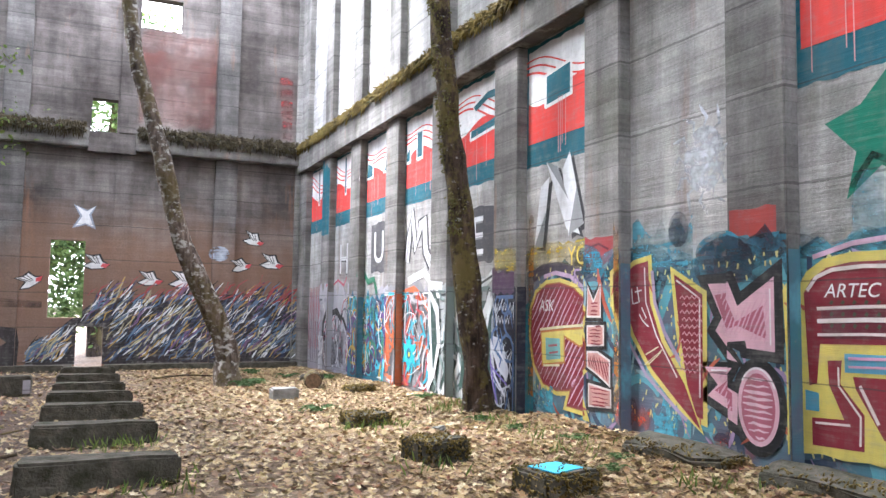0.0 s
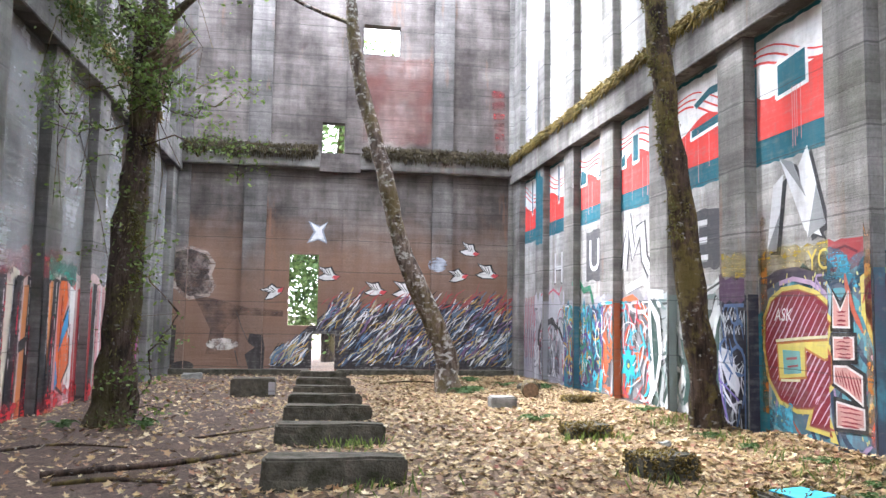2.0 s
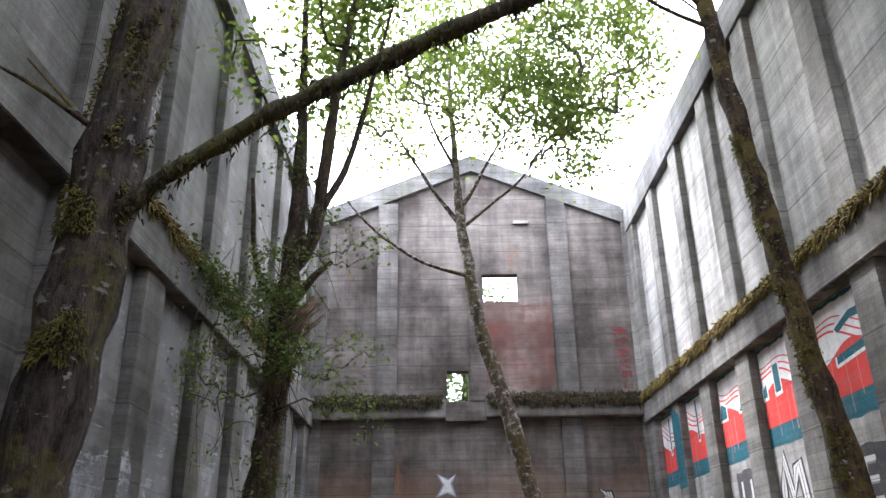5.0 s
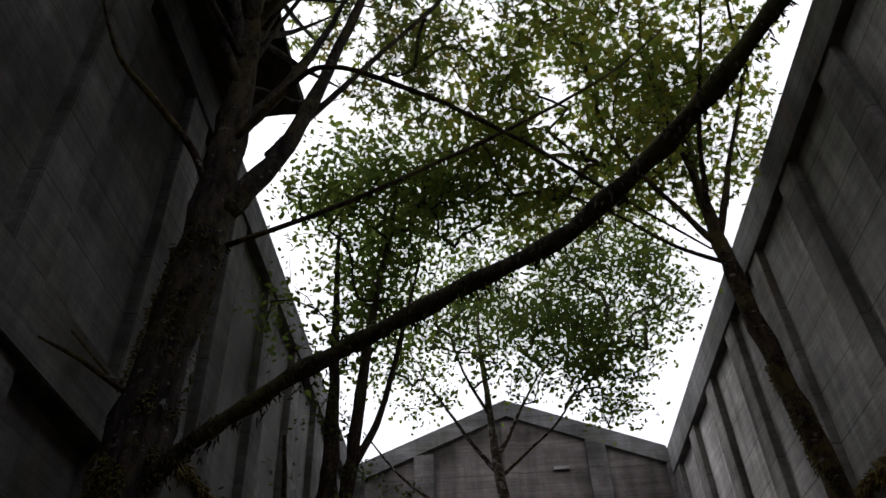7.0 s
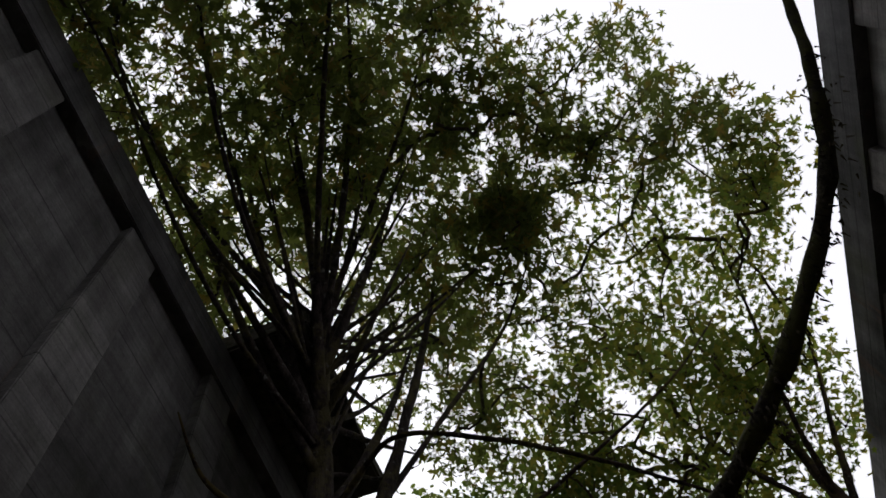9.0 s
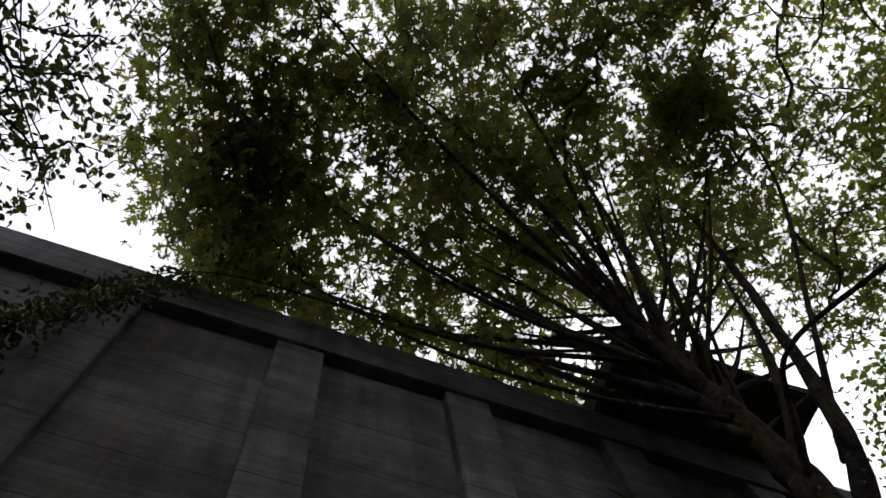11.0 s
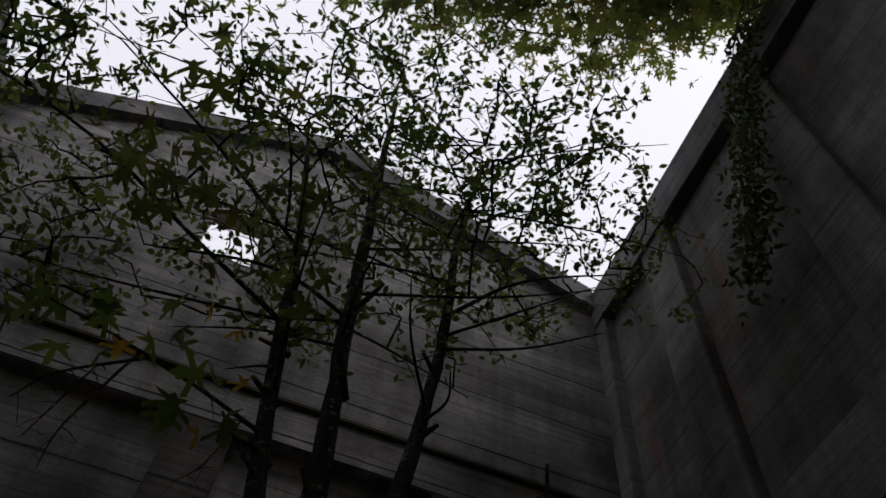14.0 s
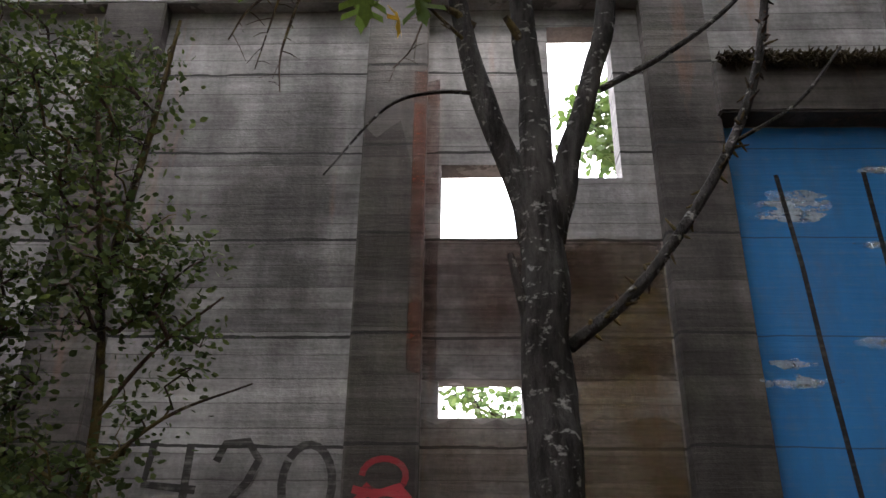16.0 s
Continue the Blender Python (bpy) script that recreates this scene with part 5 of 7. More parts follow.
for poly in [stroke([(u, 0.0), (u + 0.12, 1.95)], 0.24) for u in (3.6, 5.2, 7.0, 8.2, 8.7, 9.15, 10.0, 10.9, 11.5, 12.0, 12.5, 14.6, 15.3)]:
    part("black_bar", WEST_FACE.mesh([poly], 8, "black_bar", paint(BLACK)), None, band)
part("black_letters", WEST_FACE.mesh([stroke([(8.9, 0.0), (9.4, 1.9), (9.9, 0.0)], 0.22), stroke([(10.3, 0.0), (10.5, 1.9)], 0.2), stroke([(11.3, 0.0), (11.5, 1.8)], 0.2), stroke([(11.5, 0.9), (12.3, 1.1)], 0.16), stroke([(12.4, 0.0), (12.6, 1.8)], 0.2)], 9, "black_letters", paint(BLACK)), None, band)
part("pink_haze", WEST_FACE.mesh([ragged(9.9, 12.8, 1.95, 2.35, 0.05, 0.12, 0.15, 9)], 0, "pink_haze", faint((0.32, 0.06, 0.07), 0.8)), None, band)
part("white_haze", WEST_FACE.mesh([ragged(7.6, 10.0, 1.95, 3.0, 0.03, 0.2, 0.2, 10)], 0, "white_haze", faint((0.6, 0.62, 0.66), 0.8)), None, band)
part("red_splash", WEST_FACE.mesh([ragged(4.0, 15.8, -0.2, 0.16, 0.02, 0.12, 0.1, 12)], 11, "red_splash", faint((0.50, 0.05, 0.06), 1.0, 3)), None, band)
part("soft_drip", WEST_FACE.mesh([stroke([(uu, 0.4 + 0.5 * math.sin(uu * 7) ** 2), (uu + 0.03, 1.9)], 0.035) for uu in np.arange(4.2, 15.8, 0.31)], 11, "soft_drip", faint((0.62, 0.60, 0.60), 0.9, 5)), None, band, kind="stuff")
part("crimson_drip", WEST_FACE.mesh([stroke([(uu, 0.1), (uu + 0.05, 1.2 + 0.7 * math.sin(uu * 5) ** 2)], 0.05) for uu in np.arange(4.0, 15.8, 0.47)], 12, "crimson_drip", faint((0.42, 0.03, 0.06), 0.95, 4)), None, band, kind="stuff")
part("teal_patch", WEST_FACE.mesh([ragged(12.3, 14.2, 1.9, 2.25, 0.05, 0.1, 0.1, 19)], 1, "teal_patch", faint((0.05, 0.20, 0.15), 0.9, 3)), None, band)
part("brown_patch", WEST_FACE.mesh([ragged(8.25, 8.85, 0.7, 1.15, 0.2, 0.02, 0.1, 23)], 13, "brown_patch", faint((0.30, 0.20, 0.09), 1.0, 3)), None, band)
part("black_scribble", WEST_FACE.mesh(scrawl(8.2, 8.7, 1.0, 1.7, 9, 0.025, 77, 1.4), 13, "black_scribble", paint(BLACK)), None, band)
o1 = [(13.15, 0.35), (13.0, 0.9), (13.1, 1.5), (13.35, 1.95), (13.65, 1.95), (13.75, 1.65), (13.55, 1.3), (13.9, 1.0), (13.95, 0.6), (13.6, 0.3), (13.75, 0.1)]
mural(WEST_FACE, "orange_shape", "orange and blue bulging graffiti shape with black outline", [("outline", [grow(o1, 0.06), [(12.85, -0.15), (13.5, 0.3), (13.35, 0.75), (12.95, 0.6)], [(13.3, 0.7), (13.9, 1.2), (13.85, 1.6), (13.45, 1.2)]], BLACK), ("orange", [o1], (0.62, 0.13, 0.03)), ("blue", [[(12.92, -0.1), (13.42, 0.3), (13.3, 0.66), (13.0, 0.52)], [(13.38, 0.78), (13.82, 1.2), (13.8, 1.5), (13.5, 1.15)]], (0.05, 0.23, 0.46))], "graffiti", base=10)
# pale wash low down; it also lightens the north bays in place of light
mural(WEST_FACE, "wash_and_lightening", "patchy pale wash on the concrete bays, partly painted-in light", [
    ("lower_wash", [ragged(y0 + 0.05, y1 - 0.05, 2.0, 5.4, 0.1, 0.03, 0.12, 60 + i) for i, (y0, y1) in enumerate(BAYS) if y0 > 6], faint((0.52, 0.53, 0.54), 0.5, 0.9)),
    ("upper_lightening", [ragged(y0 + 0.05, y1 - 0.05, 6.3, 11.4, 0.05, 0.03, 0.12, 80 + i) for i, (y0, y1) in enumerate(BAYS) if y0 > 7.5], faint((0.50, 0.49, 0.48), 0.42, 0.8))], "wall paint")
mural(WEST_FACE, "violet_shape", "magenta graffiti patch low on the wall", [("patch", [[(18.2, 0.0), (19.0, 0.1), (19.2, 1.2), (18.9, 1.6), (18.4, 1.3)]], (0.25, 0.03, 0.15)), ("line", [stroke([(18.3, 0.2), (18.6, 0.8), (18.5, 1.3)], 0.06)], (0.5, 0.45, 0.5))])
mural(WEST_FACE, "orange_streak", "orange-red paint streak on the upper wall", [("streak", [ragged(8.6, 8.9, 6.3, 9.5, 0.1, 0.1, 0.08, 2)], (0.42, 0.10, 0.05))])

# ---- south wall paintings ----
def wisps(places, seed):
    """Soft clouds: many thin overlapping puffs round each place (along, height, reach)."""
    r = random.Random(seed)
    return [arc(u + r.gauss(0, 0.4) * w, z + r.gauss(0, 0.09) * w, w * r.uniform(0.12, 0.4), w * r.uniform(0.04, 0.12), n=12) for u, z, w in places for _ in range(26)]


mural(SOUTH_FACE, "sky_mural", "bright blue painted sky panel with white clouds", [
    ("blue_field", [ragged(WEST + 0.3, -2.30, -0.2, 5.70, 0.02, 0.01, 0.15, 3)], paint((0.036, 0.20, 0.47), 0.1)),
    ("cloud", wisps(((-2.85, 4.9, 0.42), (-2.8, 4.76, 0.3), (-2.62, 3.24, 0.3), (-2.55, 3.4, 0.22), (-3.5, 4.48, 0.24), (-3.66, 5.24, 0.22), (-3.4, 3.6, 0.26), (-2.6, 2.2, 0.24)), 5), faint((0.60, 0.70, 0.80), 0.55, 4.0)),
    ("black_line", [stroke([(-2.74, 5.19), (-2.82, 4.3), (-2.86, 3.4), (-2.93, 2.3), (-2.98, 0.4)], 0.045), stroke([(-3.54, 5.22), (-3.56, 4.2), (-3.60, 2.8), (-3.62, 0.4)], 0.045)], BLACK)], "mural")
tag = thing("spray_number", "large black sprayed number on concrete", "graffiti")
for lines in ([[(2.62, 2.74), (2.66, 2.40), (2.24, 2.36)], [(2.32, 2.72), (2.34, 2.04)]],
              [[(2.10, 2.58), (2.04, 2.72), (1.86, 2.74), (1.76, 2.60), (1.84, 2.42), (2.12, 2.10), (1.70, 2.12)]],
              [arc(1.36, 2.41, 0.20, 0.31, 40, 395, 20)]):
    part("digit", SOUTH_FACE.mesh([stroke(l, 0.066) for l in lines], 3, "digit", paint((0.035, 0.032, 0.03), 0.35)), None, tag)
mural(SOUTH_FACE, "red_scrawl", "red sprayed scrawl that has faded on the pier", [("loop", [stroke(arc(0.74, 2.46, 0.17, 0.13, 0, 330, 16), 0.05), stroke(arc(0.76, 2.22, 0.22, 0.12, 20, 340, 16), 0.05), stroke([(0.98, 2.36), (0.8, 2.32), (0.62, 2.38), (0.52, 2.26)], 0.06), stroke([(0.92, 2.12), (0.74, 2.2), (0.56, 2.1)], 0.05)], (0.40, 0.04, 0.05)), ("bar", [rect(a, a + 0.16, 1.98, 2.26) for a in (0.18, -0.04, -0.5, -0.74, -0.98, -1.22)], faint((0.36, 0.025, 0.04), 0.95, 5))])
mural(SOUTH_FACE, "yellow_stain", "yellowish wash low on the concrete", [("wash", [ragged(-1.62, -0.75, 1.4, 4.5, 0.05, 0.06, 0.12, 3)], faint((0.20, 0.125, 0.03), 0.7, 1.5))], "stain")
mural(SOUTH_FACE, "brown_stain", "brown water stain under the square opening", [("wash", [ragged(-1.62, 0.47, 3.28, 4.54, 0.06, 0.01, 0.12, 13)], faint((0.075, 0.04, 0.028), 0.85, 1.3)), ("low_wash", [ragged(-1.62, 0.47, 1.0, 2.92, 0.06, 0.05, 0.12, 14)], faint((0.12, 0.075, 0.04), 0.6, 1.6))], "stain")
mural(SOUTH_FACE, "brown_stain", "dark damp stain on the concrete pier", [("wash", [ragged(0.5, 1.05, 0.5, 5.4, 0.1, 0.3, 0.1, 15)], faint((0.045, 0.035, 0.028), 0.5, 0.9))], "stain")
mural(SOUTH_FACE, "rust_stain", "rust-red run down the edge of the pier", [("run", [ragged(0.36, 0.60, 3.3, 6.3, 0.05, 0.05, 0.12, 4)], faint((0.16, 0.055, 0.03), 0.8, 2.0))], "stain")

# ---- trees ----
def tube(points, radii, sides=8, wobble=0.0):
    """Vertices and triangles of a tapering limb along points."""
    pts = np.array(points, float)
    verts, tris = [], []
    up = np.array((0.31, 0.95, 0.1))
    for i, p in enumerate(pts):
        d = pts[min(i + 1, len(pts) - 1)] - pts[max(i - 1, 0)]
        d = d / (np.linalg.norm(d) + 1e-9)
        a = np.cross(d, up)
        a = a / (np.linalg.norm(a) + 1e-9)
        b = np.cross(d, a)
        for k in range(sides):
            t = 2 * math.pi * k / sides
            q = p + (a * math.cos(t) + b * math.sin(t)) * radii[i]
            if wobble:
                q = q + np.array(noise.noise_vector(Vector(q * 3.0))) * radii[i] * wobble
            verts.append(q)
    n = len(pts)
    for i in range(n - 1):
        for k in range(sides):
            a0, a1 = i * sides + k, i * sides + (k + 1) % sides
            tris += [(a0, a1, a1 + sides), (a0, a1 + sides, a0 + sides)]
    verts += [pts[0], pts[-1]]
    for k in range(sides):
        tris += [(len(verts) - 2, (k + 1) % sides, k), (len(verts) - 1, (n - 1) * sides + k, (n - 1) * sides + (k + 1) % sides)]
    return verts, tris


def smooth_line(points, n=5):
    """Catmull-Rom through points; each point is (x, y, z, radius)."""
    P = np.array(points, float)
    P = np.vstack([2 * P[0] - P[1], P, 2 * P[-1] - P[-2]])
    out = []
    for i in range(1, len(P) - 2):
        for t in np.linspace(0, 1, n, endpoint=False):
            a, b, c, d = P[i - 1], P[i], P[i + 1], P[i + 2]
            out.append(0.5 * (2 * b + (c - a) * t + (2 * a - 5 * b + 4 * c - d) * t * t + (3 * b - a - 3 * c + d) * t ** 3))
    return np.array(out + [P[-2]])


def joined(chunks):
    verts, tris, base = [], [], 0
    for v, t in chunks:
        verts.append(np.asarray(v, float))
        tris.append(np.asarray(t, int) + base)
        base += len(v)
    return np.vstack(verts), np.vstack(tris)


MAPLE = np.array([(0, 0), (0.46, 0.0), (0.26, 0.24), (0.56, 0.52), (0.19, 0.52), (0, 1.0), (-0.19, 0.52), (-0.56, 0.52), (-0.26, 0.24), (-0.46, 0.0)])
MAPLE_DEEP = np.array([(0, 0), (0.12, 0.10), (0.46, -0.04), (0.36, 0.10), (0.16, 0.27), (0.60, 0.42), (0.62, 0.60), (0.40, 0.52), (0.13, 0.44), (0.20, 0.72), (0.10, 0.80), (0, 1.0), (-0.10, 0.80), (-0.20, 0.72), (-0.13, 0.44), (-0.40, 0.52), (-0.62, 0.60), (-0.60, 0.42), (-0.16, 0.27), (-0.36, 0.10), (-0.46, -0.04), (-0.12, 0.10)])
OVAL = np.array([(0, 0), (0.22, 0.25), (0.24, 0.6), (0, 1.0), (-0.24, 0.6), (-0.22, 0.25)])


def leaf_cloud(places, ways, sizes, shape, gen, curl=0.25):
    """Many leaves as one mesh: places, the way each leaf points, its length."""
    n, k = len(places), len(shape)
    ways = ways / (np.linalg.norm(ways, axis=1)[:, None] + 1e-9)
    side = np.cross(ways, gen.normal(size=(n, 3)))
    side /= np.linalg.norm(side, axis=1)[:, None] + 1e-9
    nrm = np.cross(side, ways)
    out = np.empty((n, k + 1, 3))
    bend = curl * (np.abs(shape[:, 0]) * 0.8 + (shape[:, 1] - 0.4) ** 2)
    for j in range(k):
        out[:, j] = places + sizes[:, None] * (side * shape[j, 0] + ways * shape[j, 1] - nrm * bend[j])
    out[:, k] = places + sizes[:, None] * (ways * 0.35)
    fan = np.array([(k, j, (j + 1) % k) for j in range(k)])
    tris = (np.arange(n)[:, None, None] * (k + 1) + fan[None]).reshape(-1, 3)
    return out.reshape(-1, 3), tris


def grow_crown(limbs, blobs, clusters, per, leaf, shape, seed, spread=0.32, droop=0.25, thin=0.006, thick=0.05, gaps=1.8):
    """Clusters of leaves within blobs (centre, radii, share), each tied by a twig to the nearest wood already there."""
    gen = np.random.default_rng(seed)
    share = np.array([b[2] for b in blobs], float)
    tries = int(clusters * gaps)
    pick = gen.choice(len(blobs), tries, p=share / share.sum())
    d = gen.normal(size=(tries, 3))
    d /= np.linalg.norm(d, axis=1)[:, None]
    rad = gen.uniform(0.05, 1.15, tries) ** 0.42
    cen = np.array([blobs[i][0] for i in pick]) + d * rad[:, None] * np.array([blobs[i][1] for i in pick])
    cen += np.array([noise.noise_vector(Vector(c * 0.45)) for c in cen]) * 0.9
    thicket = np.array([noise.noise(Vector(c * 0.85)) + 0.7 * noise.noise(Vector(c * 2.1)) for c in cen]) + gen.uniform(0, 0.55, tries)
    cen = cen[np.sort(np.argsort(-thicket)[:clusters])]              # boughs with gaps between them
    nodes = np.vstack([l[len(l) // 3:, :3] for l in limbs])
    start = len(nodes)
    gap = np.array([np.min(np.linalg.norm(nodes - c, axis=1)) for c in cen])
    order = np.argsort(gap)
    all_nodes = np.vstack([nodes, cen[order]])
    parent = np.full(len(all_nodes), -1)
    for i in range(start, len(all_nodes)):
        far = np.linalg.norm(all_nodes[:i] - all_nodes[i], axis=1)
        below = np.maximum(0, all_nodes[:i, 2] - all_nodes[i, 2]) * 0.7
        parent[i] = int(np.argmin(far + below))
    weight = np.ones(len(all_nodes))
    for i in range(len(all_nodes) - 1, start - 1, -1):
        weight[parent[i]] += weight[i]
    twigs, places, ways = [], [], []
    for i in range(start, len(all_nodes)):
        p, q = all_nodes[parent[i]], all_nodes[i]
        r0, r1 = min(thick, thin * weight[i] ** 0.45), thin * max(0.6, (weight[i] - 1) ** 0.45 if weight[i] > 1 else 0.6)
        mid = (p + q) / 2 + np.array((0, 0, 0.12)) * np.linalg.norm(q - p) + gen.normal(size=3) * 0.06 * np.linalg.norm(q - p)
        twigs.append(tube([p, mid, q], [r0 * 1.1, r0, r1], 5))
        m = max(1, int(per * gen.uniform(0.5, 1.5)))
        t = gen.uniform(0.3, 1.0, m)[:, None]
        w = gen.normal(size=(m, 3)) * (1, 1, 0.55)
        places.append(p * (1 - t) ** 2 + 2 * mid * t * (1 - t) + q * t * t + gen.normal(size=(m, 3)) * spread * (1, 1, 0.6))
        ways.append(w - (0, 0, droop))
    places, ways = np.vstack(places), np.vstack(ways)
    sizes = leaf * gen.uniform(0.55, 1.2, len(places))
    return joined(twigs), leaf_cloud(places, ways, sizes, shape, gen)


def tree(name, label, wood, bark_mat, crown=None, leaf_mat=None, trunks=1, sides=12, wobble=0.38):
    """wood: lists of (x, y, z, radius), the first of them trunks; crown: what grow_crown takes after the limbs."""
    root = thing(name, label, "tree", at=tuple(wood[0][0][:3]))
    lines = [smooth_line(w) for w in wood]
    for i, l in enumerate(lines):
        big = l[0][3] > 0.05
        v, t = tube(l[:, :3], l[:, 3], sides if big else 6, wobble if big else 0.1)
        part("trunk" if i < trunks else "limb", tri_mesh("limb", v, t, bark_mat, True), None, root)
    if crown:
        (tv, tt), (lv, lt) = grow_crown(lines[min(1, len(lines) - 1):], *crown)
        part("branching", tri_mesh("branching", tv, tt, bark_mat, True), None, root, kind="stuff")
        part("crown", tri_mesh("crown", lv, lt, leaf_mat), None, root, kind="stuff")
    return root


# leaning alder in front of the north wall
alder = tree("alder_tree", "leaning mottled alder with mossy, lichen-spotted bark", [
    [(2.75, 15.9, -0.35, 0.36), (2.68, 15.95, 0.2, 0.26), (2.55, 16, 0.95, 0.225), (1.73, 16, 2.75, 0.20), (1.26, 16, 4.5, 0.175), (0.70, 16, 6.48, 0.15), (0.49, 16, 7.91, 0.125), (0.32, 16, 9.13, 0.105), (0.24, 16, 10.6, 0.08), (0.13, 16, 12.5, 0.05), (0.2, 16.2, 13.6, 0.025)],
    [(0.47, 16, 7.65, 0.05), (-0.20, 15.9, 7.82, 0.042), (-0.85, 15.8, 8.1, 0.036), (-1.79, 15.7, 8.85, 0.028), (-2.61, 15.6, 9.9, 0.015)],
    [(0.36, 16, 8.85, 0.06), (-0.22, 16, 9.68, 0.045), (-0.7, 16, 10.5, 0.035), (-1.4, 16.1, 11.7, 0.02)],
    [(0.30, 16, 9.3, 0.06), (0.54, 16, 9.6, 0.05), (1.0, 16, 10.5, 0.036), (1.6, 16, 11.5, 0.02)],
    [(0.36, 16, 8.8, 0.045), (1.1, 15.9, 9.4, 0.035), (1.8, 15.8, 10.0, 0.028), (2.6, 15.7, 11.2, 0.015)],
    [(0.25, 16, 10.3, 0.045), (-0.3, 15.6, 11.3, 0.03), (-0.6, 15.3, 12.4, 0.016)]], BARK_ALDER,
    ([((0.6, 15.4, 12.5), (3.0, 2.0, 1.5), 2.6), ((2.2, 15.0, 11.0), (1.7, 1.6, 1.2), 1.6), ((-1.5, 15.3, 11.8), (1.4, 1.5, 1.2), 0.7), ((1.2, 15.0, 14.0), (3.2, 2.2, 1.5), 2.2), ((3.7, 15.0, 12.6), (1.6, 1.8, 1.4), 1.8), ((3.6, 14.4, 14.6), (1.6, 1.6, 1.2), 1.2)], 1050, 17, 0.125, OVAL * (1.3, 1.0), 5, 0.26, 0.25, 0.006, 0.05, 1.2), LEAF_ALDER)

# dark trunk by the east wall
east_tree = tree("maple_tree", "dark mossy maple leaning out from the painted wall", [
    [(5.42, 10.1, -0.25, 0.34), (5.36, 10.1, 0.15, 0.24), (5.24, 10.1, 1.11, 0.20), (4.94, 10.1, 3.36, 0.175), (4.74, 10.1, 4.96, 0.165), (4.56, 10.1, 6.6, 0.155), (4.42, 10.1, 8.0, 0.145), (4.30, 10.1, 9.4, 0.135), (4.26, 10.1, 10.4, 0.115), (4.25, 10.1, 11.6, 0.08), (4.5, 10.2, 13.4, 0.05), (4.6, 10.3, 15.0, 0.02)],
    [(4.29, 10.1, 10.2, 0.08), (4.6, 10.1, 11.0, 0.065), (4.95, 10.1, 12.0, 0.05), (5.6, 10.2, 13.5, 0.03)],
    [(4.27, 10.1, 10.0, 0.07), (3.9, 10.0, 10.5, 0.055), (3.2, 9.8, 11.6, 0.04), (2.6, 9.5, 13.0, 0.022)],
    [(4.3, 10.1, 9.6, 0.045), (3.46, 10.0, 10.0, 0.036), (2.6, 9.8, 10.6, 0.028), (1.6, 9.5, 11.0, 0.016)],
    [(4.25, 10.1, 11.4, 0.055), (3.9, 9.6, 12.6, 0.04), (3.6, 9.0, 14.0, 0.022)],
    [(4.26, 10.1, 10.8, 0.06), (4.2, 9.2, 11.8, 0.045), (4.3, 8.0, 13.0, 0.03), (4.4, 7.0, 14.2, 0.016)],
    [(4.9, 10.1, 11.9, 0.04), (5.3, 9.4, 13.0, 0.03), (5.6, 8.6, 14.0, 0.016)]], BARK_DARK,
    ([((3.2, 9.8, 13.8), (2.6, 2.6, 2.2), 3), ((4.6, 8.4, 14.2), (1.5, 1.7, 1.8), 1.1), ((1.6, 9.6, 12.6), (2.2, 2.2, 1.4), 2.0), ((4.9, 10.6, 13.4), (1.2, 1.6, 1.6), 1.0), ((1.4, 8.6, 15.4), (2.6, 2.2, 1.6), 1.4), ((2.8, 5.8, 15.4), (1.8, 1.6, 1.2), 1.0), ((4.9, 6.2, 14.0), (0.9, 1.4, 1.0), 0.7), ((0.2, 10.4, 12.8), (1.6, 1.8, 1.4), 0.9), ((3.4, 7.6, 14.4), (2.0, 1.8, 1.4), 1.0)], 960, 14, 0.155, MAPLE, 6, 0.24, 0.25, 0.006, 0.05, 1.5), LEAF_YELLOW)

# ivy-clad tree at the west wall
ivy_tree = tree("ivy_tree", "dark broken-topped tree hung with ivy and moss", [
    [(-2.80, 11.2, -0.3, 0.42), (-2.76, 11.2, 0.2, 0.30), (-2.70, 11.2, 0.95, 0.24), (-2.66, 11.2, 2.7, 0.21), (-2.54, 11.2, 4.1, 0.20), (-2.47, 11.2, 5.6, 0.19), (-2.40, 11.2, 6.5, 0.15), (-2.40, 11.2, 7.6, 0.12), (-2.42, 11.2, 9.3, 0.08), (-2.5, 11.2, 11.5, 0.04), (-2.45, 11.25, 13.0, 0.012)],
    [(-2.46, 11.2, 5.9, 0.13), (-2.1, 11.2, 6.6, 0.12), (-1.98, 11.2, 8.0, 0.10), (-1.82, 11.2, 9.6, 0.08), (-1.39, 11.2, 12.6, 0.04)],
    [(-2.0, 11.2, 7.0, 0.07), (-1.6, 11.2, 7.9, 0.055), (-1.3, 11.2, 9.2, 0.045), (-0.9, 11.1, 11.0, 0.022)],
    [(-2.48, 11.2, 5.3, 0.10), (-2.1, 11.0, 5.7, 0.07), (-1.75, 10.9, 6.0, 0.03)],
    [(-2.5, 11.2, 5.2, 0.06), (-2.95, 11.1, 6.0, 0.05), (-3.1, 11.0, 7.5, 0.03)]], BARK_IVY,
    ([((-1.7, 11.2, 12.2), (2.0, 2.0, 1.7), 3.4), ((-0.6, 11.4, 13.0), (2.0, 2.0, 1.6), 2.2), ((-2.4, 11.4, 10.4), (1.2, 1.0, 1.2), 0.5)], 760, 14, 0.14, OVAL * (1.2, 1.0), 7, 0.27), LEAF_ALDER)
gen = np.random.default_rng(15)
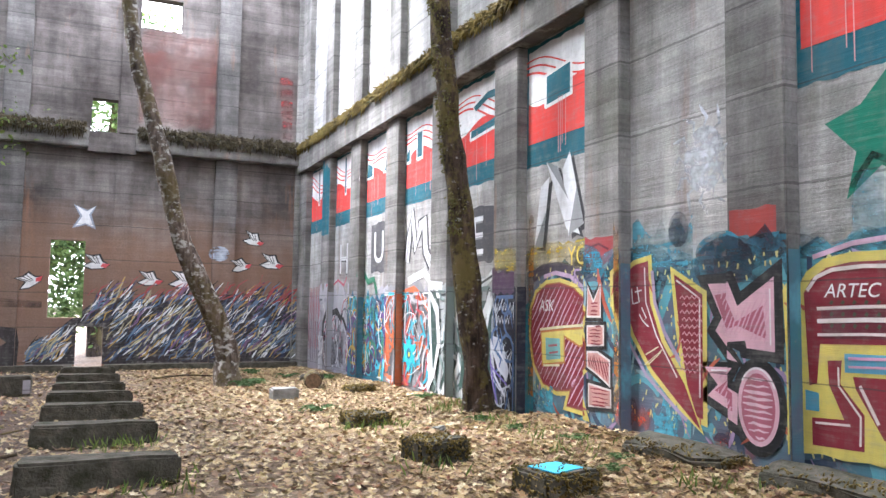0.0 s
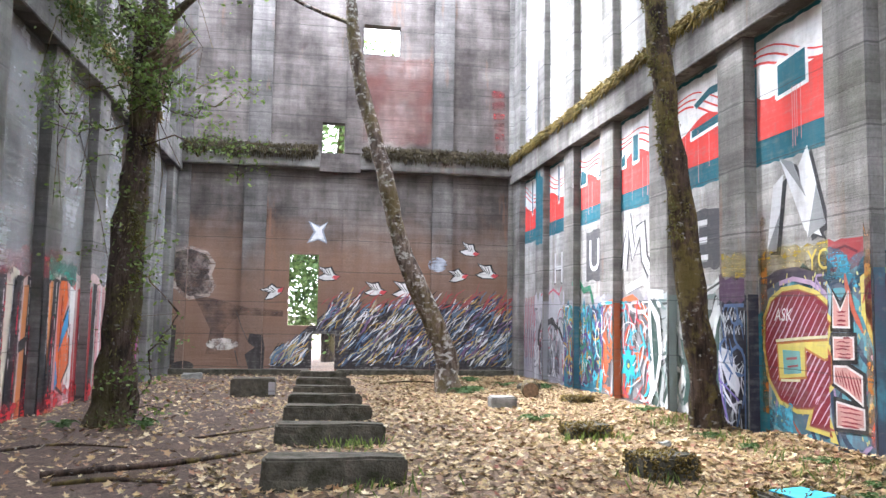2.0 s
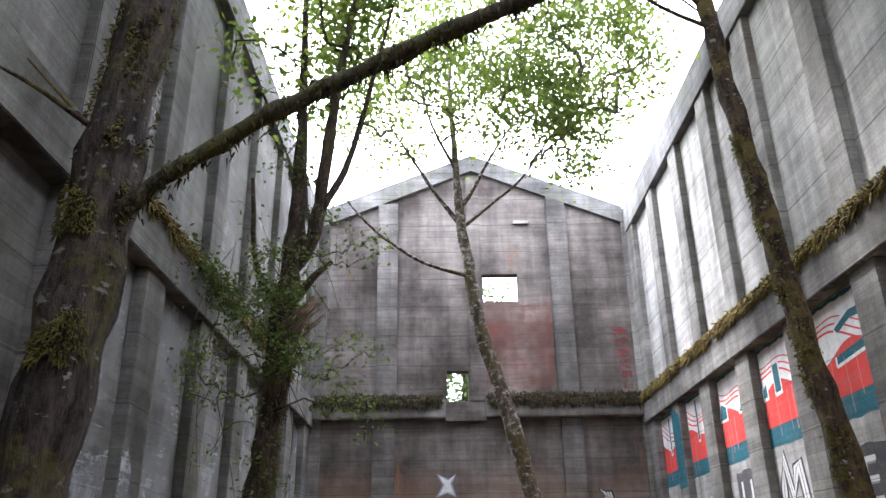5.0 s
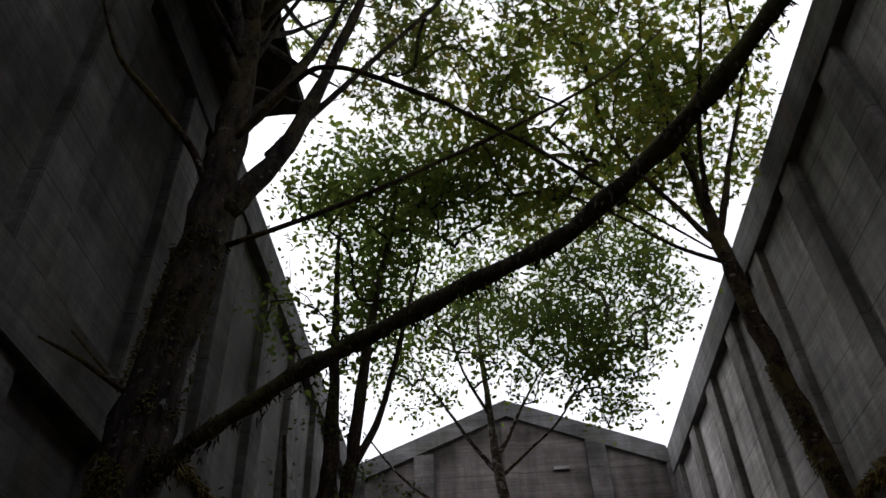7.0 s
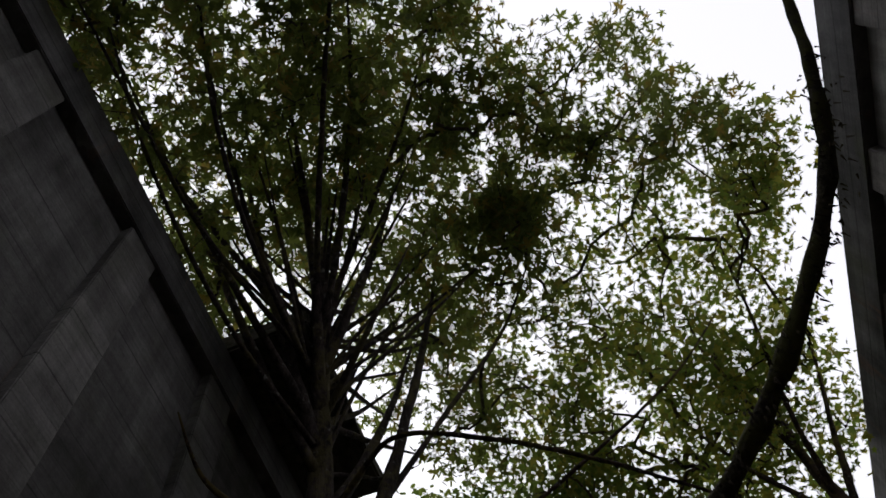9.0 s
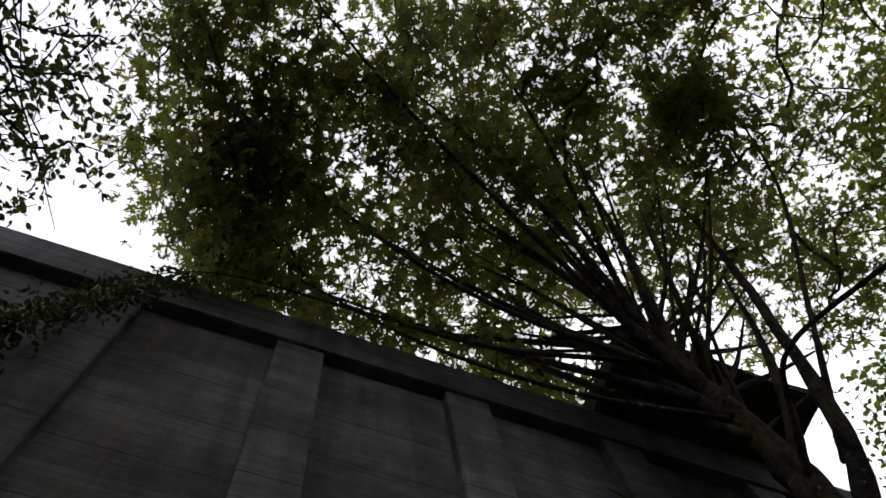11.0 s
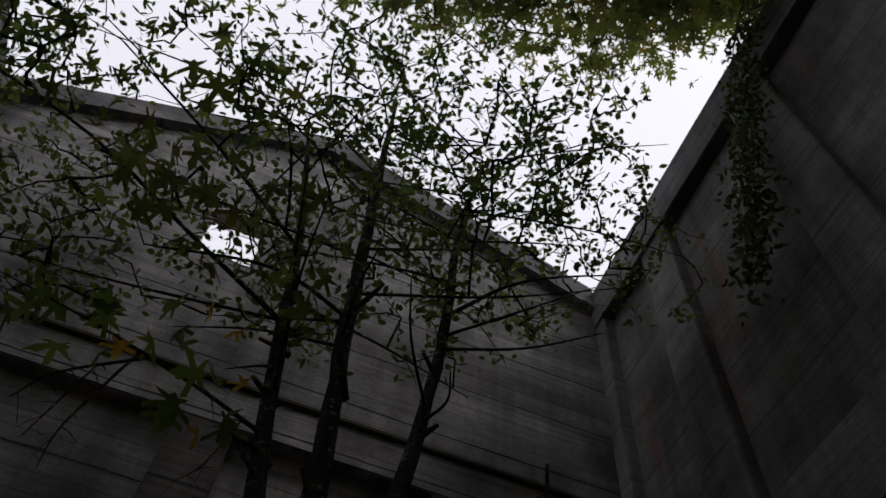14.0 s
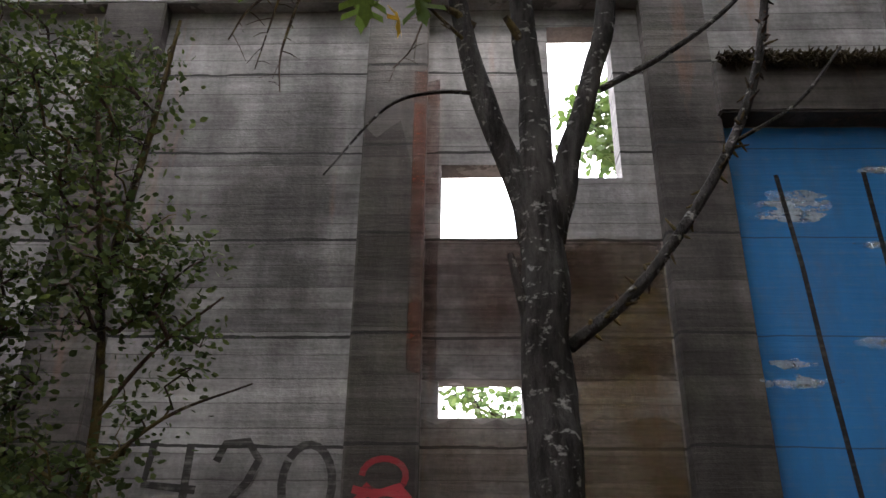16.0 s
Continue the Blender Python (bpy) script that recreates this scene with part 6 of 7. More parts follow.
creeper = [smooth_line([(-2.92, 11.05, 0.2, 0.01), (-2.62, 10.98, 2.4, 0.01), (-2.42, 10.98, 4.6, 0.01), (-2.3, 10.95, 6.4, 0.01)]), smooth_line([(-2.75, 11.0, 0.2, 0.01), (-2.8, 10.95, 2.6, 0.01), (-2.62, 10.95, 5.0, 0.01), (-2.3, 11.0, 7.6, 0.01)])]
(tv, tt), (lv, lt) = grow_crown(creeper, [((-2.35, 11.0, 5.4), (0.55, 0.5, 0.9), 3.0), ((-1.65, 10.9, 4.9), (0.7, 0.5, 0.45), 1.5), ((-1.5, 10.9, 4.0), (0.5, 0.4, 0.4), 0.7), ((-3.1, 11.0, 4.4), (0.5, 0.5, 0.9), 1.2), ((-3.0, 10.95, 2.6), (0.4, 0.3, 1.1), 1.0), ((-2.5, 10.9, 2.6), (0.3, 0.2, 1.4), 0.9), ((-1.7, 11.0, 6.2), (0.9, 0.6, 0.8), 1.6), ((-2.7, 11.1, 7.2), (0.6, 0.5, 0.9), 0.9), ((-2.7, 10.8, 0.8), (0.35, 0.2, 0.7), 0.7)], 460, 9, 0.075, OVAL * (1.1, 1.0), 16, 0.12, 0.4, 0.003, 0.010)
part("creeper_stem", tri_mesh("creeper_stem", tv, tt, BARK_DARK, True), None, ivy_tree, "thin winding creeper stems", kind="stuff")
part("ivy", tri_mesh("ivy", lv, lt, LEAF_CREEPER), None, ivy_tree, "small scattered green creeper leaves", kind="stuff")
stub = [tube([(-2.44, 11.1, 4.75), (-2.2, 11.0, 5.15), (-1.98, 10.95, 5.45)], [0.16, 0.11, 0.03], 8, 0.6)]
for k in range(16):
    p = np.array((-2.35, 10.98, 4.9)) + gen.normal(size=3) * (0.12, 0.03, 0.12)
    q = p + np.array((0.42, -0.02, 0.40)) * gen.uniform(0.4, 1.1) + gen.normal(size=3) * 0.04
    stub.append(tube([p, (p + q) / 2, q], [0.028, 0.02, 0.003], 4))
for k in range(7):
    p = np.array((-2.33, 10.98, 4.2)) + gen.normal(size=3) * (0.04, 0.02, 0.2)
    stub.append(tube([p, p + (0.03, -0.01, 0.25), p + (0.07, 0, 0.5)], [0.02, 0.018, 0.003], 4))
v, t = joined(stub)
part("broken_stub", tri_mesh("broken_stub", v, t, WOOD_SPLIT), None, ivy_tree, "pale splintered broken limb")
hang = []
for k in range(26):
    x, z = gen.uniform(-3.7, -1.9), gen.uniform(3.6, 6.6)
    p = np.array((x, 11.0 + gen.normal() * 0.25, z))
    q = p + (gen.normal() * 0.25, gen.normal() * 0.2, -gen.uniform(0.8, 2.4))
    hang.append(tube([p, (p + q) / 2 + (gen.normal() * 0.12, 0, 0), q], [0.007, 0.006, 0.004], 4))
v, t = joined(hang)
part("hanging_stem", tri_mesh("hanging_stem", v, t, BARK_DARK), None, ivy_tree, "bare hanging vine stems", kind="stuff")

def trunk_moss(root, line, z0, z1, way, spread, n, seed, mat=MOSS, length=0.05):
    """Tufts of moss on a trunk between two heights, round the side that faces one way (degrees)."""
    gen = np.random.default_rng(seed)
    l, chunks = smooth_line(line, 8), []
    for _ in range(n):
        z, a = gen.uniform(z0, z1), radians(way + gen.normal() * spread)
        if noise.noise(Vector((z * 2.2, a * 1.4, seed))) < 0.0:
            continue
        c = np.array([np.interp(z, l[:, 2], l[:, k]) for k in range(4)])
        o = np.array((math.cos(a), math.sin(a), 0))
        p = np.array((c[0], c[1], z)) + o * c[3] * 1.02
        q = p + o * gen.uniform(0.01, 0.045) + gen.normal(size=3) * 0.015 + (0, 0, -gen.uniform(-0.01, length))
        chunks.append(tube([p, (p + q) / 2 + o * 0.006, q], [0.010, 0.008, 0.002], 4))
    v, t = joined(chunks)
    part("trunk_moss", tri_mesh("trunk_moss", v, t, mat), None, root, "clumps of golden-green moss", kind="stuff")


trunk_moss(ivy_tree, [(-2.76, 11.2, 0.2, 0.30), (-2.70, 11.2, 0.95, 0.24), (-2.66, 11.2, 2.7, 0.21), (-2.54, 11.2, 4.1, 0.20), (-2.47, 11.2, 5.6, 0.19)], 0.9, 3.9, -50, 24, 900, 81, MOSS_OLIVE)
trunk_moss(east_tree, [(5.36, 10.1, 0.15, 0.24), (5.24, 10.1, 1.11, 0.20), (4.94, 10.1, 3.36, 0.175), (4.74, 10.1, 4.96, 0.165), (4.56, 10.1, 6.6, 0.155), (4.42, 10.1, 8.0, 0.145)], 2.6, 7.8, -150, 45, 1500, 82, MOSS_OLIVE)

# large maple nearest the camera's path, by the west wall
big_maple = tree("maple_tree", "tall many-stemmed maple with furrowed bark beside the wall", [
    [(-3.30, 6.0, -0.3, 0.50), (-3.28, 6.0, 0.3, 0.36), (-3.20, 6.0, 1.6, 0.31), (-3.08, 6.0, 3.3, 0.29), (-2.98, 6.0, 5.0, 0.28), (-2.82, 6.0, 7.0, 0.25), (-2.78, 6.0, 8.0, 0.22), (-2.72, 5.9, 9.4, 0.19), (-2.62, 5.5, 11.0, 0.15), (-2.5, 5.0, 13.0, 0.10), (-2.3, 4.5, 15.5, 0.05), (-2.2, 4.2, 17.5, 0.02)],
    [(-2.70, 6.0, 7.6, 0.15), (-2.3, 6.1, 8.3, 0.125), (-2.0, 6.2, 9.2, 0.11), (-1.6, 6.3, 11.0, 0.08), (-1.0, 6.2, 13.5, 0.045), (-0.6, 6.0, 15.5, 0.02)],
    [(-2.74, 5.95, 8.8, 0.11), (-2.4, 6.3, 10.0, 0.09), (-2.0, 6.8, 12.0, 0.06), (-1.6, 7.2, 14.5, 0.025)],
    [(-2.68, 5.7, 10.0, 0.11), (-2.9, 5.0, 11.4, 0.09), (-3.1, 4.0, 13.2, 0.06), (-3.2, 2.8, 15.2, 0.025)],
    [(-2.65, 5.6, 10.5, 0.10), (-2.4, 4.8, 11.8, 0.085), (-2.2, 3.6, 13.4, 0.06), (-2.0, 2.0, 15.0, 0.028)],
    [(-2.6, 5.4, 11.2, 0.09), (-1.9, 5.0, 12.6, 0.07), (-1.2, 4.6, 14.5, 0.045), (-0.6, 4.2, 16.5, 0.02)],
    [(-2.7, 5.8, 9.6, 0.09), (-3.2, 4.9, 11.0, 0.07), (-3.8, 4.1, 13.0, 0.05), (-4.5, 3.6, 15.0, 0.022)],
    [(-2.66, 5.6, 10.3, 0.07), (-3.2, 4.2, 11.6, 0.055), (-3.7, 2.4, 12.8, 0.04), (-4.0, 0.2, 13.8, 0.018)],
    [(-2.6, 5.3, 11.4, 0.075), (-1.8, 4.0, 12.6, 0.055), (-1.0, 2.4, 13.8, 0.04), (-0.4, 0.6, 14.8, 0.018)],
    [(-2.7, 5.6, 10.0, 0.05), (-3.3, 4.0, 10.9, 0.04), (-3.6, 2.0, 11.8, 0.03), (-3.5, 0.0, 12.6, 0.014)],
    [(-2.62, 5.4, 11.0, 0.06), (-2.9, 3.6, 12.4, 0.045), (-2.9, 1.8, 13.6, 0.032), (-2.6, -0.4, 14.4, 0.014)],
    [(-2.55, 5.2, 12.0, 0.06), (-2.6, 5.6, 13.6, 0.045), (-2.9, 6.2, 15.6, 0.02)],
    [(-2.5, 5.1, 12.4, 0.06), (-1.4, 4.2, 13.8, 0.045), (-0.2, 3.0, 15.0, 0.032), (0.9, 1.6, 15.8, 0.014)],
    [(-2.3, 6.1, 8.6, 0.05), (-1.2, 6.6, 11.0, 0.04), (0.2, 6.8, 13.4, 0.03), (1.4, 6.2, 15.4, 0.013)],
    [(-2.58, 5.1, 11.8, 0.06), (-1.7, 3.0, 12.6, 0.045), (-0.6, 0.6, 13.2, 0.03), (0.8, -1.8, 13.4, 0.012)],
    [(-2.62, 5.4, 11.0, 0.05), (-2.8, 2.8, 12.0, 0.038), (-2.4, 0.4, 12.8, 0.026), (-1.4, -1.8, 13.2, 0.01)],
    [(-2.6, 5.3, 11.3, 0.05), (-3.3, 3.0, 11.7, 0.038), (-3.5, 1.0, 12.0, 0.026), (-3.6, -1.0, 12.0, 0.012), (-3.75, -2.2, 10.8, 0.008)]], BARK_MAPLE,
    ([((-2.4, 4.8, 15.8), (3.4, 4.2, 2.8), 5), ((-3.8, 0.8, 14.0), (2.6, 3.0, 2.0), 2.0), ((-0.8, 2.6, 15.0), (2.4, 3.4, 2.0), 3.0), ((-0.4, 7.4, 14.4), (2.4, 2.4, 1.8), 2.4), ((-4.8, 4.5, 14.4), (1.8, 3.6, 1.8), 2.2), ((-2.2, -0.8, 14.0), (2.4, 2.0, 1.6), 2.2), ((-1.0, -2.4, 14.4), (2.0, 1.8, 1.3), 0.8), ((0.0, 1.6, 15.4), (1.7, 2.6, 1.6), 2.0), ((0.6, 5.4, 16.0), (2.0, 2.2, 1.6), 1.6), ((1.5, -2.6, 13.5), (2.0, 1.2, 0.8), 0.8), ((-0.5, -1.9, 13.4), (1.7, 1.3, 0.8), 1.0), ((-2.9, -1.0, 12.9), (1.4, 1.6, 0.8), 0.7), ((2.2, 4.2, 14.8), (2.4, 2.2, 1.3), 2.6), ((4.6, 5.4, 14.4), (1.2, 1.4, 0.8), 0.6), ((-3.9, -0.6, 13.6), (1.5, 1.7, 0.8), 1.2), ((-1.8, 0.6, 13.8), (2.0, 2.2, 1.1), 1.8), ((-2.6, 3.0, 15.0), (2.6, 2.4, 1.6), 1.2)], 2300, 13, 0.20, MAPLE_DEEP, 8, 0.22), LEAF_MAPLE)
maple_line = [(-3.28, 6.0, 0.3, 0.36), (-3.20, 6.0, 1.6, 0.31), (-3.08, 6.0, 3.3, 0.29), (-2.98, 6.0, 5.0, 0.28), (-2.82, 6.0, 7.0, 0.25), (-2.78, 6.0, 8.0, 0.22)]
trunk_moss(big_maple, maple_line, 3.1, 3.55, -85, 30, 700, 91, MOSS_OLIVE, 0.07)
trunk_moss(big_maple, maple_line, 4.2, 4.75, -100, 45, 700, 92, MOSS_OLIVE, 0.07)
trunk_moss(big_maple, maple_line, 5.0, 7.2, -80, 55, 1300, 93, MOSS_OLIVE, 0.05)
# slender straight stems that fan out from the maple's head
gen = np.random.default_rng(31)
for k in range(34):
    z0 = gen.uniform(9.2, 12.8)
    p = np.array([np.interp(z0, [8, 9.4, 11, 13], [-2.78, -2.72, -2.62, -2.5]), np.interp(z0, [8, 9.4, 11, 13], [6.0, 5.9, 5.5, 5.0]), z0])
    a = gen.uniform(-0.2, 1.0) * math.pi - math.pi * 0.5 + (0.5 if k % 3 else -0.6)
    reach = gen.uniform(1.6, 4.6)
    q = p + np.array((math.cos(a) * reach * 0.8 - 0.2, math.sin(a) * reach - 0.8, gen.uniform(2.6, 5.2)))
    if q[1] > 4.3 and q[0] < -2.7:
        q[0] = -2.0
    mid = p * 0.5 + q * 0.5 + gen.normal(size=3) * 0.12 + (0, 0, -0.15)
    r = gen.uniform(0.025, 0.062)
    l = smooth_line([(*p, r * 1.3), (*(p * 0.9 + mid * 0.1 + (0, 0, 0.5)), r), (*(mid + (0, 0, 0.25)), r * 0.75), (*q, 0.008)], 4)
    part("limb", tri_mesh("limb", *tube(l[:, :3], l[:, 3], 6, 0.2), BARK_MAPLE, True), None, big_maple)
# its long mossy bough that hangs across the room, and thinner ones
bough = part("bough", tri_mesh("bough", *tube((l := smooth_line([(-2.95, 6.0, 4.3, 0.075), (-2.35, 5.75, 4.75, 0.075), (-1.42, 5.55, 5.22, 0.075), (-0.28, 5.25, 5.62, 0.075), (0.92, 4.95, 6.05, 0.078), (1.95, 4.15, 6.55, 0.08), (2.95, 3.15, 7.35, 0.075), (3.4, 2.3, 8.2, 0.06), (3.7, 1.6, 9.2, 0.04)], 8))[:, :3], l[:, 3] * (1 + 0.12 * np.sin(np.arange(len(l)) * 1.7)), 10, 0.35), BARK_MOSSY, True), None, big_maple, "thick bough wrapped in dark moss")
gen = np.random.default_rng(37)
tufts = []
for q in np.repeat(l[4:-8], 14, axis=0):
    p = q[:3] + gen.normal(size=3) * (0.08, 0.08, 0.02) - (0, 0, q[3] * gen.uniform(0.3, 1.0))
    tufts.append(tube([p, p + gen.normal(size=3) * 0.02 - (0, 0, gen.uniform(0.02, 0.09))], [0.012, 0.003], 4))
v, t = joined(tufts)
part("moss", tri_mesh("moss", v, t, MOSS_DARK), None, bough, "short dark moss tufts", kind="stuff")
for line in ([(-2.55, 6.0, 7.1, 0.032), (-1.31, 6.0, 7.6, 0.028), (0.39, 6.0, 8.5, 0.024), (1.9, 6.1, 9.6, 0.018), (3.0, 6.2, 10.8, 0.01)],
             [(-2.72, 5.9, 8.6, 0.04), (-2.0, 5.6, 9.2, 0.036), (-1.45, 5.4, 9.3, 0.034), (-0.4, 5.6, 8.9, 0.036), (0.6, 5.9, 8.4, 0.028), (1.7, 6.2, 7.6, 0.02), (2.6, 6.4, 6.9, 0.012)],
             [(-3.02, 5.85, 5.2, 0.03), (-3.19, 5.7, 5.29, 0.028), (-3.5, 5.6, 5.5, 0.024), (-3.9, 5.5, 5.72, 0.012)],
             [(-3.1, 5.8, 5.22, 0.022), (-3.34, 5.7, 5.48, 0.018), (-3.71, 5.65, 5.87, 0.008)],
             [(-2.85, 5.9, 7.9, 0.05), (-3.05, 5.65, 8.35, 0.046), (-3.5, 5.3, 8.9, 0.042), (-3.85, 5.0, 9.3, 0.03), (-3.95, 4.4, 9.8, 0.012)]):
    l = smooth_line(line, 6)
    part("limb", tri_mesh("limb", *tube(l[:, :3], l[:, 3], 6, 0.3), BARK_DARK, True), None, big_maple)

# three-stemmed tree before the south wall
gen = np.random.default_rng(52)
side_shoots = []
for k in range(44):
    z = gen.uniform(5.2, 10.2)
    stem = ((0.0, 0.0, 0.0), (0.16, 0.32, 0.9), (-0.74, -0.90, -1.1))[k % 3]
    x = np.interp(z, [5.0, 6.3, 9.5], [-0.2 if k % 3 == 0 else stem[0], -0.1 if k % 3 == 0 else stem[1], 0.05 if k % 3 == 0 else stem[2]])
    a, ln = gen.uniform(0, 2 * math.pi), gen.uniform(0.7, 2.2)
    p = np.array((x, -3.58, z))
    q = p + np.array((math.cos(a) * ln * 1.2, math.sin(a) * ln * 0.55 + 0.15, ln * gen.uniform(-0.15, 0.45)))
    side_shoots.append([(*p, 0.014), (*((p + q) / 2 + gen.normal(size=3) * 0.05), 0.010), (*q, 0.004)])
south_tree = tree("forked_tree", "grey-barked tree forking into three stems", [
    [(-0.32, -3.6, -0.15, 0.19), (-0.31, -3.6, 0.5, 0.145), (-0.30, -3.6, 2.0, 0.135), (-0.29, -3.6, 2.8, 0.13), (-0.28, -3.6, 3.45, 0.115), (-0.26, -3.6, 4.2, 0.075), (-0.22, -3.6, 5.0, 0.07), (-0.13, -3.6, 6.2, 0.06), (0.0, -3.6, 8.6, 0.045), (0.1, -3.5, 10.6, 0.02)],
    [(-0.24, -3.6, 3.3, 0.08), (-0.17, -3.6, 3.65, 0.07), (0.0, -3.6, 4.15, 0.066), (0.16, -3.6, 4.9, 0.06), (0.32, -3.6, 6.1, 0.05), (0.55, -3.6, 7.6, 0.035), (0.9, -3.5, 9.2, 0.015)],
    [(-0.34, -3.6, 3.3, 0.08), (-0.47, -3.6, 3.9, 0.068), (-0.62, -3.6, 4.35, 0.062), (-0.74, -3.6, 4.95, 0.056), (-0.88, -3.6, 6.4, 0.045), (-0.92, -3.6, 8.2, 0.032), (-1.1, -3.5, 9.8, 0.014)],
    [(-0.40, -3.6, 2.74, 0.038), (-0.82, -3.6, 3.12, 0.033), (-1.29, -3.6, 3.8, 0.03), (-1.56, -3.6, 4.4, 0.026), (-1.72, -3.6, 5.1, 0.022), (-1.75, -3.6, 5.5, 0.012)],
    [(-0.66, -3.6, 4.27, 0.022), (-1.1, -3.6, 4.55, 0.018), (-1.5, -3.6, 4.9, 0.015), (-1.68, -3.6, 5.2, 0.012)],
    [(-0.22, -3.6, 2.76, 0.032), (-0.17, -3.55, 2.95, 0.026), (-0.11, -3.5, 3.2, 0.018)],
    [(0.04, -3.6, 4.25, 0.015), (0.30, -3.55, 4.22, 0.012), (0.56, -3.5, 4.08, 0.009), (0.85, -3.4, 3.6, 0.005)],
    [(-1.34, -3.6, 3.9, 0.014), (-1.7, -3.5, 4.1, 0.011), (-1.95, -3.4, 4.4, 0.008)],
    [(0.3, -3.6, 6.0, 0.022), (1.2, -3.4, 6.4, 0.018), (2.2, -3.2, 6.9, 0.014), (3.4, -3.0, 7.2, 0.007)],
    [(0.45, -3.6, 7.0, 0.02), (1.4, -3.3, 7.6, 0.016), (2.6, -3.0, 8.3, 0.008)],
    [(-0.15, -3.6, 6.3, 0.018), (0.5, -3.3, 6.2, 0.014), (1.3, -3.1, 5.7, 0.006)],
    [(-0.9, -3.6, 6.8, 0.02), (-1.5, -3.4, 7.4, 0.014), (-2.4, -3.2, 7.8, 0.006)]] + side_shoots, bark("south_bark", (0.015, 0.013, 0.012), (0.06, 0.056, 0.052), 0.0, 0.45),
    ([((0.2, -3.4, 8.2), (2.2, 1.6, 1.7), 3), ((2.4, -3.0, 7.4), (2.0, 1.5, 1.2), 2.4), ((-1.2, -3.3, 8.0), (1.6, 1.4, 1.5), 1.8), ((0.9, -3.5, 6.4), (1.7, 1.0, 0.6), 1.2), ((3.4, -3.2, 8.6), (1.4, 1.2, 1.4), 1.6), ((-2.4, -3.4, 9.2), (1.3, 1.2, 1.2), 1.4), ((-0.4, -3.4, 10.2), (2.2, 1.4, 1.2), 1.8)], 1250, 9, 0.085, OVAL * (1.15, 1.0), 9, 0.07, 0.25, 0.0045, 0.012), LEAF_SMALL)
gen = np.random.default_rng(44)
pl = np.array([(1.0, -3.0, 5.9), (1.3, -2.9, 6.1), (0.75, -3.1, 5.6), (1.6, -2.8, 6.3), (2.0, -2.6, 6.9), (1.1, -2.6, 6.6), (0.5, -2.8, 6.5), (2.3, -2.9, 7.2), (1.7, -2.9, 8.0), (1.2, -3.0, 8.7), (0.6, -3.0, 8.4), (2.4, -2.9, 9.6), (1.8, -2.9, 7.0)])
pl = np.vstack([pl, [(3.0, -3.0, 9.2), (2.2, -2.6, 10.2), (1.4, -2.6, 10.8), (3.4, -2.6, 8.2), (0.2, -2.6, 10.4), (2.8, -2.4, 7.6)]])
pl = np.repeat(pl, 8, axis=0)
pl = pl + gen.normal(size=pl.shape) * 0.28
v, t = leaf_cloud(pl, gen.normal(size=pl.shape) - (0, 0, 0.8), gen.uniform(0.15, 0.25, len(pl)), MAPLE_DEEP, gen, 0.35)
part("maple_leaves", tri_mesh("maple_leaves", v, t, LEAF_MAPLE), None, south_tree, "large hanging maple leaves", kind="stuff")
for line in ([(0.16, -3.6, 4.95, 0.018), (0.6, -3.15, 4.72, 0.012), (1.2, -2.92, 4.70, 0.008), (1.84, -2.9, 4.84, 0.003)], [(0.6, -3.15, 4.72, 0.008), (0.48, -2.95, 4.5, 0.005), (0.40, -2.9, 4.3, 0.002)]):
    l = smooth_line(line, 6)
    part("limb", tri_mesh("limb", *tube(l[:, :3], l[:, 3], 5, 0.3), BARK_DARK, True), None, south_tree)
pl = np.array([(1.84, -2.9, 4.80), (1.65, -2.9, 4.62), (1.59, -2.9, 4.94), (1.38, -2.9, 4.76), (1.32, -2.9, 4.95), (1.12, -2.9, 4.52), (1.07, -2.9, 4.79), (0.84, -2.9, 4.76), (0.64, -2.9, 4.46), (0.52, -2.9, 4.50), (0.36, -2.9, 4.42)])
pl = np.repeat(pl, 2, axis=0) + gen.normal(size=(2 * len(pl), 3)) * 0.05
v, t = leaf_cloud(pl, gen.normal(size=(len(pl), 3)) * (0.8, 0.3, 0.5) - (0, 0, 0.6), gen.uniform(0.13, 0.22, len(pl)), MAPLE_DEEP, gen, 0.4)
part("maple_leaves", tri_mesh("maple_leaves", v, t, LEAF_ALDER), None, south_tree, "large green maple leaves with deep lobes", kind="stuff")
for p in ((0.98, -2.88, 4.60), (0.44, -2.88, 4.22), (0.72, -3.1, 5.35), (0.35, -3.2, 4.95), (0.5, -3.15, 5.3)):
    v, t = leaf_cloud(np.array([p]), gen.normal(size=(1, 3)) * (0.6, 0.2, 0.3) - (0, 0, 1), np.array([0.15]), MAPLE_DEEP, gen, 0.4)
    part("yellow_leaf", tri_mesh("yellow_leaf", v, t, LEAF_GOLD), None, south_tree, "bright yellow turning leaf")

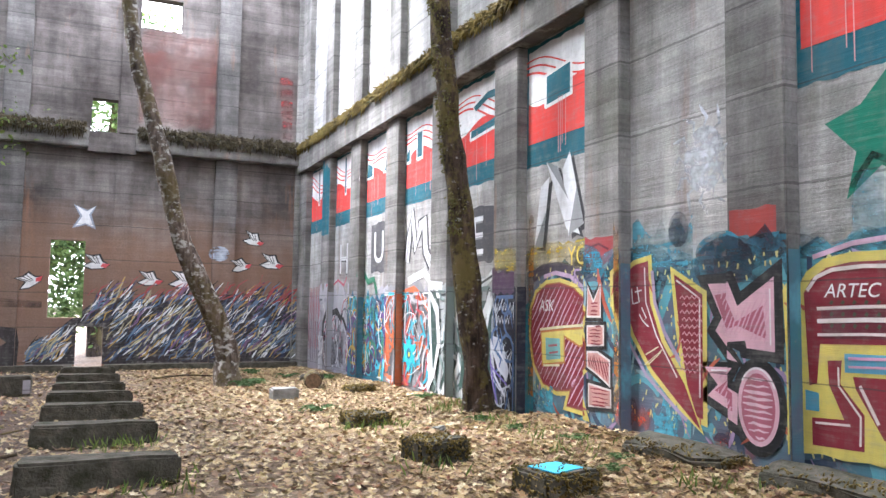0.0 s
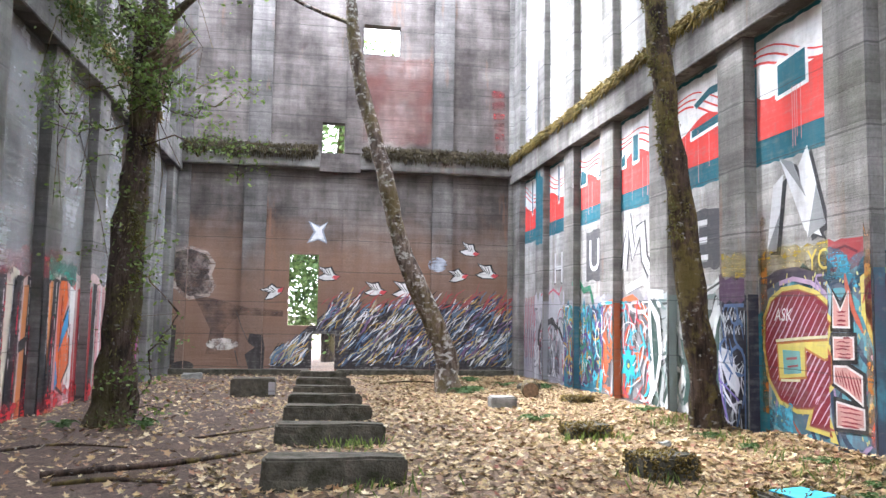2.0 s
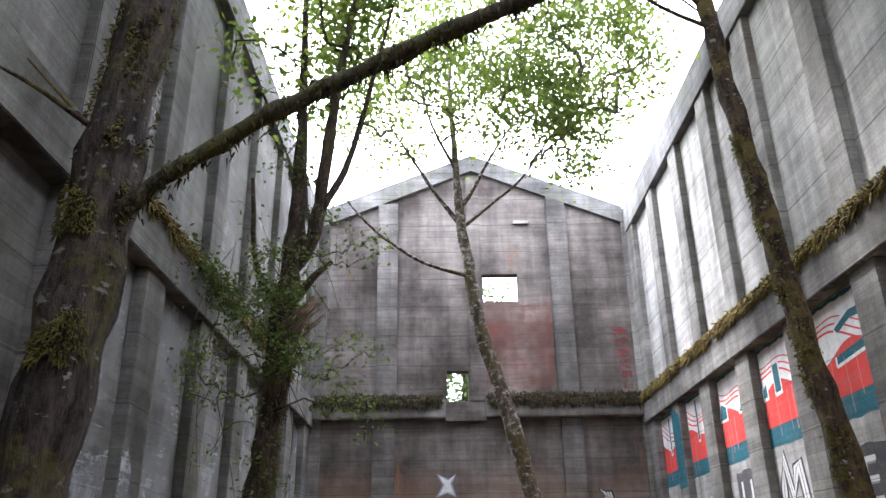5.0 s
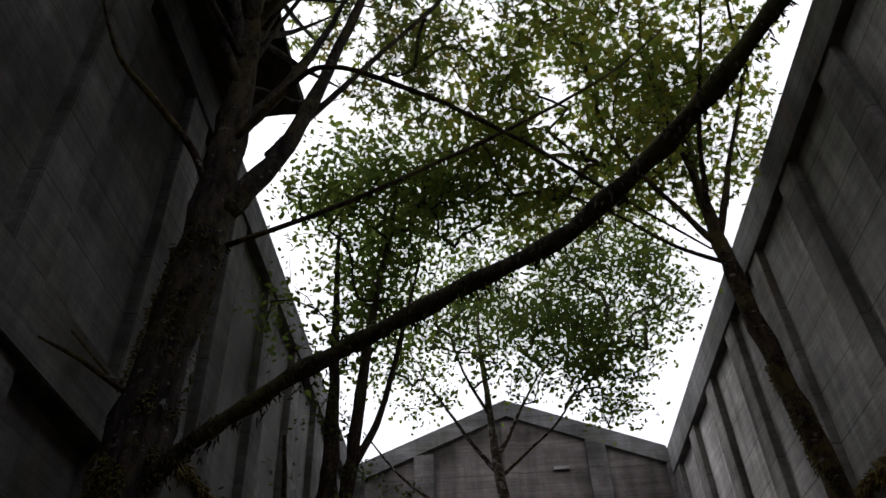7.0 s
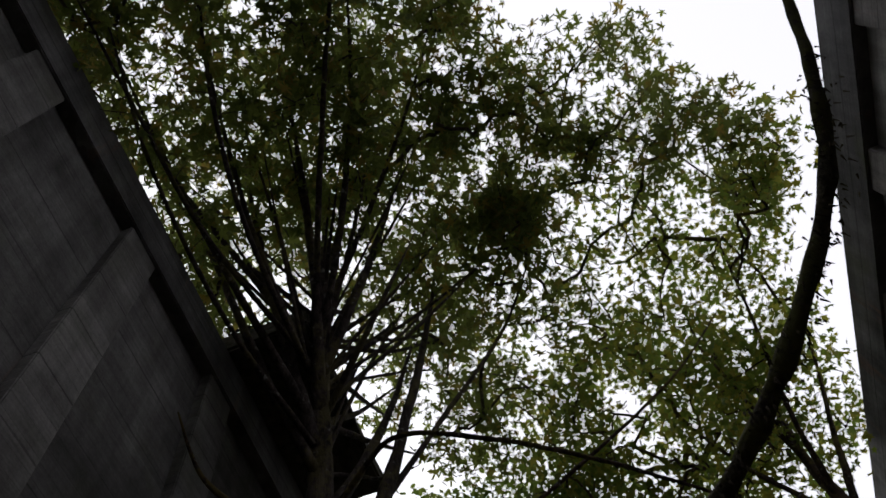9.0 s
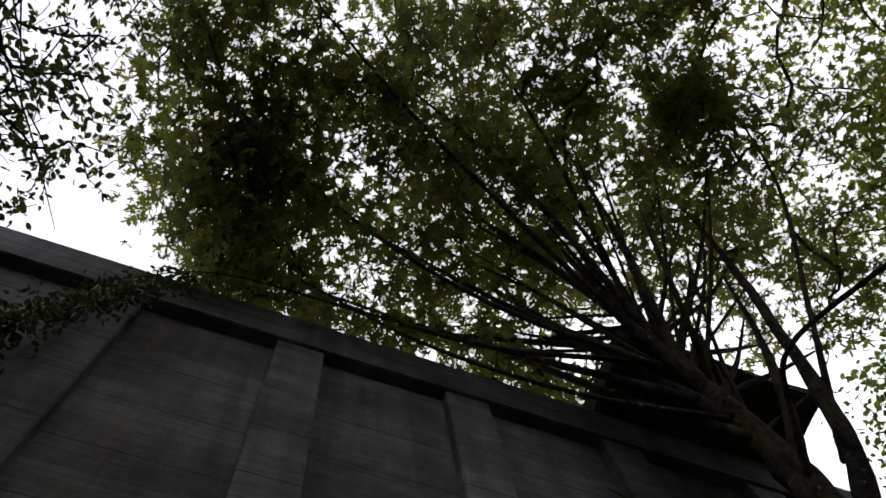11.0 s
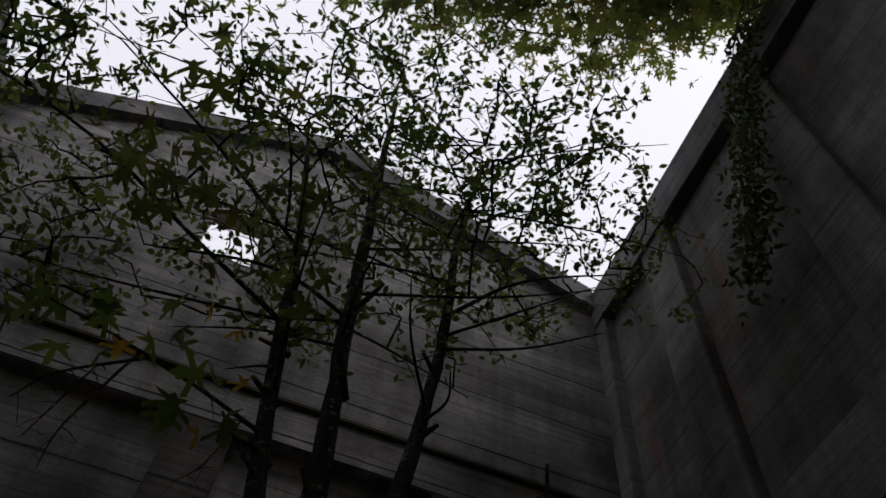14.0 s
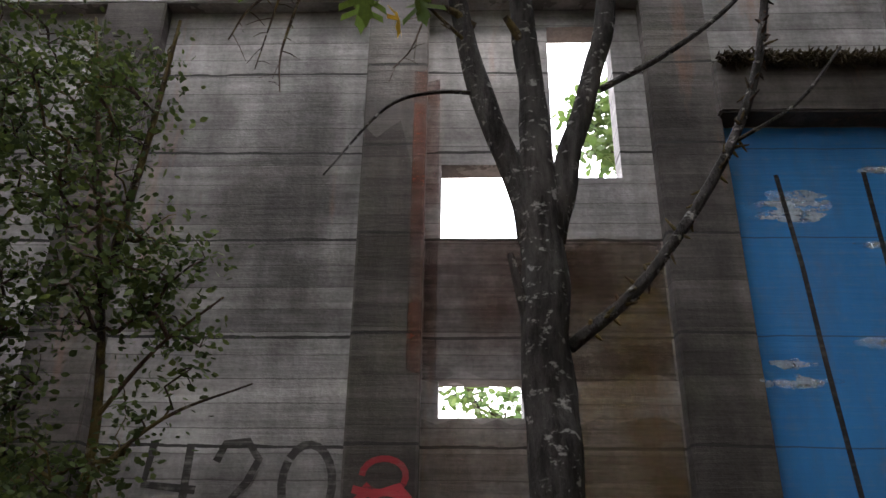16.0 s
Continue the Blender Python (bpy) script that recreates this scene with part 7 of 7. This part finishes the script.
# small-leaved shrub in the south-east corner
shrub = tree("tall_shrub", "tall straggling small-leaved evergreen shrub against the wall", [
    [(2.1, -3.9, -0.1, 0.05), (2.05, -3.85, 1.2, 0.036), (1.98, -3.8, 2.4, 0.026), (2.2, -3.8, 3.6, 0.02), (2.5, -3.8, 5.0, 0.01)],
    [(2.2, -3.9, -0.1, 0.035), (2.7, -3.9, 1.8, 0.024), (2.9, -3.8, 3.4, 0.018), (3.2, -3.8, 5.2, 0.01)],
    [(2.0, -3.8, 2.4, 0.014), (1.7, -3.7, 2.75, 0.01), (1.35, -3.6, 3.0, 0.006)],
    [(2.1, -3.8, 3.0, 0.03), (1.95, -3.7, 4.0, 0.02), (1.85, -3.6, 4.8, 0.01)],
    [(2.0, -3.8, 2.1, 0.014), (1.6, -3.7, 2.4, 0.01), (1.15, -3.6, 2.55, 0.005)]], BARK_DARK,
    ([((2.8, -3.8, 4.3), (1.0, 0.8, 1.0), 3.2), ((2.5, -3.8, 3.0), (0.8, 0.7, 0.9), 2.2), ((1.9, -3.7, 2.6), (0.5, 0.5, 0.6), 0.8), ((2.6, -3.8, 1.6), (0.9, 0.9, 1.2), 7.0), ((3.2, -3.9, 2.6), (0.8, 0.9, 1.3), 6.0)], 2700, 17, 0.052, OVAL * (1.2, 1.0), 10, 0.09, 0.1, 0.003, 0.012, 1.35), LEAF_SHADE)

# woods outside the walls, seen through the openings and over the top
for k, (x, y, s) in enumerate(((-5.0, 29.0, 21), (0.4, 28.6, 22), (5.5, 30.0, 23), (-9.0, 2.0, 24), (-1.5, -12.5, 26), (2.5, 33.5, 27))):
    z0 = -0.3
    if y > 20:
        crown = ([((x, y, 3.3), (3.6, 1.8, 2.6), 3), ((x + 0.6, y, 8.0), (3.6, 2.0, 4.0), 2.4)], 760, 34, 0.21, OVAL, s, 0.5, 0.25, 0.006, 0.05, 1.1)
    elif y > 0:
        crown = ([((-7.2, 2.5, 14.0), (2.0, 4.6, 2.2), 3)], 170, 15, 0.17, MAPLE, s, 0.4)
    else:
        crown = ([((-2.15, -9.0, 7.3), (0.5, 0.6, 0.9), 2), ((-0.2, -11.0, 4.5), (1.2, 0.8, 0.3), 0.7)], 95, 15, 0.15, OVAL * (1.3, 1.0), s, 0.16, 0.25, 0.006, 0.05, 1.1)
    tree("woodland_tree", "leafy green tree standing outside the ruin", [
        [(x, y, z0, 0.25), (x, y, 3, 0.20), (x + 0.2, y, 7, 0.14), (x + 0.4, y, 11, 0.06)],
        [(x, y, 2.0, 0.10), (x + 1.2, y - 0.3, 4, 0.06), (x + 2, y - 0.5, 6, 0.03)], [(x, y, 2.5, 0.10), (x - 1.2, y - 0.3, 5, 0.06), (x - 2, y - 0.4, 7, 0.03)]], BARK_MAPLE, crown, LEAF_OUT)
# broken stubs and spurs on the south tree's stems
gen = np.random.default_rng(77)
for p, q, r in (((-0.24, -3.58, 4.55), (-0.12, -3.5, 4.72), 0.03), ((0.12, -3.58, 4.75), (0.26, -3.5, 4.80), 0.028), ((0.2, -3.58, 5.25), (0.36, -3.5, 5.3), 0.026), ((-0.78, -3.58, 5.3), (-0.9, -3.5, 5.42), 0.024), ((-0.2, -3.55, 5.6), (-0.08, -3.45, 5.95), 0.034), ((0.26, -3.58, 5.7), (0.42, -3.5, 5.66), 0.022), ((-0.14, -3.55, 6.4), (-0.3, -3.45, 6.7), 0.026), ((-0.84, -3.58, 6.0), (-0.72, -3.5, 6.1), 0.022)):
    p, q = np.array(p), np.array(q)
    v, t = tube([p - (q - p) * 0.4, p, (p + q) / 2 + gen.normal(size=3) * 0.012, q], [r * 1.2, r, r * 0.85, r * 0.6], 8, 0.4)
    part("stub", tri_mesh("stub", v, t, BARK_DARK, True), None, south_tree, "knobbly broken branch stub")
spurs = []
for q in smooth_line([(-0.40, -3.6, 2.74, 0.038), (-0.82, -3.6, 3.12, 0.033), (-1.29, -3.6, 3.8, 0.03), (-1.56, -3.6, 4.4, 0.026), (-1.72, -3.6, 5.1, 0.022)], 8)[2:]:
    for _ in range(2):
        d = gen.normal(size=3)
        d /= np.linalg.norm(d)
        spurs.append(tube([q[:3], q[:3] + d * q[3] * 1.5, q[:3] + d * gen.uniform(0.05, 0.11)], [0.012, 0.010, 0.004], 5))
v, t = joined(spurs)
part("spurs", tri_mesh("spurs", v, t, BARK_DARK), None, south_tree, "short knobbly spurs along the bare branch", kind="stuff")
# dead hanging twigs on the south tree
gen = np.random.default_rng(71)
for line in ([(1.0, -3.3, 4.95, 0.010), (1.08, -3.3, 4.55, 0.009), (1.12, -3.3, 4.28, 0.006), (1.1, -3.3, 4.05, 0.003)],
             [(1.15, -3.3, 4.8, 0.008), (1.2, -3.3, 4.5, 0.006), (1.25, -3.3, 4.2, 0.003)],
             [(0.95, -3.3, 4.95, 0.011), (1.3, -3.3, 4.65, 0.008), (1.42, -3.3, 4.4, 0.004)],
             [(0.42, -3.3, 4.75, 0.008), (0.28, -3.4, 4.65, 0.010), (0.13, -3.55, 4.6, 0.013)],
             [(0.3, -3.4, 4.85, 0.006), (0.4, -3.35, 4.4, 0.005), (0.5, -3.3, 4.2, 0.003)]):
    l = smooth_line(line, 6)
    chunks = [tube(l[:, :3], l[:, 3], 5, 0.3)]
    for q in l[1::2]:
        w = q[:3] + gen.normal(size=3) * (0.10, 0.04, 0.07) - (0, 0, 0.05)
        chunks.append(tube([q[:3], (q[:3] + w) / 2 + (0, 0, 0.01), w], [q[3] * 0.6, q[3] * 0.5, 0.0015], 4))
    v, t = joined(chunks)
    part("dead_twig", tri_mesh("dead_twig", v, t, BARK_DARK), None, south_tree, "bare lichen-crusted twig")

# ---- things on the ground ----
def stone(name, label, x0, x1, y, depth, h, mat, turn=0.0, category="block", group="", rough=0.02, moss=False, top=None):
    zb = ground_z(y)
    cx, cy = (x0 + x1) / 2, y + depth / 2
    w = (x1 - x0) / 2
    root = thing(name, label, category, group, at=(cx, cy, zb))
    bm = block(-w, w, -depth / 2, depth / 2, -0.12, h, 0.025, rough, 3)
    bmesh.ops.transform(bm, matrix=pose(cx, cy, zb, 0, 0, turn), verts=bm.verts)
    body = part("body", bm, mat, root, smooth=False)
    if moss:
        r = random.Random(int(x0 * 100))
        tufts = []
        for _ in range(420):
            f = r.choice((0, 1, 2))
            px = r.uniform(-w, w) if f != 1 else r.choice((-w, w))
            py = -depth / 2 if f == 0 else r.uniform(-depth / 2, depth / 2)
            pz = r.uniform(0.02, h) if f != 2 else h
            p = pose(cx, cy, zb, 0, 0, turn) @ Vector((px, py, pz))
            tufts.append(tube([p, p + Vector((r.uniform(-0.03, 0.03), -r.uniform(0.0, 0.035), r.uniform(-0.02, 0.035)))], [0.012, 0.003], 4))
        v, t = joined(tufts)
        part("moss", tri_mesh("moss", v, t, MOSS), None, body, "tufted green moss", kind="stuff")
    if top:
        bm = block(-w * 0.62, w * 0.55, -depth * 0.36, depth * 0.30, h + 0.004, h + 0.014, 0.003, 0.006, 3)
        bmesh.ops.transform(bm, matrix=pose(cx, cy, zb, 0, 0, turn + 8), verts=bm.verts)
        part("paint_patch", bm, top, body, "bright cyan paint patch")
    return root


for i, (y, x0, x1, h, tn) in enumerate(((6.85, -0.46, 0.78, 0.24, 2), (9.07, -0.46, 0.78, 0.22, 1), (11.0, -0.44, 0.76, 0.23, 0), (12.7, -0.44, 0.72, 0.24, 0), (14.8, -0.42, 0.72, 0.22, -1), (16.9, -0.42, 0.72, 0.24, 0), (19.4, -0.40, 0.72, 0.25, 0))):
    stone("concrete_footing", "dark weathered concrete slab in a row across the floor", x0, x1, y, 0.42, h, BLOCK, tn, "slab", "row of concrete slabs", 0.032)
stone("concrete_stub", "square concrete stub with a cyan-painted top", 3.32, 3.90, 5.15, 0.5, 0.20, BLOCK, 6, "block", "concrete stubs", 0.02, True, paint((0.06, 0.42, 0.58), 0.1))
stone("concrete_stub", "mossy square concrete stub among fallen leaves", 2.97, 3.53, 6.82, 0.46, 0.22, BLOCK, 4, "block", "concrete stubs", 0.02, True)
stone("concrete_stub", "mossy square concrete stub among fallen leaves", 3.08, 3.62, 9.2, 0.5, 0.16, BLOCK, 3, "block", "concrete stubs", 0.03, True)
stone("concrete_stub", "small pale grey concrete block on the leaves", 2.92, 3.36, 12.8, 0.4, 0.19, BLOCK_PALE, -2, "block", "concrete stubs", 0.01)
stone("broken_stone", "low broken stone half buried in leaves", 4.5, 5.0, 13.6, 0.4, 0.12, BLOCK, 20, "stone", "loose stones", 0.05, True)
stone("broken_stone", "low broken stone half buried in leaves", 4.4, 4.9, 16.5, 0.4, 0.14, BLOCK, -15, "stone", "loose stones", 0.05)
stone("broken_stone", "small round stone in the leaves", 3.95, 4.12, 8.6, 0.14, 0.07, BLOCK_PALE, 20, "stone", "loose stones", 0.03)
stone("broken_stone", "flat stone by the back wall", -3.4, -2.9, 20.5, 0.4, 0.12, BLOCK_PALE, 8, "stone", "loose stones", 0.04)
stone("wall_footing", "broken mossy concrete footing along the painted wall", 5.25, 5.72, 5.3, 1.3, 0.17, BLOCK, 6, "footing", "", 0.09, True)
stone("wall_footing", "broken mossy concrete footing along the painted wall", 5.3, 5.72, 3.3, 1.5, 0.2, BLOCK, 3, "footing", "", 0.09, True)
trough = stone("concrete_trough", "dark sprayed concrete trough lying on the soil", -1.63, -0.80, 15.35, 0.45, 0.32, BLOCK, 0, "trough", "", 0.015)
part("paint_smear", block(-0.92, -0.80, 15.34, 15.36, 0.02 + ground_z(15.3), 0.26 + ground_z(15.3), 0.004), paint((0.34, 0.32, 0.34)), trough, "pale sprayed end")

log = thing("cut_log", "short cut log lying with its sawn end out", "log", at=(4.15, 14.9, ground_z(14.9)))
v, t = tube([(4.15, 14.8, 0.05), (4.22, 15.1, 0.05), (4.35, 15.6, 0.06)], [0.17, 0.175, 0.165], 14, 0.12)
part("bark", tri_mesh("bark", v, t, BARK_DARK, True), None, log)
bm = bmesh.new()
bmesh.ops.create_circle(bm, cap_ends=True, segments=14, radius=0.15, matrix=pose(4.145, 14.785, 0.05, 90, 0, -12))
part("sawn_end", bm, plain("sawn_wood", (0.20, 0.13, 0.08), 0.9, 0.5, 20.0), log, "weathered brown sawn end")

for k, line in enumerate(([(-2.4, 7.35, 0.04, 0.03), (-1.7, 7.55, 0.06, 0.032), (-1.17, 7.9, 0.05, 0.028), (-0.55, 8.45, 0.05, 0.016)],
                          [(-2.2, 7.0, 0.03, 0.02), (-1.7, 7.05, 0.05, 0.022), (-1.2, 7.0, 0.03, 0.015)], [(-1.4, 9.4, 0.03, 0.012), (-0.9, 9.7, 0.05, 0.012), (-0.55, 10.3, 0.03, 0.008)],
                          [(-3.3, 8.6, 0.03, 0.015), (-2.7, 8.9, 0.05, 0.016), (-2.0, 8.8, 0.03, 0.008)], [(1.4, 17.5, -0.06, 0.02), (2.1, 17.9, -0.04, 0.02), (3.0, 17.6, -0.06, 0.012)])):
    l = smooth_line(line, 5)
    v, t = tube(l[:, :3], l[:, 3], 6, 0.4)
    tagged(part("fallen_branch", tri_mesh("fallen_branch", v, t, BARK_DARK, True), None), "bare fallen branch lying on the soil", "branch", "fallen branches")


def fern(x, y, size, seed, label="low green fern growing from the litter", name="fern"):
    gen = np.random.default_rng(seed)
    zb = ground_z(y)
    root = thing(name, label, "plant", "ferns and weeds", at=(x, y, zb))
    places, ways, sizes = [], [], []
    for k in range(9):
        a = gen.uniform(0, 2 * math.pi)
        ln = size * gen.uniform(0.7, 1.15)
        out = np.array((math.cos(a), math.sin(a), 0))
        sd = np.array((-math.sin(a), math.cos(a), 0))
        l = [np.array((x, y, zb)) + out * ln * s + np.array((0, 0, size * 1.1 * (s - s * s * 0.95))) for s in np.linspace(0, 1, 9)]
        v, t = tube(l, np.linspace(0.006, 0.002, 9) * size * 2, 4)
        part("stalk", tri_mesh("stalk", v, t, FERN), None, root)
        for j, p in enumerate(l[1:], 1):
            for s in (-1, 1):
                places.append(p)
                ways.append(sd * s + out * 0.35 + (0, 0, -0.12))
                sizes.append(size * 0.32 * (1 - j / 10))
    v, t = leaf_cloud(np.array(places), np.array(ways), np.array(sizes), OVAL * (0.8, 1.0), gen, 0.1)
    part("frond", tri_mesh("frond", v, t, FERN), None, root, kind="stuff")


for k, (x, y, s) in enumerate(((3.15, 11.0, 0.34), (3.0, 15.6, 0.5), (3.3, 16.2, 0.4), (5.0, 8.3, 0.25), (5.2, 7.4, 0.28), (5.35, 8.0, 0.22), (4.9, 9.2, 0.24), (5.0, 6.3, 0.22), (4.6, 5.9, 0.2), (4.4, 18.0, 0.35), (5.1, 17.0, 0.4), (3.9, 19.5, 0.4), (-2.2, 10.7, 0.3), (-3.2, 10.6, 0.3), (5.4, 12.2, 0.3), (-3.7, 14.5, 0.3))):
    fern(x, y, s, 60 + k)

# grass blades and weeds where the light reaches, all one stuff
gen = np.random.default_rng(5)
spots = np.array([(0.3, 8.9), (0.5, 8.8), (3.2, 9.1), (3.5, 9.1), (5.2, 9.0), (5.4, 7.2), (5.0, 8.0), (4.8, 10.4), (3.1, 6.7), (5.5, 11.0), (4.7, 6.8), (4.9, 5.0), (5.3, 4.6), (0.6, 6.7)])
n = 800
pk = spots[gen.integers(0, len(spots), n)] + gen.normal(size=(n, 2)) * 0.22
pl = np.column_stack([pk, np.zeros(n)])
v, t = leaf_cloud(pl, gen.normal(size=(n, 3)) * (0.5, 0.5, 0.1) + (0, 0, 1), gen.uniform(0.06, 0.16, n), OVAL * (0.22, 1.0), gen, 0.3)
tagged(part("grass", tri_mesh("grass", v, t, LEAF_SMALL), None), "sparse grass and weeds in the litter", "grass", kind="stuff")

# fallen leaves
gen = np.random.default_rng(3)
n = 92000
x = gen.uniform(-4.1, 5.7, n * 2)
y = np.where(gen.uniform(0, 1, n * 2) < 0.14, gen.uniform(-6.0, 2.6, n * 2), gen.uniform(2.4, 22.2, n * 2))
keep = np.clip(0.22 + 0.16 * x + 0.35 * np.array([noise.noise(Vector((a * 0.5, b * 0.5, 2))) for a, b in zip(x, y)]) - 0.035 * np.maximum(0, y - 13), 0.07, 1.0)
sel = np.where(gen.uniform(0, 1, n * 2) < keep)[0][:n]
x, y = x[sel], y[sel]
n = len(x)
z = np.array([ground_z(b) for b in y]) + np.array([0.05 * noise.noise(Vector((a * 0.7, b * 0.7, 0))) + 0.02 * noise.noise(Vector((a * 3, b * 3, 4))) for a, b in zip(x, y)]) + 0.22 * np.clip((x - 4.9) / 0.9, 0, 1) * np.where(y < 9, 0.6, 0.15) + gen.uniform(-0.005, 0.02, n)
k = len(MAPLE)
size = gen.uniform(0.035, 0.09, n)
ang = gen.uniform(0, 2 * math.pi, n)
tilt = gen.normal(size=(n, 2)) * 0.28
out = np.empty((n, k + 1, 3))
shape = np.vstack([MAPLE, [(0, 0.35)]])
for j in range(k + 1):
    a, b = shape[j, 0] * size, (shape[j, 1] - 0.4) * size
    px, py = a * np.cos(ang) - b * np.sin(ang), a * np.sin(ang) + b * np.cos(ang)
    out[:, j] = np.stack([x + px, y + py, z + px * tilt[:, 0] + py * tilt[:, 1] + 0.25 * np.hypot(a, b)], 1)
fan = np.array([(k, j, (j + 1) % k) for j in range(k)])
tris = (np.arange(n)[:, None, None] * (k + 1) + fan[None]).reshape(-1, 3)
tagged(part("fallen_leaves", tri_mesh("fallen_leaves", out.reshape(-1, 3), tris, LEAF_LITTER), None), "thick litter of dry tan and yellow maple leaves", "leaves", kind="stuff")

# ---- moss on the ledges ----
def moss_on(name, label, start, end, out, hang, n, seed, mat=MOSS, fill=0.75, mound=0.08, cushion=True):
    """Lumpy moss along a ledge, with tufts that hang over its edge; out: the way off the wall."""
    gen = np.random.default_rng(seed)
    a, b, o = np.array(start, float), np.array(end, float), np.array(out, float)
    root = thing(name, label, "moss", "moss along the ledges", at=tuple(a))
    chunks = []
    for _ in range(n):
        s = gen.uniform(0, 1)
        if noise.noise(Vector((s * np.linalg.norm(b - a) * 0.9, seed, 0))) * 0.5 + 0.5 > fill:
            continue
        lump = 0.6 + 0.8 * (noise.noise(Vector((s * np.linalg.norm(b - a) * 1.7, seed + 4, 0))) * 0.5 + 0.5)
        p = a + (b - a) * s + o * gen.uniform(-0.30, 0.02) + (0, 0, gen.uniform(-0.02, mound * lump))
        if gen.uniform() < 0.45:
            p = a + (b - a) * s + o * gen.uniform(0.0, 0.05) + (0, 0, -gen.uniform(0, hang * 0.5) * lump)
        q = p + o * gen.uniform(0.0, 0.07) + gen.normal(size=3) * 0.03 + (0, 0, gen.uniform(-hang, 0.06) * 0.5 * lump)
        chunks.append(tube([p, (p + q) / 2 + gen.normal(size=3) * 0.02, q], [0.018, 0.014, 0.004], 4))
    v, t = joined(chunks)
    part("moss_fringe", tri_mesh("moss_fringe", v, t, mat), None, root, kind="stuff")
    if not cushion:
        return
    ln = np.linalg.norm(b - a)
    m = max(6, int(ln / 0.12))
    line = [a + (b - a) * i / m - o * 0.12 + (0, 0, 0.01) for i in range(m + 1)]
    rad = [0.02 + 0.11 * max(0, noise.noise(Vector((i * 0.12 * 0.9, seed, 0))) + 0.35) for i in range(m + 1)]
    v, t = tube(line, rad, 8, 0.8)
    part("cushion", tri_mesh("cushion", v, t, mat, True), None, root)


moss_on("moss_cushion", "golden-green moss hanging over the east ledge", (EAST - PROUD - 0.11, 2.0, 6.25), (EAST - PROUD - 0.11, NORTH - 0.3, 6.25), (-1, 0, 0), 0.34, 7500, 3, MOSS, 0.68, 0.08)
moss_on("moss_cushion", "yellow-green moss along the west ledge", (WEST + PROUD + 0.11, 7.5, 6.25), (WEST + PROUD + 0.11, 19.0, 6.25), (1, 0, 0), 0.35, 2600, 4, MOSS, 0.62, 0.10)
moss_on("moss_cushion", "dark moss and soil on the north ledge", (WEST + 0.3, NORTH - 0.36, 6.24), (-0.15, NORTH - 0.36, 6.24), (0, -1, 0), 0.4, 1600, 5, MOSS_DARK, 0.9, 0.14)
moss_on("moss_cushion", "dark moss and soil on the north ledge", (1.15, NORTH - 0.36, 6.24), (EAST - 0.3, NORTH - 0.36, 6.24), (0, -1, 0), 0.4, 1800, 6, MOSS_DARK, 0.9, 0.16)
moss_on("moss_cushion", "dark moss on the ledge over the blue panel", (WEST + 0.2, SOUTH + SP + 0.11, 6.31), (-2.3, SOUTH + SP + 0.11, 6.31), (0, 1, 0), 0.14, 2400, 7, MOSS_DARK, 0.78, 0.015, False)
pipe = part("ledge_vine", tri_mesh("ledge_vine", *tube([(EAST - PROUD - 0.16, y, 6.12 + 0.03 * math.sin(y * 2.3)) for y in np.arange(8.5, 20.5, 0.4)], [0.018] * 30, 6), BARK_MOSSY), None)
tagged(pipe, "long thin mossy root running along the ledge", "root")

# creepers hanging from the west ledge, and a hedge of ivy on it
gen = np.random.default_rng(8)
n = 1500
pl = np.column_stack([WEST + 0.25 + np.abs(gen.normal(size=n)) * 0.16, 12.4 + gen.normal(size=n) * 0.9, 6.25 - np.abs(gen.normal(size=n)) * 0.35 + 0.1])
v, t = leaf_cloud(pl, gen.normal(size=(n, 3)) - (0, 0, 0.4), gen.uniform(0.05, 0.10, n), OVAL, gen)
tagged(part("ledge_ivy", tri_mesh("ledge_ivy", v, t, LEAF_SHADE), None), "green creeper spilling over the west ledge", "ivy", kind="stuff")
n = 120
pl = np.column_stack([-2.6 + gen.normal(size=n) * 0.7, NORTH - 0.5 - np.abs(gen.normal(size=n)) * 0.25, 6.2 + gen.normal(size=n) * 0.22])
v, t = leaf_cloud(pl, gen.normal(size=(n, 3)) - (0, 0, 0.4), gen.uniform(0.06, 0.12, n), OVAL, gen)
tagged(part("ledge_ivy", tri_mesh("ledge_ivy", v, t, LEAF_SHADE), None), "green creeper growing on the north ledge", "ivy", kind="stuff")
n = 1700
s = gen.uniform(0, 1, n) ** 0.8
pl = np.column_stack([WEST + 0.38 + np.abs(gen.normal(size=n)) * 0.12, -1.2 - 1.7 * s + gen.normal(size=n) * 0.16, 11.9 - 3.9 * s ** 1.1 + gen.normal(size=n) * 0.22])
v, t = leaf_cloud(pl, gen.normal(size=(n, 3)) - (0, 0, 0.4), gen.uniform(0.06, 0.12, n), OVAL, gen)
tagged(part("wall_top_ivy", tri_mesh("wall_top_ivy", v, t, LEAF_SHADE), None), "creeper hanging from the top of the west wall", "ivy", kind="stuff")
